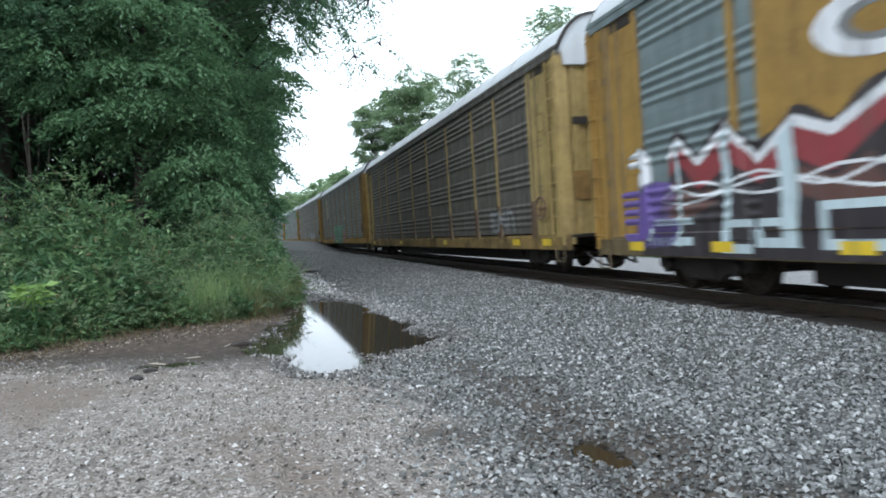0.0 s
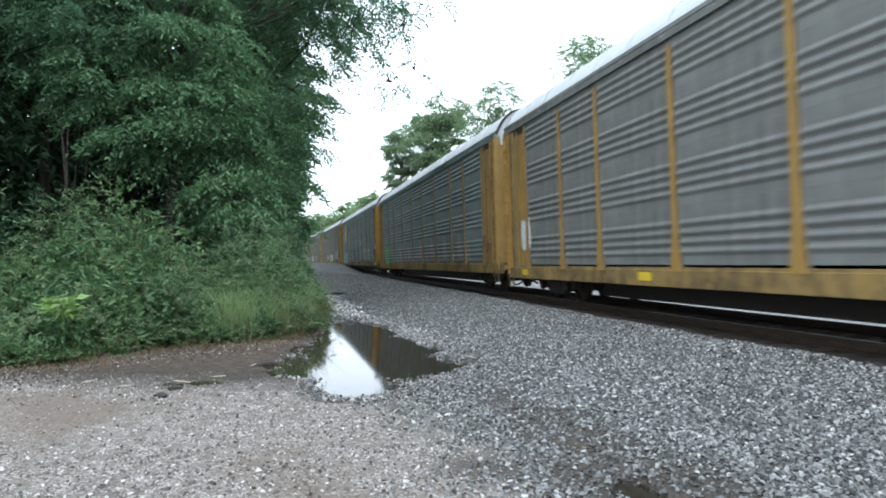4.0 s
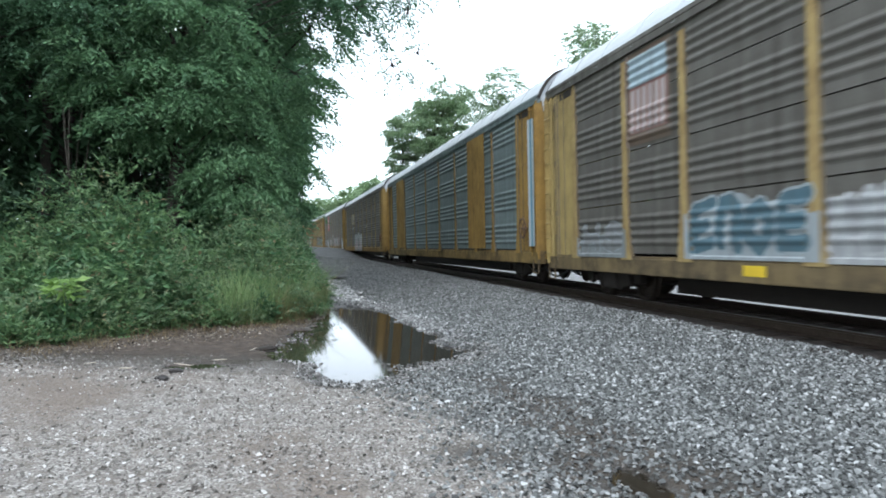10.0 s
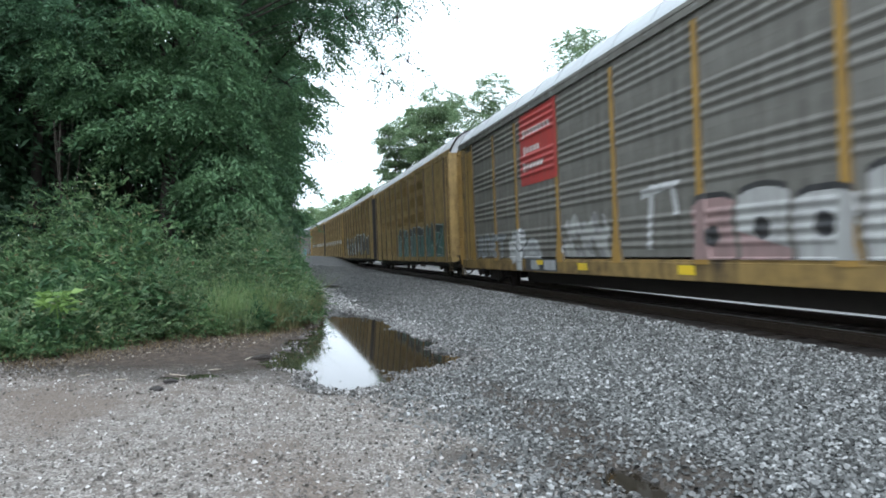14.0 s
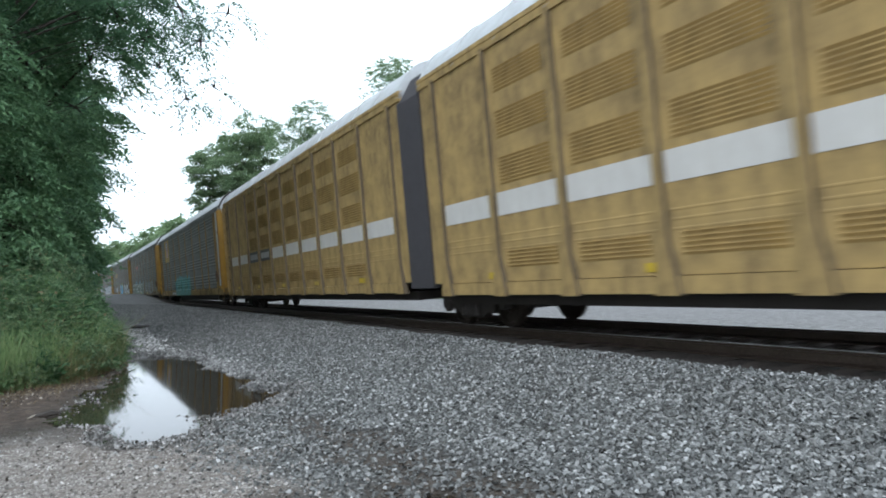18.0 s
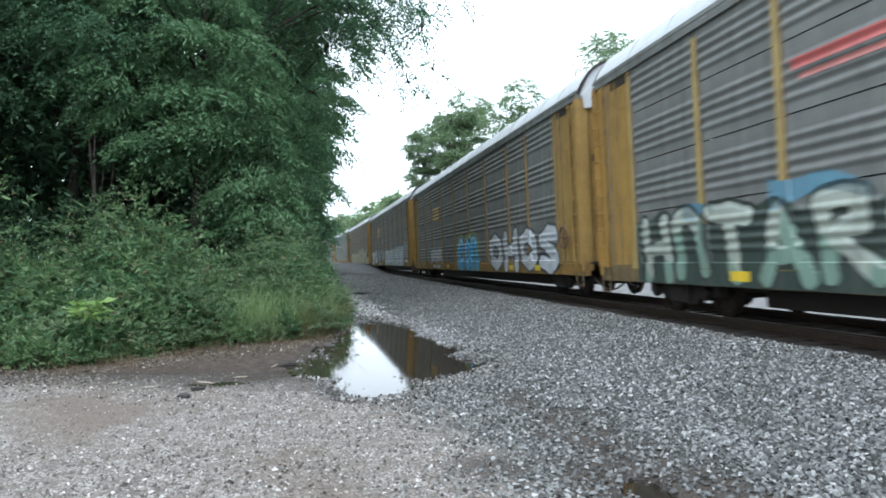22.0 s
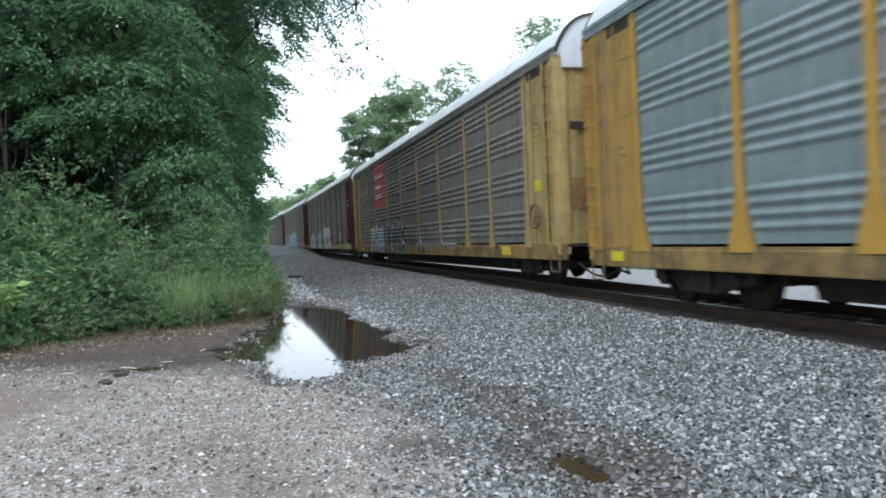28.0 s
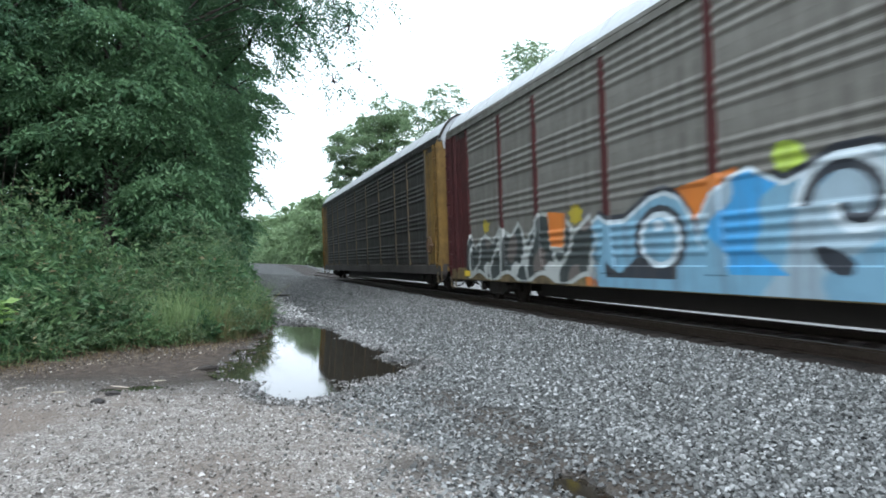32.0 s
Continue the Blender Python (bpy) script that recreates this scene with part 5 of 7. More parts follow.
def white_cloud(d, z):
    """Pale rounded lobes in one mass, with a few dark cuts between the letters."""
    far = np.full(d.shape, 9.0)
    for cd, cz, r in ((3.75, 1.2, 0.58), (4.5, 1.35, 0.62), (5.35, 1.5, 0.62), (6.2, 1.35, 0.6), (6.9, 1.15, 0.5), (5.0, 0.9, 0.6), (6.4, 0.85, 0.5)):
        far = np.minimum(far, np.hypot((d - cd) * 0.9, z - cz) - r)
    cut = (np.abs(z - 1.22 - 0.1 * np.sin(d * 3)) < 0.05) & (np.sin(d * 2.6 + 0.6) > 0.15) | (np.abs(d - 4.95 - 0.15 * (z - 1)) < 0.06) & (z < 1.35) | (np.abs(d - 6.1 + 0.2 * (z - 1)) < 0.06) & (z < 1.3)
    shade = np.sin(z * 13 + 2 * np.sin(d * 1.7)) > 0.72
    return np.where(far > 0, -1, np.where(cut, 1, np.where(shade, 2, 0)))


def silver_dome(d, z):
    """A broad arch that falls to the sill at its rear, cut by short black strokes."""
    top = np.where(d < 16.2, 1.55, 0.62 + 0.93 * np.sqrt(np.clip(1 - ((d - 16.2) / 1.5) ** 2, 0, 1)))
    cut = (np.abs(d - 14.45 - 0.5 * (z - 1.3)) < 0.07) & (z > 1.15) | (np.abs(d - 15.35 + 0.6 * (z - 1.3)) < 0.08) & (z > 1.2) | (np.abs(d - 16.75) < 0.5 * (z - 1.12)) & (z > 1.2) & (z < 1.5)
    shade = np.sin(d * 2.3 + 2 * z) + np.sin(z * 7 + d) > 0.7
    return np.where((z > top) | (d < 13.1), -1, np.where(cut, 1, np.where(shade, 2, 0)))


def patched_sill(d, z):
    edge = 0.05 * np.sin(z * 31) + 0.04 * np.sin(z * 13 + 2)
    dark = (d > 19.4 + edge) & (d < 21.0 + edge)
    tag = (d > 19.65) & (d < 20.6) & (z > 0.70) & (z < 0.9)
    worn = np.sin(d * 5.1) + np.sin(d * 2.3 + 9 * z) + 0.6 * np.sin(d * 17 + z * 23) > 1.35
    return np.where(dark, np.where(tag, 2, 1), np.where(worn, -1, np.where(d > 24.2 + 2 * edge, 2, 0)))


def build_train():
    c = add(-1, rack_car("blue-grey rack car with yellow plates and a sprayed red mural", BLUEZINC, YELLOW, YELLOW, GRIMY, wide=((4.75, 6.9), (6.95, 9.2))))
    mural(c, 1.4, 12.7, SILL0 + 0.02, 3.1, [WHITE, (0.28, 0.05, 0.055), (0.035, 0.028, 0.032), (0.52, 0.62, 0.64), (0.12, 0.06, 0.05)], red_mural, "red and black graffiti with white outlines", flat=((4.75, 6.9), (6.95, 9.2)))
    mural(c, 5.3, 8.2, 2.9, 3.75, [WHITE, GREYISH2], lambda d, z: np.where(np.abs(np.hypot((d - 6.7) * 0.42, z - 3.3 + 0.09 * (d - 6.7)) - 0.28) < 0.12, np.where(np.hypot((d - 6.7) * 0.42, z - 3.3 + 0.09 * (d - 6.7)) < 0.24, 1, 0), -1), "white sprayed loop", flat=((4.75, 6.9), (6.95, 9.2)))
    graffiti(c, "o", 1.3, 2.1, 1.8, 2.5, WHITE, SILVER, r=0.1, label="white sprayed letter shape")
    graffiti(c, "nz", 1.1, 2.6, 0.9, 1.85, (0.14, 0.09, 0.30), (0.17, 0.12, 0.33), r=0.2, label="purple sprayed patch")
    tags(c, 1.2, 3.6, 6)
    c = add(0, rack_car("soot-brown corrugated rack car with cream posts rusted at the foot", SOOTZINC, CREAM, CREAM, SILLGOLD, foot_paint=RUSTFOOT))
    tags(c, 1.2, 9, 17, 24.2, 26.2)
    small_marks(c, 26.0, 3.1), small_marks(c, 26.0, 2.0)
    graffiti(c, "emn", 22.4, 24.4, 1.1, 1.7, GREYISH2, GREYISH, r=0.06, band=0.02, label="faint sprayed tag")
    c = add(1, rack_car("grey seamed rack car with golden posts and green graffiti", GREYZINC, GOLD, OCHRE, YELLOW, seams=True))
    graffiti(c, "reneth", 10.0, 15.9, 0.68, 2.1, (0.025, 0.20, 0.105), (0.30, 0.40, 0.30), (0.02, 0.13, 0.08), cloud=(0.02, 0.16, 0.085), r=0.15, band=0.035, seed=5, label="green graffiti with pale outlines", cloud_top=0.06)
    graffiti(c, "zs", 15.7, 16.9, 0.68, 1.6, (0.30, 0.045, 0.04), (0.36, 0.08, 0.05), r=0.14, seed=2, label="red sprayed shapes")
    graffiti(c, "m", 9.0, 10.2, 0.68, 1.5, RED, ORANGE, r=0.12, seed=2, label="red sprayed shapes")
    placard(c, 5.2, 6.75, 2.9, 4.6, (0.33, 0.30, 0.22), [(0.25, 0.55, 0.62, 0.80, (0.12, 0.11, 0.10)), (0.3, 0.5, 0.68, 0.75, (0.33, 0.30, 0.22))], "faded tan plate with a dark ring")
    daylight(c, 16.8, 2.45)
    small_marks(c, 1.0, 4.2), small_marks(c, 1.0, 2.3)
    tags(c, 3, 11.8)
    c = add(2, rack_car("grey rack car with yellow posts and faint white tags", GREYZINC, YELLOW, YELLOW, SILLGOLD))
    graffiti(c, "rm", 1.3, 1.9, 1.5, 2.3, WHITE, SILVER, r=0.1, ribbed=False, label="white sprayed smear")
    graffiti(c, "nsehk", 15, 21, 1.0, 1.7, GREYISH2, SILVER, r=0.07, band=0.03, label="faint white sprayed tags")
    tags(c, 1.2, 8, 20)
    c = add(3, rack_car("blue-grey rack car with tan posts and rust film", BLUEZINC, TAN, TAN, SILLGOLD, foot=0.2))
    graffiti(c, "nz", 2.3, 4.5, 1.05, 1.9, (0.05, 0.27, 0.08), (0.12, 0.32, 0.12), r=0.2, label="green sprayed patch")
    mural(c, 6, 24, 1.1, 2.2, [(0.25, 0.215, 0.19)], lambda d, z: np.where((np.sin(d * 5 + z * 2) + np.sin(d * 2.3) + 1.5 * (1.75 - z) + np.sin(z * 40) * 0.8 > 0.9), 0, -1), "brown rust film on the lower sheets")
    small_marks(c, 0.75, 3.0), small_marks(c, 0.75, 2.6)
    c = add(4, rack_car("blue-grey seamed rack car with golden ends", BLUEZINC, GOLD, GOLD, GRIMY, seams=True))
    graffiti(c, "hask", 1.9, 5.8, 0.75, 1.85, (0.28, 0.41, 0.38), (0.03, 0.06, 0.06), (0.15, 0.30, 0.30), r=0.13, band=0.05, seed=8, label="teal outlined graffiti")
    graffiti(c, "msnzker", 7.4, 15.8, 1.03, 2.15, (0.03, 0.038, 0.045), (0.15, 0.165, 0.17), (0.085, 0.10, 0.10), r=0.13, band=0.06, seed=9, label="smoky black and grey graffiti")
    graffiti(c, "tnse", 18.5, 23.5, 1.05, 2.1, GREYISH2, SILVER, r=0.08, band=0.03, seed=3, label="faded white graffiti")
    placard(c, 4.33, 6.27, 2.95, 4.85, (0.40, 0.245, 0.045), [(0.32, 0.69, 0.36, 0.63, (0.42, 0.24, 0.24)), (0.36, 0.65, 0.32, 0.36, (0.42, 0.24, 0.24)), (0.32, 0.69, 0.63, 0.84, (0.09, 0.08, 0.20)), (0.35, 0.66, 0.69, 0.77, (0.36, 0.36, 0.42)), (0.16, 0.84, 0.10, 0.14, (0.2, 0.13, 0.04))] + [(0.35 + 0.075 * k, 0.375 + 0.075 * k, 0.36, 0.61, (0.52, 0.42, 0.40)) for k in range(5)], "yellow plate with a plain shield", False, 0.022)
    daylight(c, 16.5, 2.5)
    tags(c, 11.2, 14.5, 25.7)
    placard(c, 26.6, 26.95, 1.95, 2.25, (0.65, 0.62, 0.6), [(0.1, 0.9, 0.35, 0.65, (0.5, 0.08, 0.08))], "small white and red sticker", False, 0.11, 0.03)
    c = add(5, rack_car("grey-brown rack car with cream posts and white graffiti", BROWNZINC, CREAM, CREAM, SILLGOLD, foot=0.24))
    mural(c, 13.3, 18.2, 0.98, 2.2, [(0.47, 0.46, 0.41), (0.33, 0.32, 0.29)], rolled(13.4, 18.0, 0.99, 1.75, 0.36, 3), "thick white rolled paint with a ragged top")
    mural(c, 9.0, 12.2, 0.98, 2.3, [(0.37, 0.36, 0.33), (0.24, 0.235, 0.215)], rolled(9.2, 11.8, 1.2, 1.8, 0.2, 7), "white rolled paint with a ragged top")
    graffiti(c, "ehrm", 21, 25, 1.2, 2.2, GREYISH2, (0.3, 0.3, 0.29), r=0.08, band=0.03, seed=7, label="faint sprayed tag")
    mural(c, 0.75, 1.75, 3.7, 4.7, [(0.06, 0.20, 0.30), (0.22, 0.42, 0.5)], lambda d, z: np.where(np.hypot(d - 1.25, z - 4.2) < 0.36, np.where(np.abs(np.abs(d - 1.25) - np.abs(z - 4.2)) < 0.08, 1, 0), -1), "round blue-green emblem", False)
    small_marks(c, 0.95, 3.2), small_marks(c, 0.95, 2.4)
    c = add(6, rack_car("dark sooty seamed rack car with rust-streaked cream posts", SOOTZINC, RUSTCREAM, CREAM, GRIMY, seams=True, post=0.11, foot=0.22))
    graffiti(c, "enoe", 6.5, 9.3, 1.05, 1.95, (0.07, 0.13, 0.16), (0.30, 0.34, 0.35), cloud=(0.30, 0.33, 0.34), r=0.12, band=0.04, seed=4, label="blue-black graffiti on a pale ground")
    graffiti(c, "mmse", 9.7, 12.0, 1.05, 1.85, (0.30, 0.31, 0.31), (0.42, 0.42, 0.42), cloud=(0.36, 0.37, 0.37), r=0.1, band=0.03, seed=5, label="white roller graffiti")
    graffiti(c, "hs", 2.0, 4.1, 1.05, 1.65, GREYISH2, (0.3, 0.33, 0.34), cloud=(0.22, 0.24, 0.24), r=0.1, band=0.03, seed=6, label="faded grey graffiti")
    graffiti(c, "emse", 15.8, 18.4, 1.1, 1.8, GREYISH2, (0.28, 0.28, 0.28), r=0.07, band=0.03, seed=6, label="faint sprayed tag")
    placard(c, 4.35, 5.95, 3.15, 4.95, (0.12, 0.085, 0.06), [(0.06, 0.94, 0.12, 0.95, (0.30, 0.17, 0.15)), (0.06, 0.94, 0.62, 0.95, (0.33, 0.42, 0.46))] + [(0.10 + 0.14 * k, 0.17 + 0.14 * k, 0.14, 0.60, (0.45, 0.40, 0.38)) for k in range(6)], "faded shield plate with pale bars", True, 0.012)
    daylight(c, 16.2, 2.5)
    tags(c, 7.9, 16)
    c = add(7, rack_car("clean blue-grey rack car with ochre plates and ends", BLUEZINC, YELLOW, YELLOW, SILLGOLD, wide=((20.2, 22.4), (3.6, 6.2)), foot=0.2))
    placard(c, 27.0, 27.44, 1.1, 4.6, (0.55, 0.60, 0.62), [(0.35, 0.7, 0, 1, (0.12, 0.27, 0.33))], "white and blue striped panel", False, 0.125, 0.05)
    placard(c, 3.9, 6.0, 3.0, 4.1, None, [(0.05, 0.45, 0.78, 0.92, REDSIGN), (0.02, 0.12, 0.1, 0.9, REDSIGN), (0.05, 0.45, 0.08, 0.22, REDSIGN), (0.52, 0.62, 0.1, 0.9, REDSIGN), (0.62, 0.84, 0.42, 0.6, REDSIGN), (0.84, 0.95, 0.1, 0.9, REDSIGN)], "red linear emblem", False, 0.022, 0.04)
    c = add(8, rack_car("dark brown seamed rack car with cream posts and tan ends", SOOTZINC, CREAM, TAN, OCHRE, seams=True))
    graffiti(c, "nathm", 9.4, 14.6, 0.7, 2.15, (0.36, 0.38, 0.38), (0.26, 0.27, 0.28), (0.42, 0.30, 0.30), cloud=(0.20, 0.215, 0.21), r=0.17, band=0.04, seed=6, label="smeared white and pink graffiti")
    placard(c, 6.75, 9.25, 3.15, 4.1, (0.36, 0.30, 0.15), [(0.06, 0.45, 0.70, 0.84, BLACK), (0.06, 0.14, 0.15, 0.84, BLACK), (0.06, 0.45, 0.15, 0.30, BLACK), (0.42, 0.50, 0.15, 0.5, BLACK), (0.50, 0.60, 0.45, 0.8, GREYISH2), (0.55, 0.64, 0.25, 0.7, GREYISH2), (0.64, 0.9, 0.2, 0.34, BLACK), (0.84, 0.92, 0.2, 0.9, BLACK)], "faded yellow panel with a dark linear emblem", True, 0.014)
    daylight(c, 7.3, 2.6), daylight(c, 17.2, 2.6)
    placard(c, 6.28, 6.42, 1.15, 1.95, (0.62, 0.42, 0.03), [], "bright yellow mark on a post", False, 0.045)
    placard(c, 0.95, 1.4, 1.35, 1.85, (0.68, 0.45, 0.03), [], "bright yellow square", False, -0.003)
    placard(c, 26.9, 27.35, 1.4, 1.95, (0.72, 0.50, 0.04), [], "bright yellow square", False, 0.0)
    c = add(9, rack_car("grey-brown rack car with ochre posts and ends", BROWNZINC, YELLOW, TAN, SILLGOLD, foot=0.2, handwheel=False))
    mural(c, 24.5, 26.3, SILL0 + 0.02, 2.15, [(0.55, 0.58, 0.58), (0.03, 0.03, 0.03), (0.36, 0.39, 0.40)], white_figure, "white lobed graffiti shape edged in black")
    mural(c, 9.5, 12.1, 1.0, 2.15, [(0.34, 0.34, 0.32), (0.20, 0.20, 0.195)], chalk_patch, "chalky white smeared graffiti")
    mural(c, 5.3, 8.1, SILL0 + 0.02, 2.0, [(0.45, 0.46, 0.46), (0.03, 0.03, 0.03), (0.27, 0.275, 0.275), (0.36, 0.37, 0.37)], white_bubble, "white bubble graffiti with black strokes")
    graffiti(c, "rnet", 2.2, 5.2, 1.02, 1.75, (0.21, 0.225, 0.235), (0.29, 0.305, 0.31), r=0.08, band=0.03, seed=4, label="faint blue-grey sprayed letters")
    placard(c, 6.95, 9.2, SILL0 + 0.03, SILL0 + 0.36, (0.05, 0.05, 0.052), [(0.18, 0.44, 0.1, 0.9, (0.33, 0.35, 0.36)), (0.60, 0.95, 0.1, 0.9, (0.36, 0.37, 0.38)), (0.38, 0.58, 0.55, 0.9, (0.72, 0.50, 0.03))], "black and white painted blocks on the sill", True, 0.009, 0.04)
    mural(c, 13.3, 22.2, 0.98, 2.35, [(0.38, 0.38, 0.365), (0.30, 0.20, 0.19), (0.03, 0.03, 0.032), (0.16, 0.27, 0.32), (0.44, 0.44, 0.43)], pink_blocks, "pink, white and grey block graffiti with black top edges")
    placard(c, 6.75, 9.45, 3.0, 4.98, REDSIGN, BARS, "red sign with white bars")
    tags(c, 10.4, 14.5)
    for k in range(2):
        u = add(("A", k), carrier_unit("ochre articulated carrier unit with louvred plates", 21.2, k == 0, False), 21.2)
        if k == 0:
            graffiti(u, "nkenthaz", 9.0, 19.6, 1.0, 2.35, (0.03, 0.034, 0.036), (0.42, 0.45, 0.44), (0.05, 0.16, 0.15), cloud=(0.06, 0.20, 0.18), r=0.17, band=0.05, seed=4, ribbed=False, label="black and teal graffiti letters on a teal ground", cloud_top=0.1)
        if k == 1:
            mural(u, 2.4, 5.4, 0.95, 2.65, [(0.03, 0.033, 0.036), (0.58, 0.60, 0.58), (0.45, 0.30, 0.04)], black_ring, "black round graffiti letter rimmed in white", False)
            placard(u, 2.34, 2.6, 0.98, 1.56, (0.36, 0.50, 0.50), [], "pale teal sprayed bar", False, 0.02, 0.05)
            mural(u, 9.3, 18.3, 0.95, 2.8, [(0.03, 0.033, 0.036), (0.58, 0.60, 0.58), (0.42, 0.29, 0.04)], black_mural, "broad black graffiti with pale light inside", False)
            graffiti(u, "cnez", 5.3, 9.3, 1.0, 2.1, (0.38, 0.45, 0.43), (0.028, 0.03, 0.033), cloud=(0.035, 0.038, 0.04), r=0.09, band=0.11, seed=5, ribbed=False, label="black and white sprayed letters")
            for d in (5.6, 7.4):
                placard(u, d, d + 1.6, 2.2, 2.46, (0.06, 0.06, 0.065), [(0.12, 0.9, 0.3, 0.7, (0.36, 0.36, 0.36))], "dark patch with grey bars", False, 0.02, 0.05)
            placard(u, 3.05, 3.85, 3.03, 3.33, None, [(0, 0.8, 0.72, 1, REDSIGN), (0.05, 0.17, 0, 0.72, REDSIGN), (0.36, 0.48, 0, 0.72, REDSIGN), (0.8, 1, 0.3, 0.6, (0.36, 0.25, 0.08))], "red plain emblem", False, 0.01, 0.04)
    for k in range(2):
        u = add(("B", k), carrier_unit("ochre articulated carrier unit with louvres and a white band", 21.2, k == 0, True), 21.2)
        if k == 0:
            placard(u, 17.0, 18.0, 3.55, 4.0, None, [(0, 1, 0.75, 1, REDSIGN), (0.1, 0.22, 0, 0.75, REDSIGN), (0.45, 0.57, 0, 0.75, REDSIGN), (0.8, 0.92, 0, 0.75, REDSIGN)], "red plain emblem", False, 0.01, 0.04)
        else:
            for d, g in ((5.1, 0.34), (7.05, 0.46)):
                placard(u, d, d + 1.5, 2.06, 2.5, (0.05, 0.05, 0.055), [(0.08, 0.92, 0.2, 0.8, (g, g, g))], "dark patch with grey bars", False, 0.02, 0.05)
        for d in (2.2, 6.1, 10.0, 13.9, 17.8):
            placard(u, d, d + 0.5, 0.98, 1.1, (0.62, 0.42, 0.03), [], "small yellow reflective tag", False, 0.006, 0.06)
    c = add(13, rack_car("grey rack car with golden posts and teal graffiti", GREYZINC, GOLD, GOLD, SILLGOLD, foot=0.12))
    graffiti(c, "senhas", 9.4, 16.2, 0.68, 1.95, (0.025, 0.23, 0.21), (0.10, 0.32, 0.42), (0.02, 0.16, 0.11), cloud=(0.015, 0.16, 0.11), r=0.16, band=0.05, seed=4, gloss=(0.22, 0.36, 0.42), label="teal and turquoise graffiti")
    placard(c, 4.3, 6.5, 3.3, 5.0, (0.46, 0.30, 0.06), [(0.18, 0.66, 0.2, 0.62, (0.48, 0.32, 0.32)), (0.18, 0.66, 0.62, 0.92, (0.13, 0.10, 0.28)), (0.22, 0.62, 0.66, 0.75, SILVER), (0.26, 0.62, 0.80, 0.88, SILVER)], "golden plate with a plain pink shield", True, 0.012)
    placard(c, 27.0, 27.44, 1.1, 4.9, (0.55, 0.53, 0.48), [(0.4, 0.6, 0.1, 0.25, (0.3, 0.2, 0.14)), (0.2, 0.5, 0.4, 0.5, (0.35, 0.25, 0.2)), (0.4, 0.9, 0.7, 0.75, (0.3, 0.2, 0.15))], "pale flaking corner panel", False, 0.125)
    boxes(c, 7.0)
    c = add(14, rack_car("grey seamed rack car with cream posts and pale green graffiti", GREYZINC, CREAM, YELLOW, GRIMY, seams=True))
    graffiti(c, "hntarosmeh", 2.0, 14.2, 0.68, 1.98, (0.35, 0.39, 0.33), (0.025, 0.035, 0.03), (0.18, 0.28, 0.22), cloud=(0.035, 0.055, 0.045), r=0.15, band=0.07, seed=2, gloss=(0.48, 0.54, 0.5), label="pale green and white graffiti")
    mural(c, 3.6, 14.6, 1.75, 2.5, [(0.12, 0.26, 0.34)], lambda d, z: np.where((np.sin(d * 1.9 + 1) > -0.2) & (z < 2.12 + 0.14 * np.sin(d * 1.3) + 0.08 * np.sin(d * 3.7)) & (z > 1.86 + 0.1 * np.sin(d * 2.9)), 0, -1), "light blue sprayed cloud")
    graffiti(c, "snoker", 15.5, 22.5, 0.8, 1.9, (0.17, 0.21, 0.20), (0.24, 0.27, 0.27), (0.12, 0.125, 0.12), r=0.13, band=0.04, seed=8, label="faded grey-green graffiti")
    placard(c, 6.6, 9.65, 3.45, 3.8, None, [(0, 1.0, 0.55, 1.0, (0.50, 0.13, 0.12)), (0.05, 0.9, 0.1, 0.35, (0.42, 0.16, 0.14))], "faded red bar")
    tags(c, 5, 11, 17)
    c = add(15, rack_car("grey rack car with tan posts and blue bubble graffiti", GREYZINC, TAN, TAN, OCHRE))
    graffiti(c, "ohos", 18.4, 25.9, 0.68, 2.05, (0.48, 0.52, 0.55), (0.03, 0.03, 0.035), r=0.21, band=0.09, seed=2, warp=0.5, gloss=(0.62, 0.65, 0.67), label="white bubble graffiti edged in black")
    graffiti(c, "c", 12.85, 14.15, 0.55, 2.0, SKY, BLACK, None, (0.30, 0.38, 0.09), r=0.30, band=0.06, warp=0.2, gloss=(0.40, 0.68, 0.82), label="sky-blue bubble letter edged in black and lime")
    graffiti(c, "on", 14.2, 16.65, 0.55, 2.05, SKY, BLACK, None, (0.30, 0.38, 0.09), r=0.27, band=0.06, warp=0.2, gloss=(0.40, 0.68, 0.82), label="sky-blue bubble letters edged in black and lime")
    graffiti(c, "i", 13.7, 14.6, 0.6, 1.95, MAGENTA, (0.2, 0.02, 0.1), r=0.15, band=0.03, label="magenta sprayed stroke")
    graffiti(c, "nemsek", 5.9, 9.0, 1.05, 1.7, (0.36, 0.38, 0.40), (0.26, 0.28, 0.29), r=0.09, band=0.03, seed=4, label="faded white sprayed tag")
    graffiti(c, "nse", 9.7, 12.0, 1.15, 1.85, (0.06, 0.06, 0.065), (0.10, 0.10, 0.105), r=0.05, band=0.03, seed=4, label="thin black sprayed tag")
    placard(c, 6.9, 8.6, 3.2, 3.85, None, [(0, 0.26, 0.32, 1.0, GOLDP), (0.34, 0.62, 0.32, 1, GOLDP), (0.7, 0.98, 0.32, 1, GOLDP), (0.0, 1.0, 0.0, 0.24, GOLDP), (0.1, 0.26, 0.5, 0.8, OCHREP), (0.42, 0.56, 0.6, 0.7, OCHREP), (0.78, 0.9, 0.5, 0.8, OCHREP)], "golden bars of an emblem")
    tags(c, 10.3, 21.0, 23.7)
    boxes(c, 6.4)
    c = add(16, rack_car("grey-brown rack car with golden posts and white graffiti", GREYZINC, YELLOW, YELLOW, SILLGOLD, foot=0.2, handwheel=False))
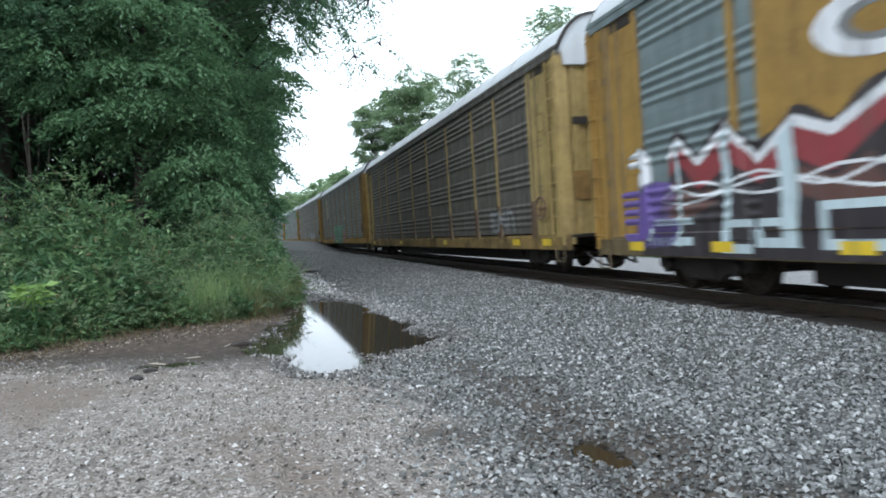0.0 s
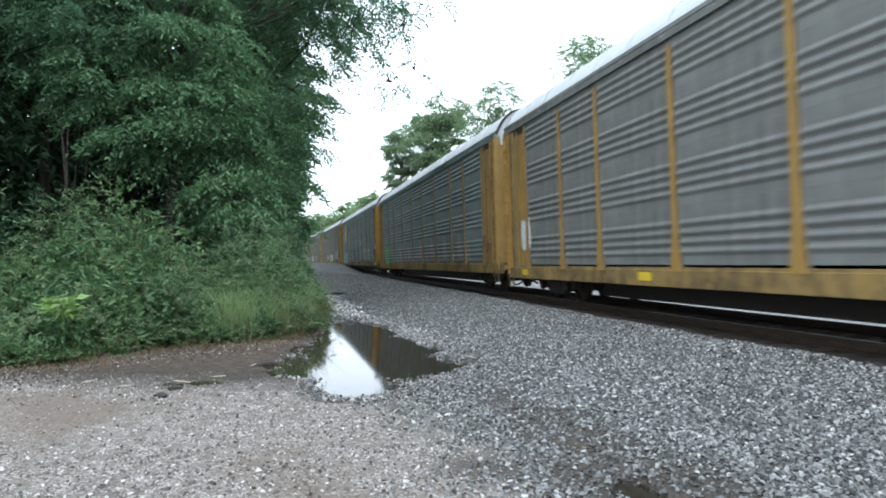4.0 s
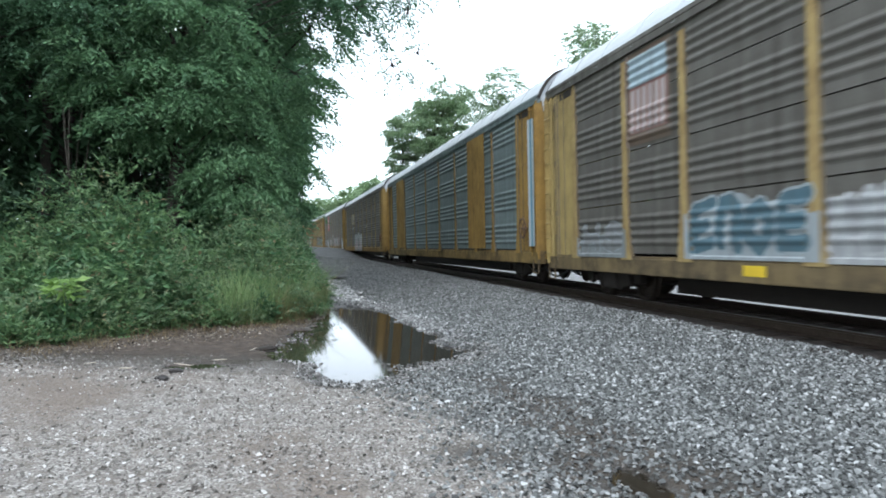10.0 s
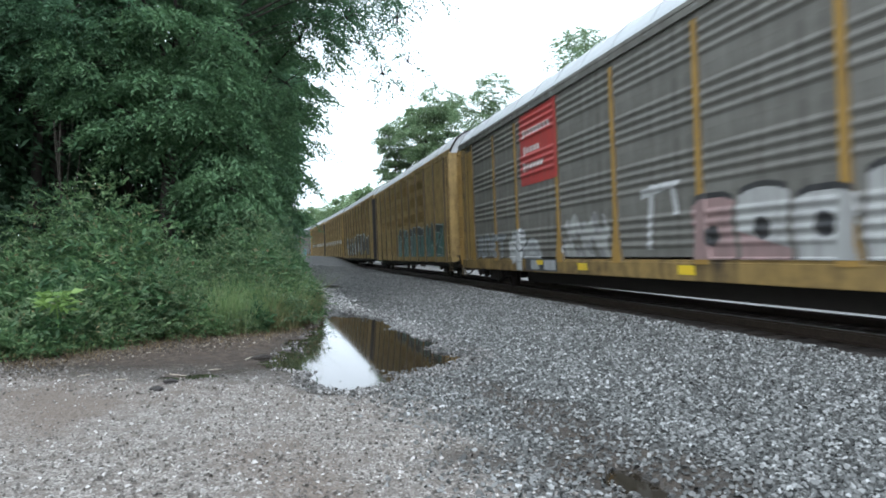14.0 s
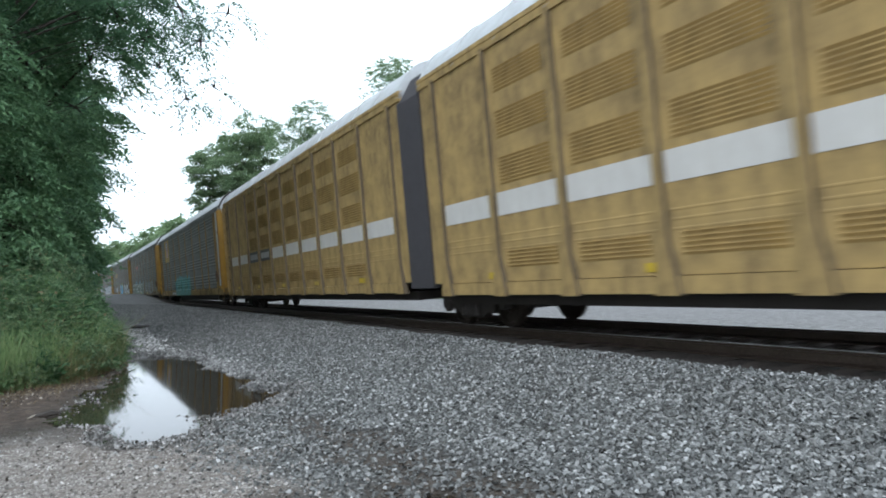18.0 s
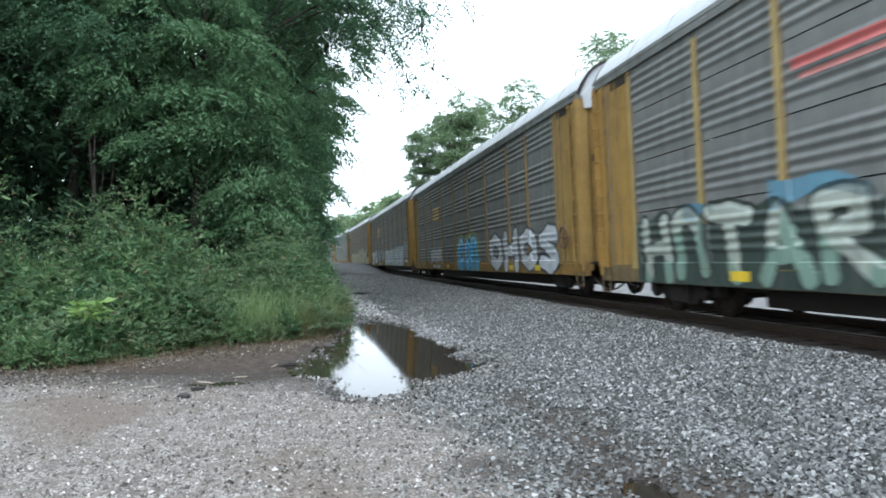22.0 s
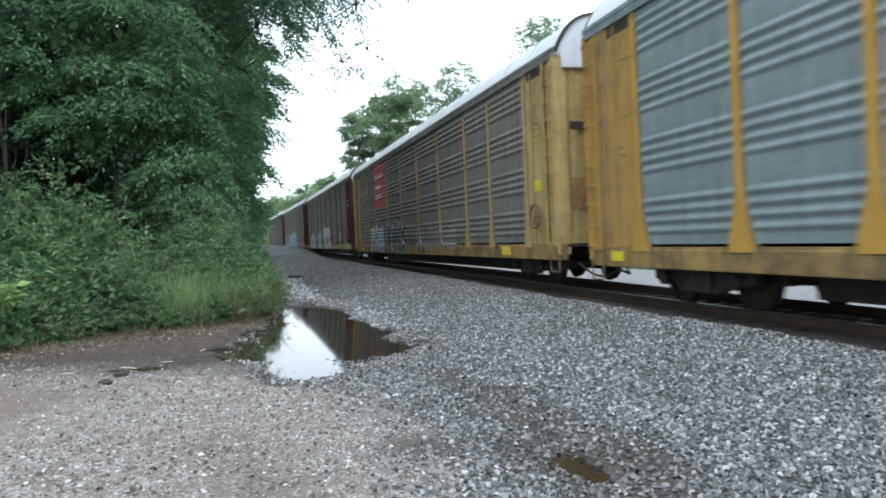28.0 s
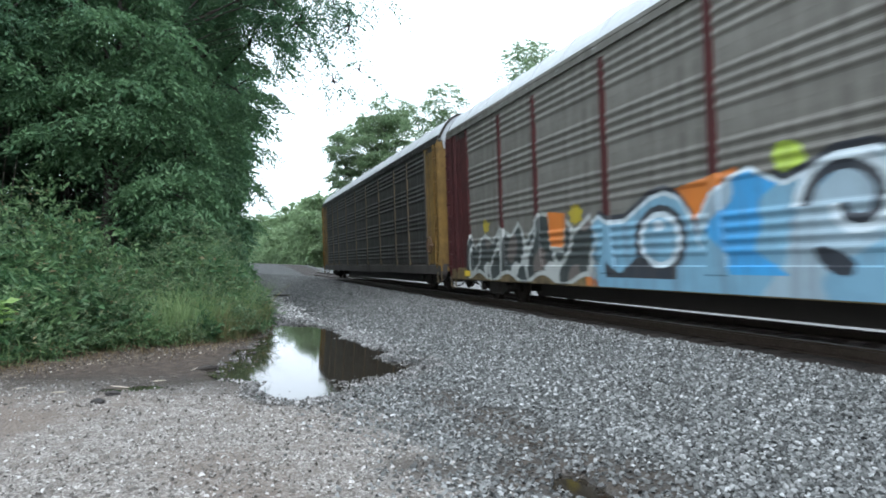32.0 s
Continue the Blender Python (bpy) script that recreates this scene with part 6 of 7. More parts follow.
    graffiti(c, "surso", 12.6, 18.3, 0.8, 1.95, (0.42, 0.47, 0.50), (0.06, 0.08, 0.09), cloud=(0.36, 0.40, 0.42), r=0.15, band=0.05, seed=2, gloss=(0.6, 0.63, 0.64), label="white and pale blue graffiti")
    graffiti(c, "hemk", 18.3, 23.3, 0.75, 2.1, (0.40, 0.46, 0.48), (0.035, 0.045, 0.05), cloud=(0.36, 0.42, 0.44), r=0.17, band=0.05, seed=3, label="white block graffiti")
    mural(c, 23.5, 25.6, 0.93, 1.12, [(0.5, 0.49, 0.46)], lambda d, z: np.where((z < 1.03 + 0.05 * np.sin(d * 9) + 0.03 * np.sin(d * 23)) & (np.sin(d * 4.1) > -0.8), 0, -1), "white paint splashed along the sill")
    graffiti(c, "hunmk", 23.4, 25.5, 1.15, 2.35, (0.30, 0.29, 0.28), (0.09, 0.086, 0.082), r=0.045, band=0.04, seed=5, label="grey outlined graffiti")
    graffiti(c, "nok", 1.9, 5.7, 0.9, 2.05, (0.46, 0.52, 0.54), (0.06, 0.07, 0.08), r=0.23, band=0.05, seed=2, label="white outlined graffiti")
    graffiti(c, "hemnsh", 6.3, 12.0, 1.05, 2.0, (0.17, 0.17, 0.17), (0.36, 0.38, 0.39), r=0.11, band=0.035, seed=9, label="faded white graffiti")
    placard(c, 7.1, 9.05, 3.3, 4.1, None, [(0, 0.28, 0.38, 1, GOLDP), (0.36, 0.62, 0.38, 1, GOLDP), (0.7, 1, 0.38, 1, GOLDP), (0.0, 1.0, 0.0, 0.24, GOLDP), (0.1, 0.28, 0.6, 0.8, GREYISH2), (0.45, 0.53, 0.38, 0.6, GREYISH2), (0.78, 0.92, 0.6, 0.75, GREYISH2)], "golden bars of an emblem")
    boxes(c, 7.0)
    tags(c, 2.5, 10.0, 18.0)
    c = add(17, rack_car("brown-grey rack car with tan posts and pale yellow graffiti", BROWNZINC, TAN, TAN, GRIMY))
    mural(c, 4.1, 26.2, SILL0 + 0.02, 2.8, [(0.31, 0.30, 0.175), (0.025, 0.025, 0.03), (0.23, 0.21, 0.105)], house_mural, "pale yellow graffiti with black edges")
    graffiti(c, "ns", 21.6, 23.0, 1.3, 1.9, (0.30, 0.33, 0.36), SILVER, r=0.1, label="grey-blue sprayed letters")
    placard(c, 26.6, 27.0, 2.55, 2.8, (0.6, 0.5, 0.03), [(0.1, 0.9, 0.3, 0.45, OCHREP)], "small yellow sticker", False, 0.0, 0.04)
    small_marks(c, 26.1, 3.5)
    c = add(18, rack_car("clean blue-grey rack car with golden yellow posts", BLUEZINC, GOLD, YELLOW, SILLGOLD, foot=0.26))
    mural(c, 10.5, 11.5, 3.05, 4.05, [(0.55, 0.12, 0.15), (0.58, 0.42, 0.42)], lambda d, z: np.where(np.hypot((d - 11.0) * 1.25, z - 3.55) < 0.45, np.where(np.sin(z * 14 + d * 2) > 0.3, 1, 0), -1), "small red and pink emblem")
    boxes(c, 7.0)
    small_marks(c, 0.9, 2.6)
    placard(c, 0.75, 1.2, SILL0 + 0.1, SILL0 + 0.28, (0.6, 0.5, 0.03), [], "small yellow tag", True, 0.01)
    c = add(19, rack_car("dark grey-brown rack car with cream posts and tan ends", BROWNZINC, CREAM, CREAM, SILLGOLD, foot=0.2))
    graffiti(c, "nom", 4.9, 8.2, 0.68, 1.95, (0.33, 0.37, 0.38), (0.03, 0.035, 0.04), (0.25, 0.29, 0.31), r=0.26, band=0.06, seed=3, gloss=(0.46, 0.5, 0.51), label="pale blue-white bubble graffiti edged in black")
    graffiti(c, "emhns", 9.4, 13.0, 0.64, 1.95, (0.025, 0.028, 0.034), (0.36, 0.40, 0.42), r=0.15, band=0.06, seed=5, label="black graffiti letters outlined in silver")
    graffiti(c, "rumos", 14.5, 20.0, 0.8, 1.6, (0.17, 0.16, 0.155), (0.27, 0.26, 0.25), r=0.10, band=0.03, seed=7, label="smudged grey graffiti")
    placard(c, 6.35, 9.1, 2.87, 4.98, REDSIGN, BARS, "red sign with white bars")
    placard(c, 2.85, 3.75, 0.94, 1.08, None, [(0, 0.28, 0, 1, (0.5, 0.06, 0.05)), (0.7, 1.0, 0, 1, (0.5, 0.06, 0.05))], "two small red reflectors", True, 0.012)
    small_marks(c, 0.9, 2.7), small_marks(c, 26.1, 4.0), small_marks(c, 26.1, 3.6)
    placard(c, 0.95, 1.35, 1.35, 1.6, (0.6, 0.48, 0.03), [], "small yellow sticker", False, 0.0)
    placard(c, 26.2, 26.6, 2.2, 2.45, (0.6, 0.5, 0.03), [], "small yellow sticker", False, 0.0)
    placard(c, 24.0, 24.6, SILL0 + 0.08, SILL0 + 0.3, (0.65, 0.50, 0.03), [], "yellow reflective tag")
    tags(c, 2.2, 4.6, 9.9)
    c = add(20, rack_car("grey-brown rack car with maroon ends and silver graffiti", BROWNZINC, MAROON, MAROON, GRIMY, foot=0.24))
    mural(c, 3.0, 7.6, SILL0 + 0.02, 2.2, [(0.36, 0.38, 0.375), (0.03, 0.035, 0.035), (0.25, 0.265, 0.26)], white_cloud, "worn silver-white rounded graffiti with black cuts")
    graffiti(c, "on", 9.3, 12.1, 0.66, 2.08, (0.32, 0.34, 0.34), (0.11, 0.11, 0.11), cloud=(0.22, 0.23, 0.23), r=0.2, band=0.04, seed=4, gloss=(0.42, 0.44, 0.44), label="silver-white bubble graffiti")
    mural(c, 13.0, 17.8, SILL0 + 0.02, 1.62, [(0.36, 0.37, 0.36), (0.05, 0.05, 0.05), (0.28, 0.28, 0.26)], silver_dome, "pale silver arched graffiti with black cuts")
    graffiti(c, "nemonos", 13.1, 17.1, 1.42, 2.32, (0.48, 0.52, 0.51), (0.20, 0.21, 0.20), r=0.17, band=0.03, seed=6, gloss=(0.60, 0.63, 0.62), label="white upright graffiti letters")
    graffiti(c, "ns", 21.4, 22.9, 1.2, 1.7, (0.24, 0.235, 0.23), (0.27, 0.265, 0.26), r=0.12, band=0.03, seed=5, label="smudged pale graffiti")
    mural(c, 17.9, 26.9, SILL0 + 0.02, SILL1 - 0.03, [(0.31, 0.225, 0.058), (0.045, 0.032, 0.027), (0.42, 0.36, 0.16)], patched_sill, "yellow sill paint with a dark worn patch")
    placard(c, 1.0, 1.45, 1.75, 2.0, None, [(0, 1, 0, 0.25, (0.5, 0.4, 0.3)), (0, 1, 0.7, 0.95, (0.5, 0.4, 0.3))], "pale stencilled bars", False, 0.0, 0.04)
    placard(c, 26.0, 26.5, 3.3, 3.9, None, [(0, 0.8, 0.6, 0.8, SILVER), (0, 1, 0.1, 0.35, SILVER)], "white stencilled bars", False, 0.0, 0.04)
    tags(c, 1.2)
    c = add(21, rack_car("sooty grey rack car with maroon posts and a many-coloured mural", BROWNZINC, MAROON, MAROON, GRIMY, foot=0.12))
    graffiti(c, "oreo", 17.7, 24.8, 0.66, 2.15, (0.10, 0.022, 0.024), (0.27, 0.36, 0.12), (0.14, 0.03, 0.028), (0.02, 0.02, 0.02), gloss=(0.24, 0.13, 0.12), r=0.27, band=0.07, seed=3, label="dark red bubble graffiti with lime outlines")
    mural(c, 1.5, 9.0, SILL0 + 0.02, 2.35, [(0.035, 0.045, 0.045), (0.42, 0.44, 0.42), ORANGE, (0.42, 0.33, 0.03), (0.13, 0.11, 0.10)], chrome_letters, "black graffiti letters with white outlines and orange spots")
    mural(c, 8.8, 17.7, SILL0 + 0.02, 2.75, [(0.17, 0.33, 0.44), (0.03, 0.035, 0.045), (0.52, 0.60, 0.64), (0.05, 0.30, 0.60), (0.29, 0.39, 0.45), ORANGE, (0.36, 0.48, 0.06)], blue_letters, "pale and bright blue bubble graffiti edged in black")
    placard(c, 25.8, 26.3, 3.2, 3.8, None, [(0, 0.8, 0.6, 0.8, SILVER), (0, 1, 0.1, 0.35, SILVER)], "white stencilled bars", False, 0.0, 0.04)
    tags(c, 1.3, 26.2)
    add(22, rack_car("dark grey rack car with an ochre end, last of the train", DARKZINC, DARKP, OCHRE, DARKP))


GREYISH2 = (0.20, 0.205, 0.205)
GREYISH, OCHREP = (0.16, 0.16, 0.16), (0.30, 0.17, 0.04)
DARKP = paint("sooty_paint", (0.09, 0.08, 0.075), (0.04, 0.036, 0.034), 0.6)
build_train()

# where the first end of each car lies behind the first car's, along the track
OFFSET = {-1: 0.0, 0: 0.2, 1: 0.5, 2: -0.2, 3: -0.75, 4: -0.9, 5: -1.1, 6: -1.3, 7: -2.1, 8: -1.6, 9: -1.6, 10: -2.2, 13: -0.6, 14: 0.3, 15: 0.0, 16: -0.25, 17: -0.3, 18: -0.4, 19: -0.9, 20: -0.3, 21: -0.5, 22: -0.65, 23: -1.3}


def front_of(n):
    return LEAD0 + n * PITCH + OFFSET.get(n, 0.0)


SETS = {("A", 0): (10.0, 10.73), ("A", 1): (10.73, 11.44), ("B", 0): (11.44, 12.22), ("B", 1): (12.22, 12.98)}


def along(s):
    """Pose of a vehicle whose middle lies s metres up the track."""
    return pose(TRACK_X + float(track_bend(s)), s, TRACK_Z + float(grade(s)), 0, 0, math.degrees(2 * BEND * s)) @ pose(0, 0, 0, 0, -CANT, 0)


def middle(n):
    if n in SETS:
        a, b = SETS[n]
        fa = front_of(a) if a == 10.0 else LEAD0 + a * PITCH
        fb = LEAD0 + b * PITCH
        return (fa + fb) / 2
    end = front_of(n + 1)
    return (front_of(n) + end) / 2


def motions():
    times = [0, 0.1, 0.2] + [0.5 * k for k in range(1, 64)] + [31.8, 31.9, 32.0]
    for n, car, length, shift in TRAIN:
        s0 = middle(n) + shift
        walk(car, [(t, along(s0 - SPEED * t)) for t in times])
        for truck in [o for o in car.children if o.name.startswith("truck")]:
            for wheel in truck.children:
                place = wheel.location.copy()
                s = s0 + truck.location.y
                a, b = max(0.0, (s - 55) / SPEED), min(32.0, (s + 6) / SPEED)
                if b - a < 0.2:
                    continue
                ks = range(int(a * FPS), int(b * FPS) + 1)
                rows = [(k / FPS, pose(*place, math.degrees(SPEED * (k / FPS - ks[0] / FPS) / 0.44))) for k in ks]
                if rows[0][0] > 0.05:
                    rows.insert(0, (0.0, pose(*place)))
                if rows[-1][0] < 31.95:
                    rows.append((32.0, rows[-1][1]))
                walk(wheel, rows)


# ---------------------------------------------------------------- foliage
rng = np.random.default_rng(7)


def unit(v):
    return v / (np.linalg.norm(v, axis=-1, keepdims=True) + 1e-9)


def sprays(origin, heading, length, per, size, droop, name, material, spread=1.0, slim=0.2):
    """Leafy twigs: along each one, leaves stand to both sides. origin and heading are rows of places and ways."""
    n = len(origin)
    t = np.linspace(0.15, 1.0, per)[None, :, None]
    o, d = origin[:, None], unit(heading)[:, None]
    ln = np.asarray(length).reshape(-1, 1, 1)
    p = o + d * ln * t + np.array([0, 0, -1.0]) * droop * ln * t * t
    side = unit(np.cross(d, np.array([0, 0, 1.0]) + 0.3 * rng.normal(size=(n, 1, 3))))
    flip = np.where(np.arange(per) % 2, 1.0, -1.0)[None, :, None]
    ahead = unit(d * 0.7 + side * flip * spread + 0.3 * rng.normal(size=(n, per, 3)) + np.array([0, 0, -0.7 * droop]))
    ahead[:, -1] = unit(d[:, 0] + 0.2 * rng.normal(size=(n, 3)))
    wide = unit(np.cross(ahead, np.array([0, 0, 1.0]) + 0.42 * rng.normal(size=(n, per, 3))))
    up = np.cross(wide, ahead)
    s = size * rng.uniform(0.6, 1.3, (n, per, 1))
    base, tip = p, p + ahead * s - up * s * 0.12
    mid = p + ahead * s * 0.45 + up * s * 0.05
    a, b = mid + wide * s * slim, mid - wide * s * slim
    v = np.stack([base, a, tip, b], 2).reshape(-1, 3)
    f = np.arange(len(v)).reshape(-1, 4)
    return sheet(name, v, f, material)


def ball_points(n, centre, radii, hollow=0.55):
    d = unit(rng.normal(size=(n, 3)))
    r = hollow + (1 - hollow) * rng.uniform(size=(n, 1)) ** 0.6
    return np.asarray(centre) + d * r * np.asarray(radii), d


def limb_mesh(name, paths, material, sides=5):
    """Tapered limbs: each path is a list of (x, y, z, radius)."""
    verts, faces = [], []
    for path in paths:
        base = len(verts)
        for x, y, z, r in path:
            for k in range(sides):
                a = 2 * math.pi * k / sides
                verts.append((x + r * math.cos(a), y + r * math.sin(a), z + 0.25 * r * math.sin(2 * a)))
        for i in range(len(path) - 1):
            for k in range(sides):
                j = (k + 1) % sides
                faces.append((base + i * sides + k, base + i * sides + j, base + (i + 1) * sides + j, base + (i + 1) * sides + k))
    return sheet(name, verts, faces, material, True)


bark = plain("bark", (0.042, 0.034, 0.028), 0.9, 0.0, 0.6, 4.0, 0.6)
leaf_mid = leafy("leaf_woods", (0.052, 0.12, 0.067), (0.132, 0.252, 0.134))
leaf_light = leafy("leaf_bright", (0.067, 0.15, 0.074), (0.162, 0.285, 0.138))
# paler leaves for far trees: the haze of distance is put into their colour
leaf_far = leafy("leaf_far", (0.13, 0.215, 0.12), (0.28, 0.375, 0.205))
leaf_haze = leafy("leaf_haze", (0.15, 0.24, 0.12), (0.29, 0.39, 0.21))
leaf_brush = leafy("leaf_brush", (0.06, 0.14, 0.06), (0.205, 0.31, 0.138), (0.22, 0.18, 0.10))
leaf_pale = leafy("leaf_pale", (0.095, 0.17, 0.085), (0.23, 0.315, 0.17), (0.30, 0.26, 0.14))
leaf_deep = leafy("leaf_deep", (0.03, 0.085, 0.038), (0.105, 0.205, 0.085))
vine_mat = plain("vine_stem", (0.05, 0.042, 0.032), 0.8, 0.0, 0.5, 6.0, 0.3)
leaf_lime = leafy("leaf_lime", (0.15, 0.27, 0.075), (0.28, 0.42, 0.13))
# darker copy of the woods leaf, with the canopy's shade in its colour
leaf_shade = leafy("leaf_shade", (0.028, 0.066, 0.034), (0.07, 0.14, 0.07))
grass_mat = leafy("grass_blade", (0.07, 0.14, 0.045), (0.19, 0.27, 0.11), (0.30, 0.25, 0.12))
tall_mat = leafy("tall_grass_blade", (0.13, 0.225, 0.085), (0.31, 0.41, 0.19), (0.40, 0.34, 0.18))
straw_mat = leafy("grass_straw", (0.15, 0.17, 0.07), (0.36, 0.32, 0.17))
dry_mat = leafy("dry_grass", (0.08, 0.058, 0.033), (0.23, 0.17, 0.095))


def tree(x, y, height, clumps, material, label, trunk=0.18, leaf=0.12, per_clump=330, per=10, length=0.55, lean=(0, 0), group="", low=0.25, tufts=15, droop=0.75, tier=0.6):
    """clumps: (dx, dy, z, rx, ry, rz, density) of leafy masses, each made of tufts; the trunk and limbs reach into them."""
    z0 = float(land(x, y)) - 0.1
    root = new("tree")
    root.location = (x, y, z0)
    tagged(root, label, "tree", group)
    top = height * 0.8
    paths = [[(lean[0] * u * u + 0.10 * math.sin(5 * u + x), lean[1] * u * u + 0.1 * math.cos(4 * u + y), top * u, trunk * (1 - 0.8 * u) + (0.12 * (1 - u) ** 8)) for u in np.linspace(0, 1, 9)]]
    O, D = [], []
    for dx, dy, z, rx, ry, rz, dens in clumps:
        m = max(2, int(tufts * dens ** 0.5))
        n = max(3, int(per_clump * dens / m))
        tc, td = ball_points(m, (dx, dy, z), (rx * 0.82, ry * 0.82, rz * 0.82), 0.5)
        r = 0.36 * (rx + ry + rz) / 3 * rng.uniform(0.6, 1.3, (m, 1, 1))
        away = unit(rng.normal(size=(m, n, 3)) * np.array([1, 1, 0.6]) + 0.7 * td[:, None])
        reach = rng.uniform(0.1, 1.0, (m, n, 1)) ** 0.5
        p = tc[:, None] + away * r * reach * np.array([1.15, 1.15, tier])
        p[..., 2:] -= 0.3 * r * reach * reach * (tier < 0.8)
        p = p.reshape(-1, 3)
        d = (away * np.array([1, 1, 0.2]) + 0.6 * td[:, None] * np.array([1, 1, 0.15]) + 0.22 * rng.normal(size=away.shape)).reshape(-1, 3)
        O.append(p), D.append(d)
        bow = rng.uniform(-0.5, 0.9)
        u = min(0.95, max(low, (z - 0.35 * rz) / top * 0.75))
        sx, sy, sz = lean[0] * u * u + 0.1 * math.sin(5 * u + x), lean[1] * u * u, top * u
        paths.append([(sx + (dx - sx) * w, sy + (dy - sy) * w, sz + (z - sz) * w ** 0.8 + bow * math.sin(3.1 * w), trunk * 0.36 * min(1, dens) * (1 - 0.8 * w) + 0.006) for w in np.linspace(0, 1, 7)])
        for q in tc[:: max(1, m // 5)]:
            paths.append([(dx + (q[0] - dx) * w, dy + (q[1] - dy) * w, z + (q[2] - z) * w, 0.035 * (1 - 0.7 * w)) for w in np.linspace(0, 1, 3)])
    t = new("trunk", limb_mesh("trunk", paths, bark))
    t.parent = root
    O, D = np.concatenate(O), np.concatenate(D)
    c = new("crown", sprays(O, D, length * rng.uniform(0.6, 1.3, len(O)), per, leaf, droop, "crown", material))
    c.parent = root
    return root


def mass(n, spread, z0, z1, r, seed, dens=1.0):
    """A loose column of leafy masses."""
    g = np.random.default_rng(seed)
    return [(g.uniform(-spread, spread), g.uniform(-spread, spread), z0 + (z1 - z0) * (k + 0.5) / n, r * g.uniform(0.75, 1.25), r * g.uniform(0.75, 1.25), r * g.uniform(0.55, 0.8), dens) for k in range(n)]


def column(rows, x, y):
    """Leafy masses of one tree from (x, y, z, radius, density) in the plan."""
    return [(px - x, py - y, z, r, r, 0.72 * r, d) for px, py, z, r, d in rows]


def build_woods():
    W = "broadleaf tree at the edge of the woods"
    # front row over the brush, from the near side to the corner by the track road
    tree(-7.8, 17.5, 11, mass(8, 1.7, 4.6, 11, 2.1, 1), leaf_mid, "dense green broadleaf tree behind the brush", group=W)
    tree(-6.7, 20.6, 12, [(dx + 0.9, dy - 2.0, *m) for dx, dy, *m in mass(8, 1.6, 5.2, 12, 2.0, 2)], leaf_mid, "dense green broadleaf tree behind the brush", group=W)
    rows = [(-1.3, 18.6, 2.0, 0.9, 0.8), (-1.5, 18.5, 3.3, 1.1, 1), (-3.7, 17.9, 4.9, 1.2, 1), (-1.9, 18.7, 4.7, 1.2, 1), (-3.0, 18.1, 5.6, 1.4, 1.1), (-1.8, 18.8, 6.1, 1.1, 0.9), (-4.6, 17.8, 6.0, 1.3, 1), (-2.3, 18.8, 7.3, 1.2, 1), (-3.8, 18.0, 7.6, 1.4, 1.1), (-2.9, 18.6, 8.9, 1.3, 1), (-4.4, 18.2, 9.4, 1.4, 1)]
    tree(-3.0, 19.0, 10.5, column(rows, -3.0, 19.0), leaf_light, "light green tree with drooping leaves over the brush", leaf=0.155, per_clump=400, per=9, tufts=13, group=W, droop=0.9)
    rows = [(-0.95, 22.2, 1.4, 1.2, 1), (-0.9, 22.0, 2.9, 1.2, 1), (-0.6, 22.1, 4.2, 1.3, 1.2), (-0.4, 22.0, 5.6, 1.35, 1.2), (-0.1, 22.0, 7.0, 1.35, 1.2), (0.3, 22.0, 8.4, 1.45, 1.2), (0.1, 22.1, 9.8, 1.5, 1.2), (0.2, 22.2, 11.2, 1.6, 1.2), (-1.9, 22.0, 3.5, 1.5, 1), (-1.8, 22.0, 6.0, 1.6, 1), (-1.7, 22.0, 8.4, 1.6, 1), (-1.6, 22.0, 10.8, 1.7, 1), (-0.4, 22.3, 12.6, 1.7, 1)]
    # here and below, unseen upper masses are added to block sky from the train
    tree(-1.5, 22.6, 13.5, column(rows, -1.5, 22.6) + mass(4, 1.3, 14, 18.5, 2.3, 205, 0.9), leaf_light, "tall dense dark hidden green tree beside the track road", 0.24, 0.14, 400, group=W, tufts=16)
    tree(-2.35, 28.0, 14, mass(11, 1.2, 1.6, 13, 1.9, 6, 1.5) + mass(6, 1.5, 13.5, 21, 2.4, 206, 1.2), leaf_mid, "tall dark hidden green tree beside the track road", leaf=0.2, group=W)
    tree(-2.8, 36.0, 14, mass(10, 1.5, 1.6, 13, 2.1, 7, 1.5) + mass(6, 1.5, 13.5, 21, 2.6, 207, 1.2), leaf_mid, "tall dark hidden green tree beside the track road", leaf=0.22, group=W)
    tree(-3.9, 46.0, 13, mass(9, 1.8, 2.0, 12, 2.4, 8, 1.3) + mass(6, 1.6, 12.5, 21, 2.8, 208, 1.2), leaf_mid, "hidden green tree beside the track road", leaf=0.24, group=W)
    tree(-5.2, 60.0, 12, mass(8, 2.0, 1.5, 11, 2.6, 9, 0.7), leaf_mid, "hidden green tree beside the track road", group=W)
    # unseen trees behind the corner, added to keep sky light off the far cars
    for k, (x, y) in enumerate(((-2.9, 54), (-2.7, 67), (-3.0, 80), (-3.8, 95), (-5.6, 112), (-7.5, 133), (-11.0, 155))):
        tree(x, y, 14, mass(13, 1.4, 1.5, 19, 2.8, 90 + k, 0.85), leaf_mid, "hidden green tree beside the track road", 0.22, 0.5, 330, 7, 1.1, group=W)
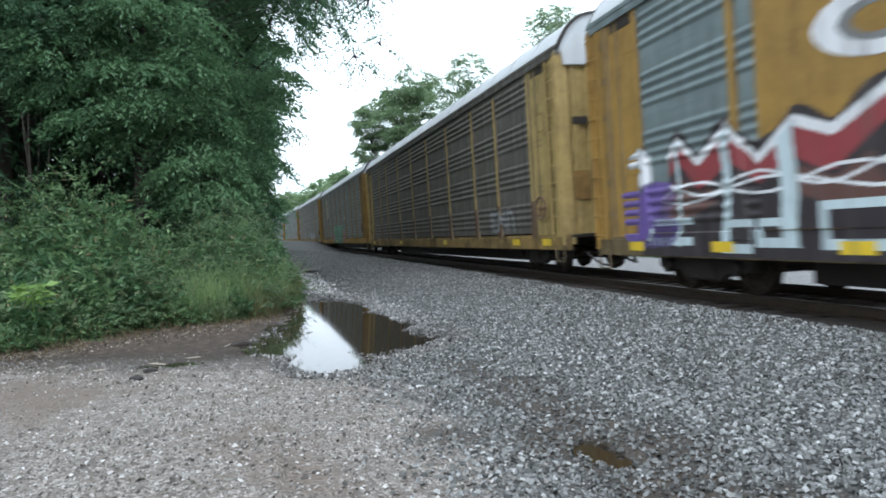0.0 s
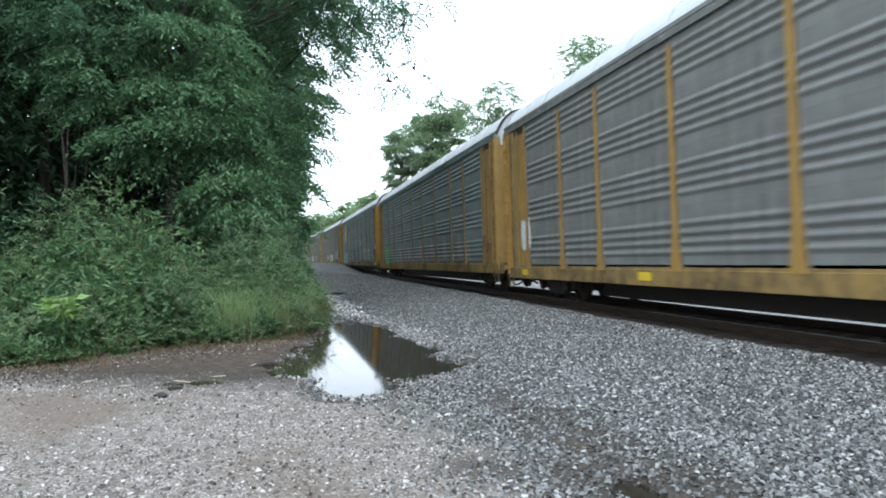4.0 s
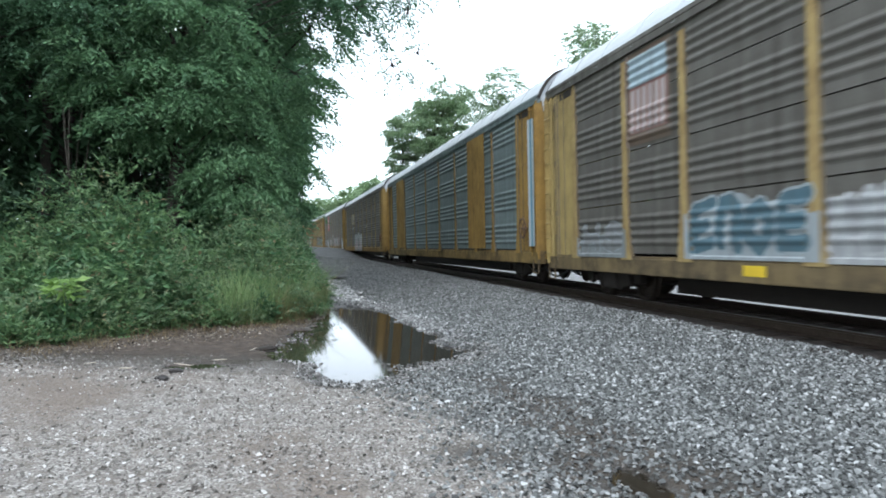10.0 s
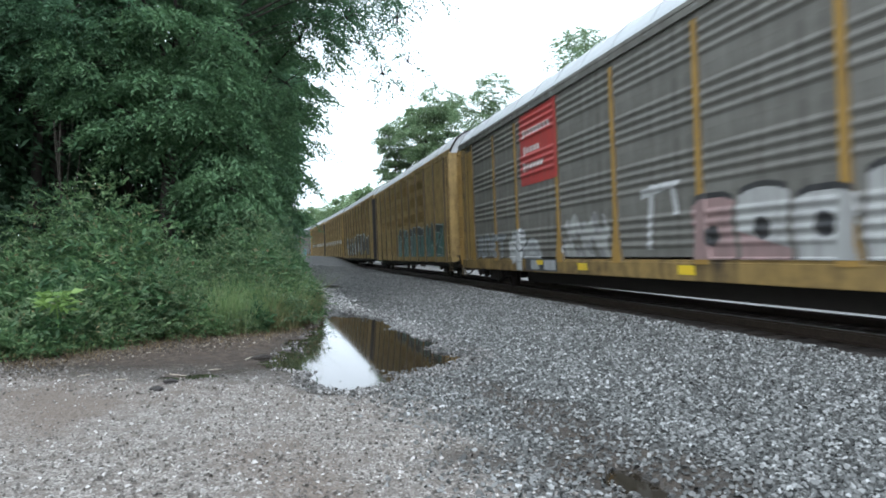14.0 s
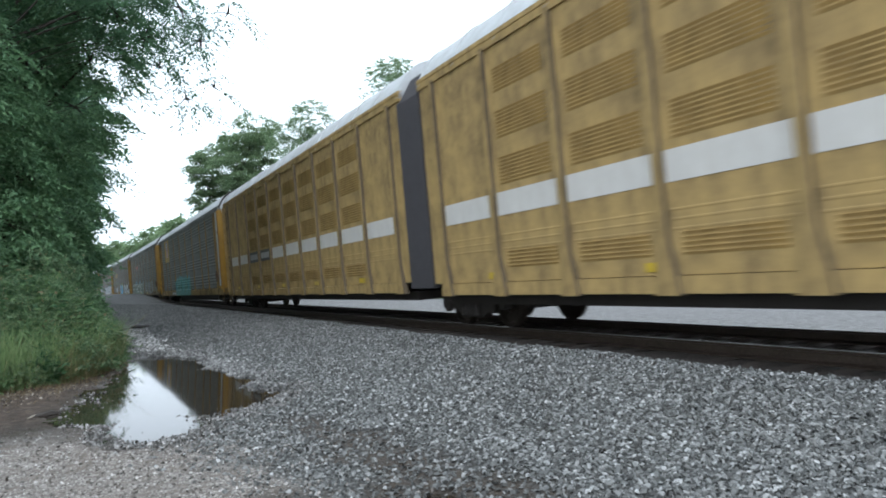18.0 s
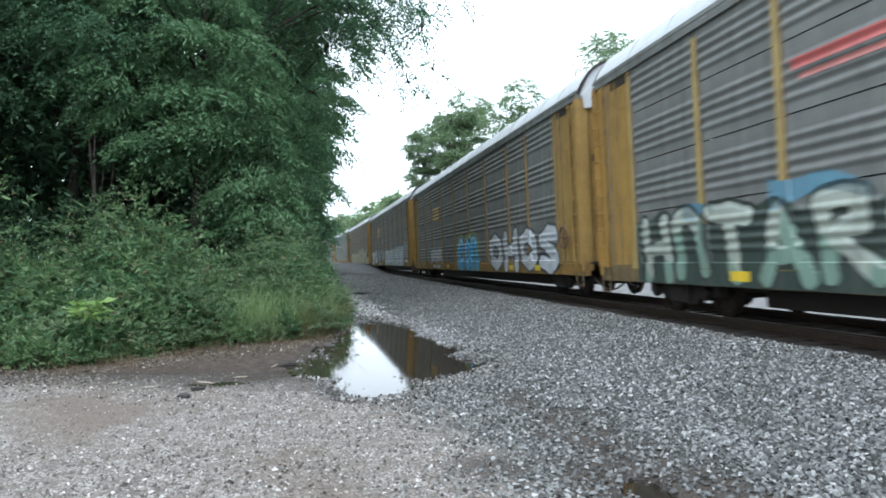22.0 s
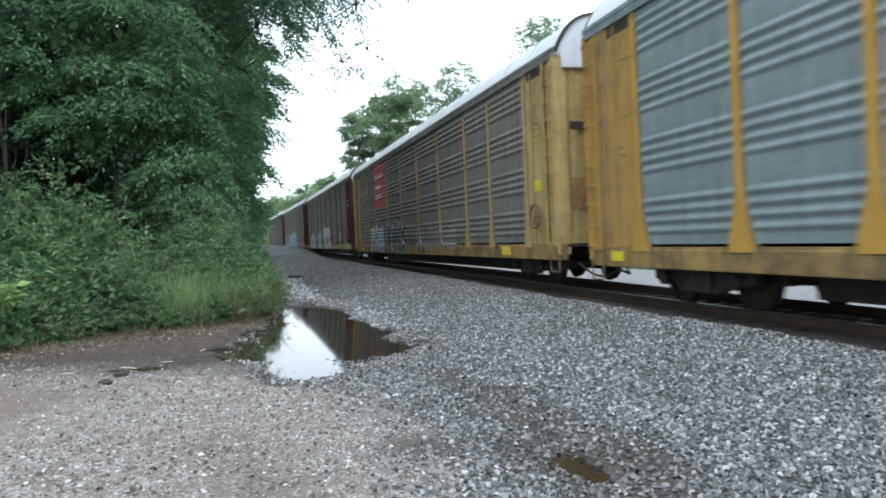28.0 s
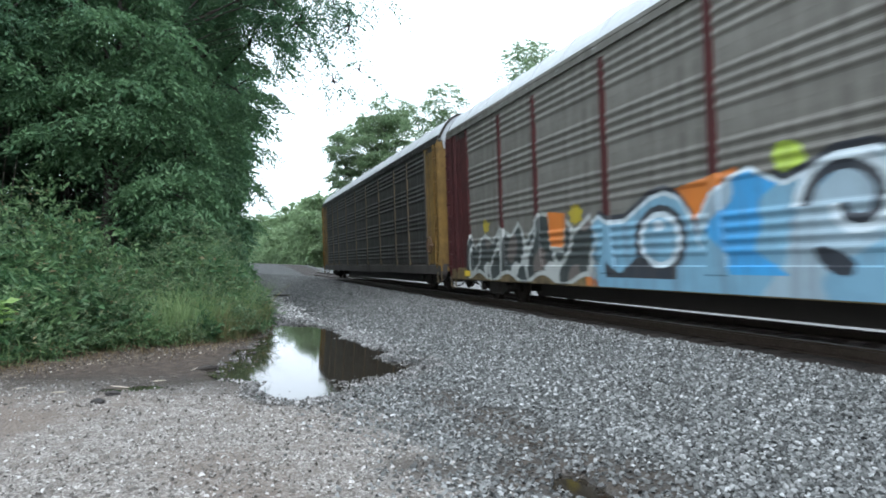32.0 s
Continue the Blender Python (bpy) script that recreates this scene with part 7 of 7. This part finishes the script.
    # boughs that hang out towards the track
    rows = [(-2.6, 20.6, 8.2, 1.6, 1), (-2.4, 20.4, 10.6, 1.8, 1), (-0.6, 20.2, 9.6, 1.4, 1), (0.9, 20.0, 9.0, 1.1, 0.9), (1.5, 19.8, 10.0, 1.0, 0.8), (2.5, 19.6, 9.2, 0.75, 0.45), (3.0, 19.4, 8.3, 0.5, 0.16), (1.9, 19.6, 7.5, 0.5, 0.16), (2.6, 19.5, 6.7, 0.45, 0.12), (3.3, 19.3, 7.0, 0.35, 0.05), (3.7, 19.2, 9.1, 0.5, 0.1), (1.6, 19.8, 8.3, 0.7, 0.4)]
    tree(-3.2, 21.0, 13, column(rows, -3.2, 21.0), leaf_mid, "tall tree with boughs hanging out towards the track", 0.24, group=W)
    # second row, with leaves darkened in colour for the deep shade
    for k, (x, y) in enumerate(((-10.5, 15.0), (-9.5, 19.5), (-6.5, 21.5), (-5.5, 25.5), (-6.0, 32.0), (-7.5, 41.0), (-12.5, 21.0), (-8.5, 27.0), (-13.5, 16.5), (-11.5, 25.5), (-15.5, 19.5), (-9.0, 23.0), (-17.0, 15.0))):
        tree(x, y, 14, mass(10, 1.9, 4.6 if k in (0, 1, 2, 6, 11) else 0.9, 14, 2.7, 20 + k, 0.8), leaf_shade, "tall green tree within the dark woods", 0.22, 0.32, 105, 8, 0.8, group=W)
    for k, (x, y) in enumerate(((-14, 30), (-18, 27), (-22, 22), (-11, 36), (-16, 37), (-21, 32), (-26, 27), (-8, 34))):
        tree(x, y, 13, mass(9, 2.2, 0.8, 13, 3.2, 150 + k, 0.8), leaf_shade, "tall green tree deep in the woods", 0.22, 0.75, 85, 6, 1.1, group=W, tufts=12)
    F = "trees beyond the track"
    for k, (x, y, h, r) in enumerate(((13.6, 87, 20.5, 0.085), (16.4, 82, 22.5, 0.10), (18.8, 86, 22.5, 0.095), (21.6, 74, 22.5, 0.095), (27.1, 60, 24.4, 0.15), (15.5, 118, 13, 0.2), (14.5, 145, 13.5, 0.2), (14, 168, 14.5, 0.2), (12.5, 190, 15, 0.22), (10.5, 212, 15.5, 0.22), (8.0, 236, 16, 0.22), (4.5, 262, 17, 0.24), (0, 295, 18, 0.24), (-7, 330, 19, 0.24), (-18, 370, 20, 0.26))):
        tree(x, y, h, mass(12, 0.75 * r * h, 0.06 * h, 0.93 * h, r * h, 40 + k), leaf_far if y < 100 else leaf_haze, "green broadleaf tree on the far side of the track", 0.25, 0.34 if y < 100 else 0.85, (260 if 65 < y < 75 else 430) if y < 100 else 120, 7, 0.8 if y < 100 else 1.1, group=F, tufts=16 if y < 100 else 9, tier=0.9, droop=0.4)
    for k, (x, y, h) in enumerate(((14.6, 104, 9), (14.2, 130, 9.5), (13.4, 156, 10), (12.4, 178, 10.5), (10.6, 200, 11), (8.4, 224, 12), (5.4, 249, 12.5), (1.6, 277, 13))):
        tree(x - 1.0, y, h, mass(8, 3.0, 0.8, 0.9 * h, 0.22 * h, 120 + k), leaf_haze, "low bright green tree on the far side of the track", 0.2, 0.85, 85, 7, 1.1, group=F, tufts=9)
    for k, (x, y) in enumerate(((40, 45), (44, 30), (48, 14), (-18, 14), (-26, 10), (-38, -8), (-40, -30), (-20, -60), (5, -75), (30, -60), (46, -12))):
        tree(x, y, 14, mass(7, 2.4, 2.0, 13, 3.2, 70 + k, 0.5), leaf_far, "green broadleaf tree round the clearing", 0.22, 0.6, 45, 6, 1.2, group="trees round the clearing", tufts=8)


def brush_front(x):
    """How near the brush comes, for each place across."""
    return np.interp(x, [-14, -8, -4.4, -3.3, -2.4, -1.6, -0.6, 0.3, 0.95], [9.6, 10.4, 11.0, 11.3, 12.4, 13.3, 14.0, 15.0, 17.2])


def shrubs(n, x0, x1, d0, d1, h0, h1, per_shrub, leaf, length, per, droop, material, name, label, up=0.35):
    """Many small bushes: tufts of leafy twigs on low mounds, of uneven height."""
    x = rng.uniform(x0, x1, n)
    d = d0 + (d1 - d0) * rng.uniform(size=n) ** 1.1
    y = brush_front(x) + 0.25 * np.sin(x * 2.1) + 0.15 * np.sin(x * 5.3) + d
    h = rng.uniform(h0, h1, n) * (0.45 + 0.75 * smooth(0, 3.0, d)) * (0.8 + 0.3 * np.sin(x * 1.7 + y * 0.9)) * (1 - 0.3 * smooth(-2.0, 0.9, x))
    r = 0.45 * h * rng.uniform(0.7, 1.2, n) + 0.1
    way = unit(rng.normal(size=(n, per_shrub, 3)) + np.array([0, -0.15, 0.35]))
    way[..., 2] = np.abs(way[..., 2])
    u = rng.uniform(0.25, 1.0, (n, per_shrub, 1)) ** 0.6
    O = np.stack([x, y, land(x, y) + 0.25 * h], -1)[:, None] + way * u * np.stack([r, r, 0.75 * h], -1)[:, None]
    D = way * np.array([1, 1, 0.5]) + np.array([0, 0, up]) + 0.35 * rng.normal(size=way.shape)
    O, D = O.reshape(-1, 3), D.reshape(-1, 3)
    keep = O[:, 0] < 0.75 - 0.5 * smooth(0.3, 1.3, O[:, 2])
    O, D = O[keep], D[keep]
    tagged(new(name, sprays(O, D, length * rng.uniform(0.6, 1.5, len(O)), per, leaf, droop, name, material)), label, "bushes", kind="stuff")


def build_brush():
    shrubs(230, -13, 0.7, 0.2, 6.0, 0.6, 2.6, 66, 0.13, 0.3, 7, 0.35, leaf_brush, "brush", "tangled green weeds and low bushes along the woods")
    shrubs(100, -13, 0.5, 0.5, 5.5, 0.8, 2.7, 45, 0.095, 0.38, 9, 0.5, leaf_pale, "pale_brush", "pale grey-green weeds with small leaves", 0.6)
    shrubs(170, -13, 0.4, 0.3, 5.5, 0.6, 2.1, 44, 0.17, 0.3, 6, 0.5, leaf_deep, "broadleaf_weeds", "broad-leaved dark green weeds among the brush", 0.2)
    shrubs(180, -12, 0.7, -0.1, 0.9, 0.3, 0.9, 34, 0.08, 0.2, 6, 0.3, leaf_brush, "low_weeds", "low green weeds at the foot of the brush")
    shrubs(90, -2.6, 0.7, 0.1, 3.4, 1.1, 2.6, 60, 0.06, 0.3, 9, 0.4, leaf_pale, "pale_brush", "pale grey-green weeds at the corner of the brush", 0.7)
    shrubs(60, -2.4, 0.7, 0.1, 3.2, 0.8, 1.7, 60, 0.07, 0.28, 8, 0.35, leaf_brush, "brush", "green weeds at the corner of the brush", 0.5)
    # understorey deeper in the woods, its leaf colour darkened for shade
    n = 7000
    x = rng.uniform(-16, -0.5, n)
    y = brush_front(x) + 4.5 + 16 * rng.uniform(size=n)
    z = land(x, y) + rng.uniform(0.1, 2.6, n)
    tagged(new("understorey", sprays(np.stack([x, y, z], -1), rng.normal(size=(n, 3)), np.full(n, 0.6), 8, 0.15, 0.5, "understorey", leaf_shade)), "saplings and shrubs inside the woods, leaves darkened for shade", "shrubs", kind="stuff")
    # dark bank of weeds along the far side of the track
    n = 4200
    y = -4 + 90 * rng.uniform(size=n) ** 1.3
    x = 22.0 + track_bend(y) + 2.2 * rng.uniform(size=n) ** 1.5 + 0.35 * np.sin(y * 0.9)
    z = land(x, y) + rng.uniform(0.02, 0.8, n) * smooth(21.7, 23.0, x - track_bend(y))
    tagged(new("far_weeds", sprays(np.stack([x, y, z], -1), rng.normal(size=(n, 3)) + np.array([0, 0, 0.6]), np.full(n, 0.5), 7, 0.16, 0.3, "far_weeds", leaf_deep)), "dark green weeds on the bank across the track", "weeds", kind="stuff")
    # the strip of weeds that follows the road into the distance
    n = 5000
    y = 17 + 60 * rng.uniform(size=n) ** 1.6
    x = 0.35 + track_bend(y) * 0.9 - 3.2 * rng.uniform(size=n) + 0.25 * np.sin(y * 1.3)
    z = land(x, y) + rng.uniform(0.1, 1.5, n) * smooth(0.7, -0.9, x)
    tagged(new("brush", sprays(np.stack([x, y, z], -1), rng.normal(size=(n, 3)) + np.array([0, 0, 0.6]), np.full(n, 0.4), 7, 0.11, 0.3, "brush", leaf_brush)), "green weeds beside the track road", "bushes", kind="stuff")
    # tall grass at the corner and dead stems along the foot of the brush
    for name, mat, label, n, x0, x1, d0, d1, h0, h1 in (("tall_grass", tall_mat, "tall pale green grass at the corner of the brush", 9000, -1.4, 0.74, -0.1, 2.8, 0.35, 1.35),
                                                       ("straw", straw_mat, "tall yellowed grass stems at the corner of the brush", 2600, -0.3, 0.8, -0.3, 1.4, 0.3, 0.95),
                                                       ("dead_grass", dry_mat, "dry brown stems along the foot of the brush", 6500, -9.0, 0.9, -1.1, 0.7, 0.01, 0.24),
                                                       ("short_grass", grass_mat, "short green grass among the weeds", 2600, -11.0, 0.6, -0.3, 2.2, 0.15, 0.6)):
        x = rng.uniform(x0, x1, n)
        y = brush_front(x) + (rng.normal(d0 + 0.8, 0.55, n) if name == "dead_grass" else rng.uniform(d0, d1, n)) + 0.2 * np.sin(x * 2.7)
        h = h0 + (h1 - h0) * rng.uniform(size=n) ** 1.5 * (0.7 + 0.3 * np.sin(x * 5.1 + y * 3.7))
        base = np.stack([x, y, land(x, y) - 0.02], -1)
        lean = rng.normal(0, 0.13, (n, 3)) if name == "dead_grass" else rng.normal(0, 0.3, (n, 3)) * h[:, None]
        lean[:, 2] = 0
        up = np.array([0, 0, 1.0]) * h[:, None]
        wide = unit(rng.normal(size=(n, 3)) * np.array([1, 1, 0])) * rng.uniform(0.003, 0.008, (n, 1))
        mid = base + up * 0.6 + lean * 0.3
        tip = base + up + lean
        v = np.stack([base - wide, base + wide, mid + wide * 0.8, tip, mid - wide * 0.8], 1).reshape(-1, 3)
        f = (np.arange(n)[:, None, None] * 5 + np.array([[0, 1, 2], [0, 2, 4], [4, 2, 3]])).reshape(-1, 3)
        tagged(new(name, sheet(name, v, f, mat)), label, "grass", kind="stuff")
    # bare vines that hang in the shade under the trees
    vine = new("vine")
    vine.location = (-4.78, 17.0, float(land(-4.78, 17.0)))
    tagged(vine, "bare grey-brown vines hanging under the trees", "vine")
    for k in range(5):
        dx = 0.11 * (k - 3) + 0.05 * math.sin(5 * k)
        path = [(dx * (0.6 + 0.5 * u) + 0.12 * math.sin(3 * u + k), 0.1 * math.cos(4 * u + k), 0.6 + 3.6 * u, 0.006 + 0.004 * (k % 3)) for u in np.linspace(0, 1, 10)]
        stem = new("stem", limb_mesh("stem", [path], vine_mat, 5))
        stem.parent = vine
    # one bright weed
    p = Vector((-3.34, 11.5, float(land(-3.34, 11.5))))
    weed = new("weed")
    weed.location = p
    tagged(weed, "bright lime-green leafy weed in the brush", "plant")
    stem = new("stem", limb_mesh("stem", [[(0, 0, 0, 0.012), (0.02, -0.1, 0.5, 0.01), (0.0, -0.2, 0.95, 0.006)]], leaf_lime, 5))
    stem.parent = weed
    k = 26
    a = np.linspace(0, 2 * np.pi * 3, k)
    O = np.stack([0.05 * np.cos(a), -0.2 + 0.05 * np.sin(a), 0.72 + 0.25 * np.linspace(0, 1, k)], -1)
    D = np.stack([np.cos(a), np.sin(a), np.full(k, 0.25)], -1)
    leaves = new("leaves", sprays(O, D, np.full(k, 0.14), 3, 0.17, 0.5, "leaves", leaf_lime, slim=0.27))
    leaves.parent = weed


build_woods()
build_brush()


# ---------------------------------------------------------------- loose stones
def stones(name, label, x, y, size, stops, seed, sink=0.25):
    """Broken stones: skewed wedges lying at all angles, one object."""
    g = np.random.default_rng(seed)
    n = len(x)
    wedge = np.array([(-1, -1, -1), (1, -1, -1), (1, 1, -1), (-1, 1, -1), (-0.55, 0, 1), (0.55, 0, 1)], float)
    v = wedge[None] * g.uniform(0.55, 1.0, (n, 6, 3)) + np.stack([np.zeros((n, 6)), g.uniform(-0.5, 0.5, (n, 1)) * (wedge[:, 2] > 0), np.zeros((n, 6))], -1)
    v = v * np.stack([g.uniform(0.8, 1.2, n), g.uniform(0.5, 0.85, n), g.uniform(0.3, 0.6, n)], -1)[:, None]
    q = unit(g.normal(size=(n, 4)) * np.array([1.0, 0.3, 0.3, 1.0]))
    w, a, b, c = q.T
    R = np.stack([np.stack([1 - 2 * (b * b + c * c), 2 * (a * b - c * w), 2 * (a * c + b * w)], -1), np.stack([2 * (a * b + c * w), 1 - 2 * (a * a + c * c), 2 * (b * c - a * w)], -1),
                  np.stack([2 * (a * c - b * w), 2 * (b * c + a * w), 1 - 2 * (a * a + b * b)], -1)], 1)
    v = np.einsum("nij,nkj->nki", R, v) * size[:, None, None] * 0.5
    v = v + np.stack([x, y, land(x, y) + size * sink], -1)[:, None]
    f = np.array([(0, 1, 5), (0, 5, 4), (2, 3, 4), (2, 4, 5), (1, 2, 5), (3, 0, 4)])
    f = (np.arange(n)[:, None, None] * 6 + f[None]).reshape(-1, 3)
    k = Nodes(name)
    r = k.geo.outputs["Random Per Island"]
    col = k.ramp(r, stops)
    grain = k.noise(60.0, 3, 0.7, world=True)
    col = k.mix(k.span(grain, 0.35, 0.7, 0, 0.4), col, (0.09, 0.085, 0.08))
    k.bump(grain, 0.3, 0.004)
    attr = k.add("ShaderNodeAttribute")
    attr.attribute_name = "damp"
    col = k.mix(k.math("MULTIPLY", attr.outputs["Fac"], 0.7), col, k.mix(0.85, col, (0.02, 0.018, 0.016)))
    m = k.done(col, k.span(attr.outputs["Fac"], 0.2, 0.9, 0.75, 0.3))
    me = sheet(name, v.reshape(-1, 3), f, m)
    a = me.attributes.new("damp", "FLOAT", "POINT")
    a.data.foreach_set("value", np.repeat(dampness(x, y) * g.uniform(0.6, 1.0, n), 6).astype(np.float32))
    tagged(new(name, me), label, "gravel", kind="stuff")


def build_stones():
    g = np.random.default_rng(5)
    n = 140000
    y = 2.0 + 54 * g.uniform(size=n) ** 2.35
    x = g.uniform(0.3, 6.7, n)
    edge = 1.55 - 0.45 * smooth(4, 8, y) + 0.2 * np.sin(y * 1.3)
    keep = (x > edge + g.normal(0, 0.35, n)) & (pool(x, y) < -0.06 + g.normal(0, 0.06, n)) & (trail(x, y) < g.uniform(0.3, 1.7, n))
    stones("ballast", "grey broken ballast stones beside the track", x[keep], y[keep], g.uniform(0.024, 0.062, keep.sum()), [(0.0, (0.045, 0.047, 0.045)), (0.4, (0.135, 0.14, 0.134)), (0.85, (0.28, 0.288, 0.28)), (1.0, (0.5, 0.51, 0.5))], 11)
    n = 40000
    y = 2.6 + 7.4 * g.uniform(size=n) ** 1.25
    x = g.uniform(-6.5, 3.2, n)
    keep = (pool(x, y) < -0.06 + g.normal(0, 0.05, n)) & (trail(x, y) < g.uniform(0.3, 2.2, n)) & (y + 0.25 * x < 9.2 + g.normal(0, 0.5, n)) & (x < 2.0 + g.normal(0, 0.4, n))
    keep &= (np.sin(x * 1.1 + 1) + np.sin(y * 1.7 + x * 0.6) + g.normal(0, 0.9, n)) > -0.9
    stones("grit", "pale crushed stone chips on the packed dirt lot", x[keep], y[keep], g.uniform(0.012, 0.03, keep.sum()) * g.choice([1.0, 1.0, 1.0, 1.7], keep.sum()), [(0.05, (0.085, 0.075, 0.064)), (0.5, (0.25, 0.228, 0.204)), (0.85, (0.42, 0.395, 0.365)), (1.0, (0.66, 0.64, 0.61))], 12)
    # chips that stand out of the shallow margin of the puddle
    n = 15000
    x, y = g.uniform(-0.2, 3.1, n), g.uniform(7.4, 12.5, n)
    p = pool(x, y)
    keep = (p > -0.45) & (p < 0.03 + np.abs(g.normal(0, 0.11, n)) * (1 + 1.5 * smooth(9.6, 8.4, y))) & (g.uniform(size=n) < smooth(12.4, 9.0, y) * smooth(-0.3, 0.6, x) + 0.12)
    stones("shore_gravel", "wet dark gravel standing out of the shallow puddle margin", x[keep], y[keep], g.uniform(0.025, 0.06, keep.sum()), [(0.05, (0.08, 0.077, 0.07)), (0.6, (0.27, 0.262, 0.248)), (1.0, (0.6, 0.59, 0.57))], 14, 0.5)
    # pale washed stones heaped along the far margin of the puddle
    n = 4800
    y = g.uniform(11.5, 19.5, n)
    x = np.interp(y, [11.5, 14, 17, 19.5], [2.6, 2.55, 2.2, 1.7]) + g.normal(0, 0.22, n)
    keep = pool(x, y) < 0.02
    stones("washed_gravel", "pale washed stones along the puddle's far margin", x[keep], y[keep], g.uniform(0.03, 0.075, keep.sum()), [(0.05, (0.10, 0.10, 0.095)), (0.5, (0.34, 0.34, 0.33)), (1.0, (0.75, 0.75, 0.73))], 15)
    # bright stones further on: their pale colour stands in for sky glare on wet gravel
    n = 2600
    y = 17.5 + 13 * g.uniform(size=n) ** 1.2
    x = np.interp(y, [17.5, 23, 30.5], [1.9, 1.75, 1.7]) + g.normal(0, 0.2, n)
    keep = pool(x, y) < 0.02
    stones("washed_gravel", "bright stones set for wet glare along the edge of the track road", x[keep], y[keep], g.uniform(0.05, 0.12, keep.sum()), [(0.05, (0.12, 0.12, 0.115)), (0.5, (0.38, 0.38, 0.37)), (1.0, (0.8, 0.8, 0.78))], 16)
    n = 17000
    x = g.uniform(-8.5, 0.7, n)
    y = brush_front(x) - 0.1 + g.normal(-0.75, 0.6, n)
    keep = (pool(x, y) < -0.08) & (g.uniform(size=n) < 0.85)
    stones("litter", "brown leaf litter and bits of stone on damp earth", x[keep], y[keep], g.uniform(0.012, 0.05, keep.sum()), [(0.1, (0.035, 0.025, 0.018)), (0.6, (0.11, 0.08, 0.055)), (0.9, (0.22, 0.175, 0.125)), (1.0, (0.5, 0.46, 0.4))], 13, 0.15)


build_stones()


def lump(name, label, category, x, y, size, colour, seed, turn=0.0):
    """One loose stone or bit of wood: a dented, bevelled block on the ground."""
    g = np.random.default_rng(seed)
    bm = bmesh.new()
    bmesh.ops.create_icosphere(bm, subdivisions=2, radius=0.5)
    for v in bm.verts:
        v.co = Vector(v.co) * float(1 + g.normal(0, 0.09))
        v.co = Vector((v.co.x * size[0], v.co.y * size[1], v.co.z * size[2]))
    me = bpy.data.meshes.new(name)
    bm.to_mesh(me)
    bm.free()
    me.materials.append(plain(name, colour, 0.6, 0.0, 0.5, 14.0, 0.4))
    ob = tagged(new(name, me), label, category)
    ob.matrix_basis = pose(x, y, float(land(x, y)) + 0.3 * size[2], 0, 0, turn)


lump("stone", "dark wet stone lying on the packed dirt", "stone", -1.29, 8.62, (0.17, 0.11, 0.07), (0.035, 0.03, 0.028), 1, 10)
lump("stone", "dark wet stone lying on the packed dirt", "stone", -1.36, 8.16, (0.15, 0.10, 0.07), (0.03, 0.026, 0.024), 2, -15)
lump("stick", "short dark piece of rotten wood beside the puddle", "stick", -0.33, 10.6, (0.34, 0.10, 0.09), (0.03, 0.023, 0.018), 3, 25)
lump("stone", "pale flat stone among the gravel", "stone", 1.56, 6.75, (0.12, 0.05, 0.03), (0.5, 0.5, 0.49), 4, 30)
lump("stick", "dark piece of wood on the gravel track road", "stick", 2.2, 33.0, (0.9, 0.3, 0.18), (0.03, 0.026, 0.022), 5, 15)
for k, (x, y, a, n) in enumerate(((-0.9, 9.6, 20, 0.22), (-1.3, 9.2, -35, 0.3), (-2.4, 9.3, 50, 0.2), (-0.5, 10.6, 70, 0.35), (-1.9, 8.9, 10, 0.16))):
    lump("twig", "pale dry twig on the damp earth", "twig", x, y, (n, 0.022, 0.02), (0.42, 0.37, 0.30), 10 + k, a)


motions()
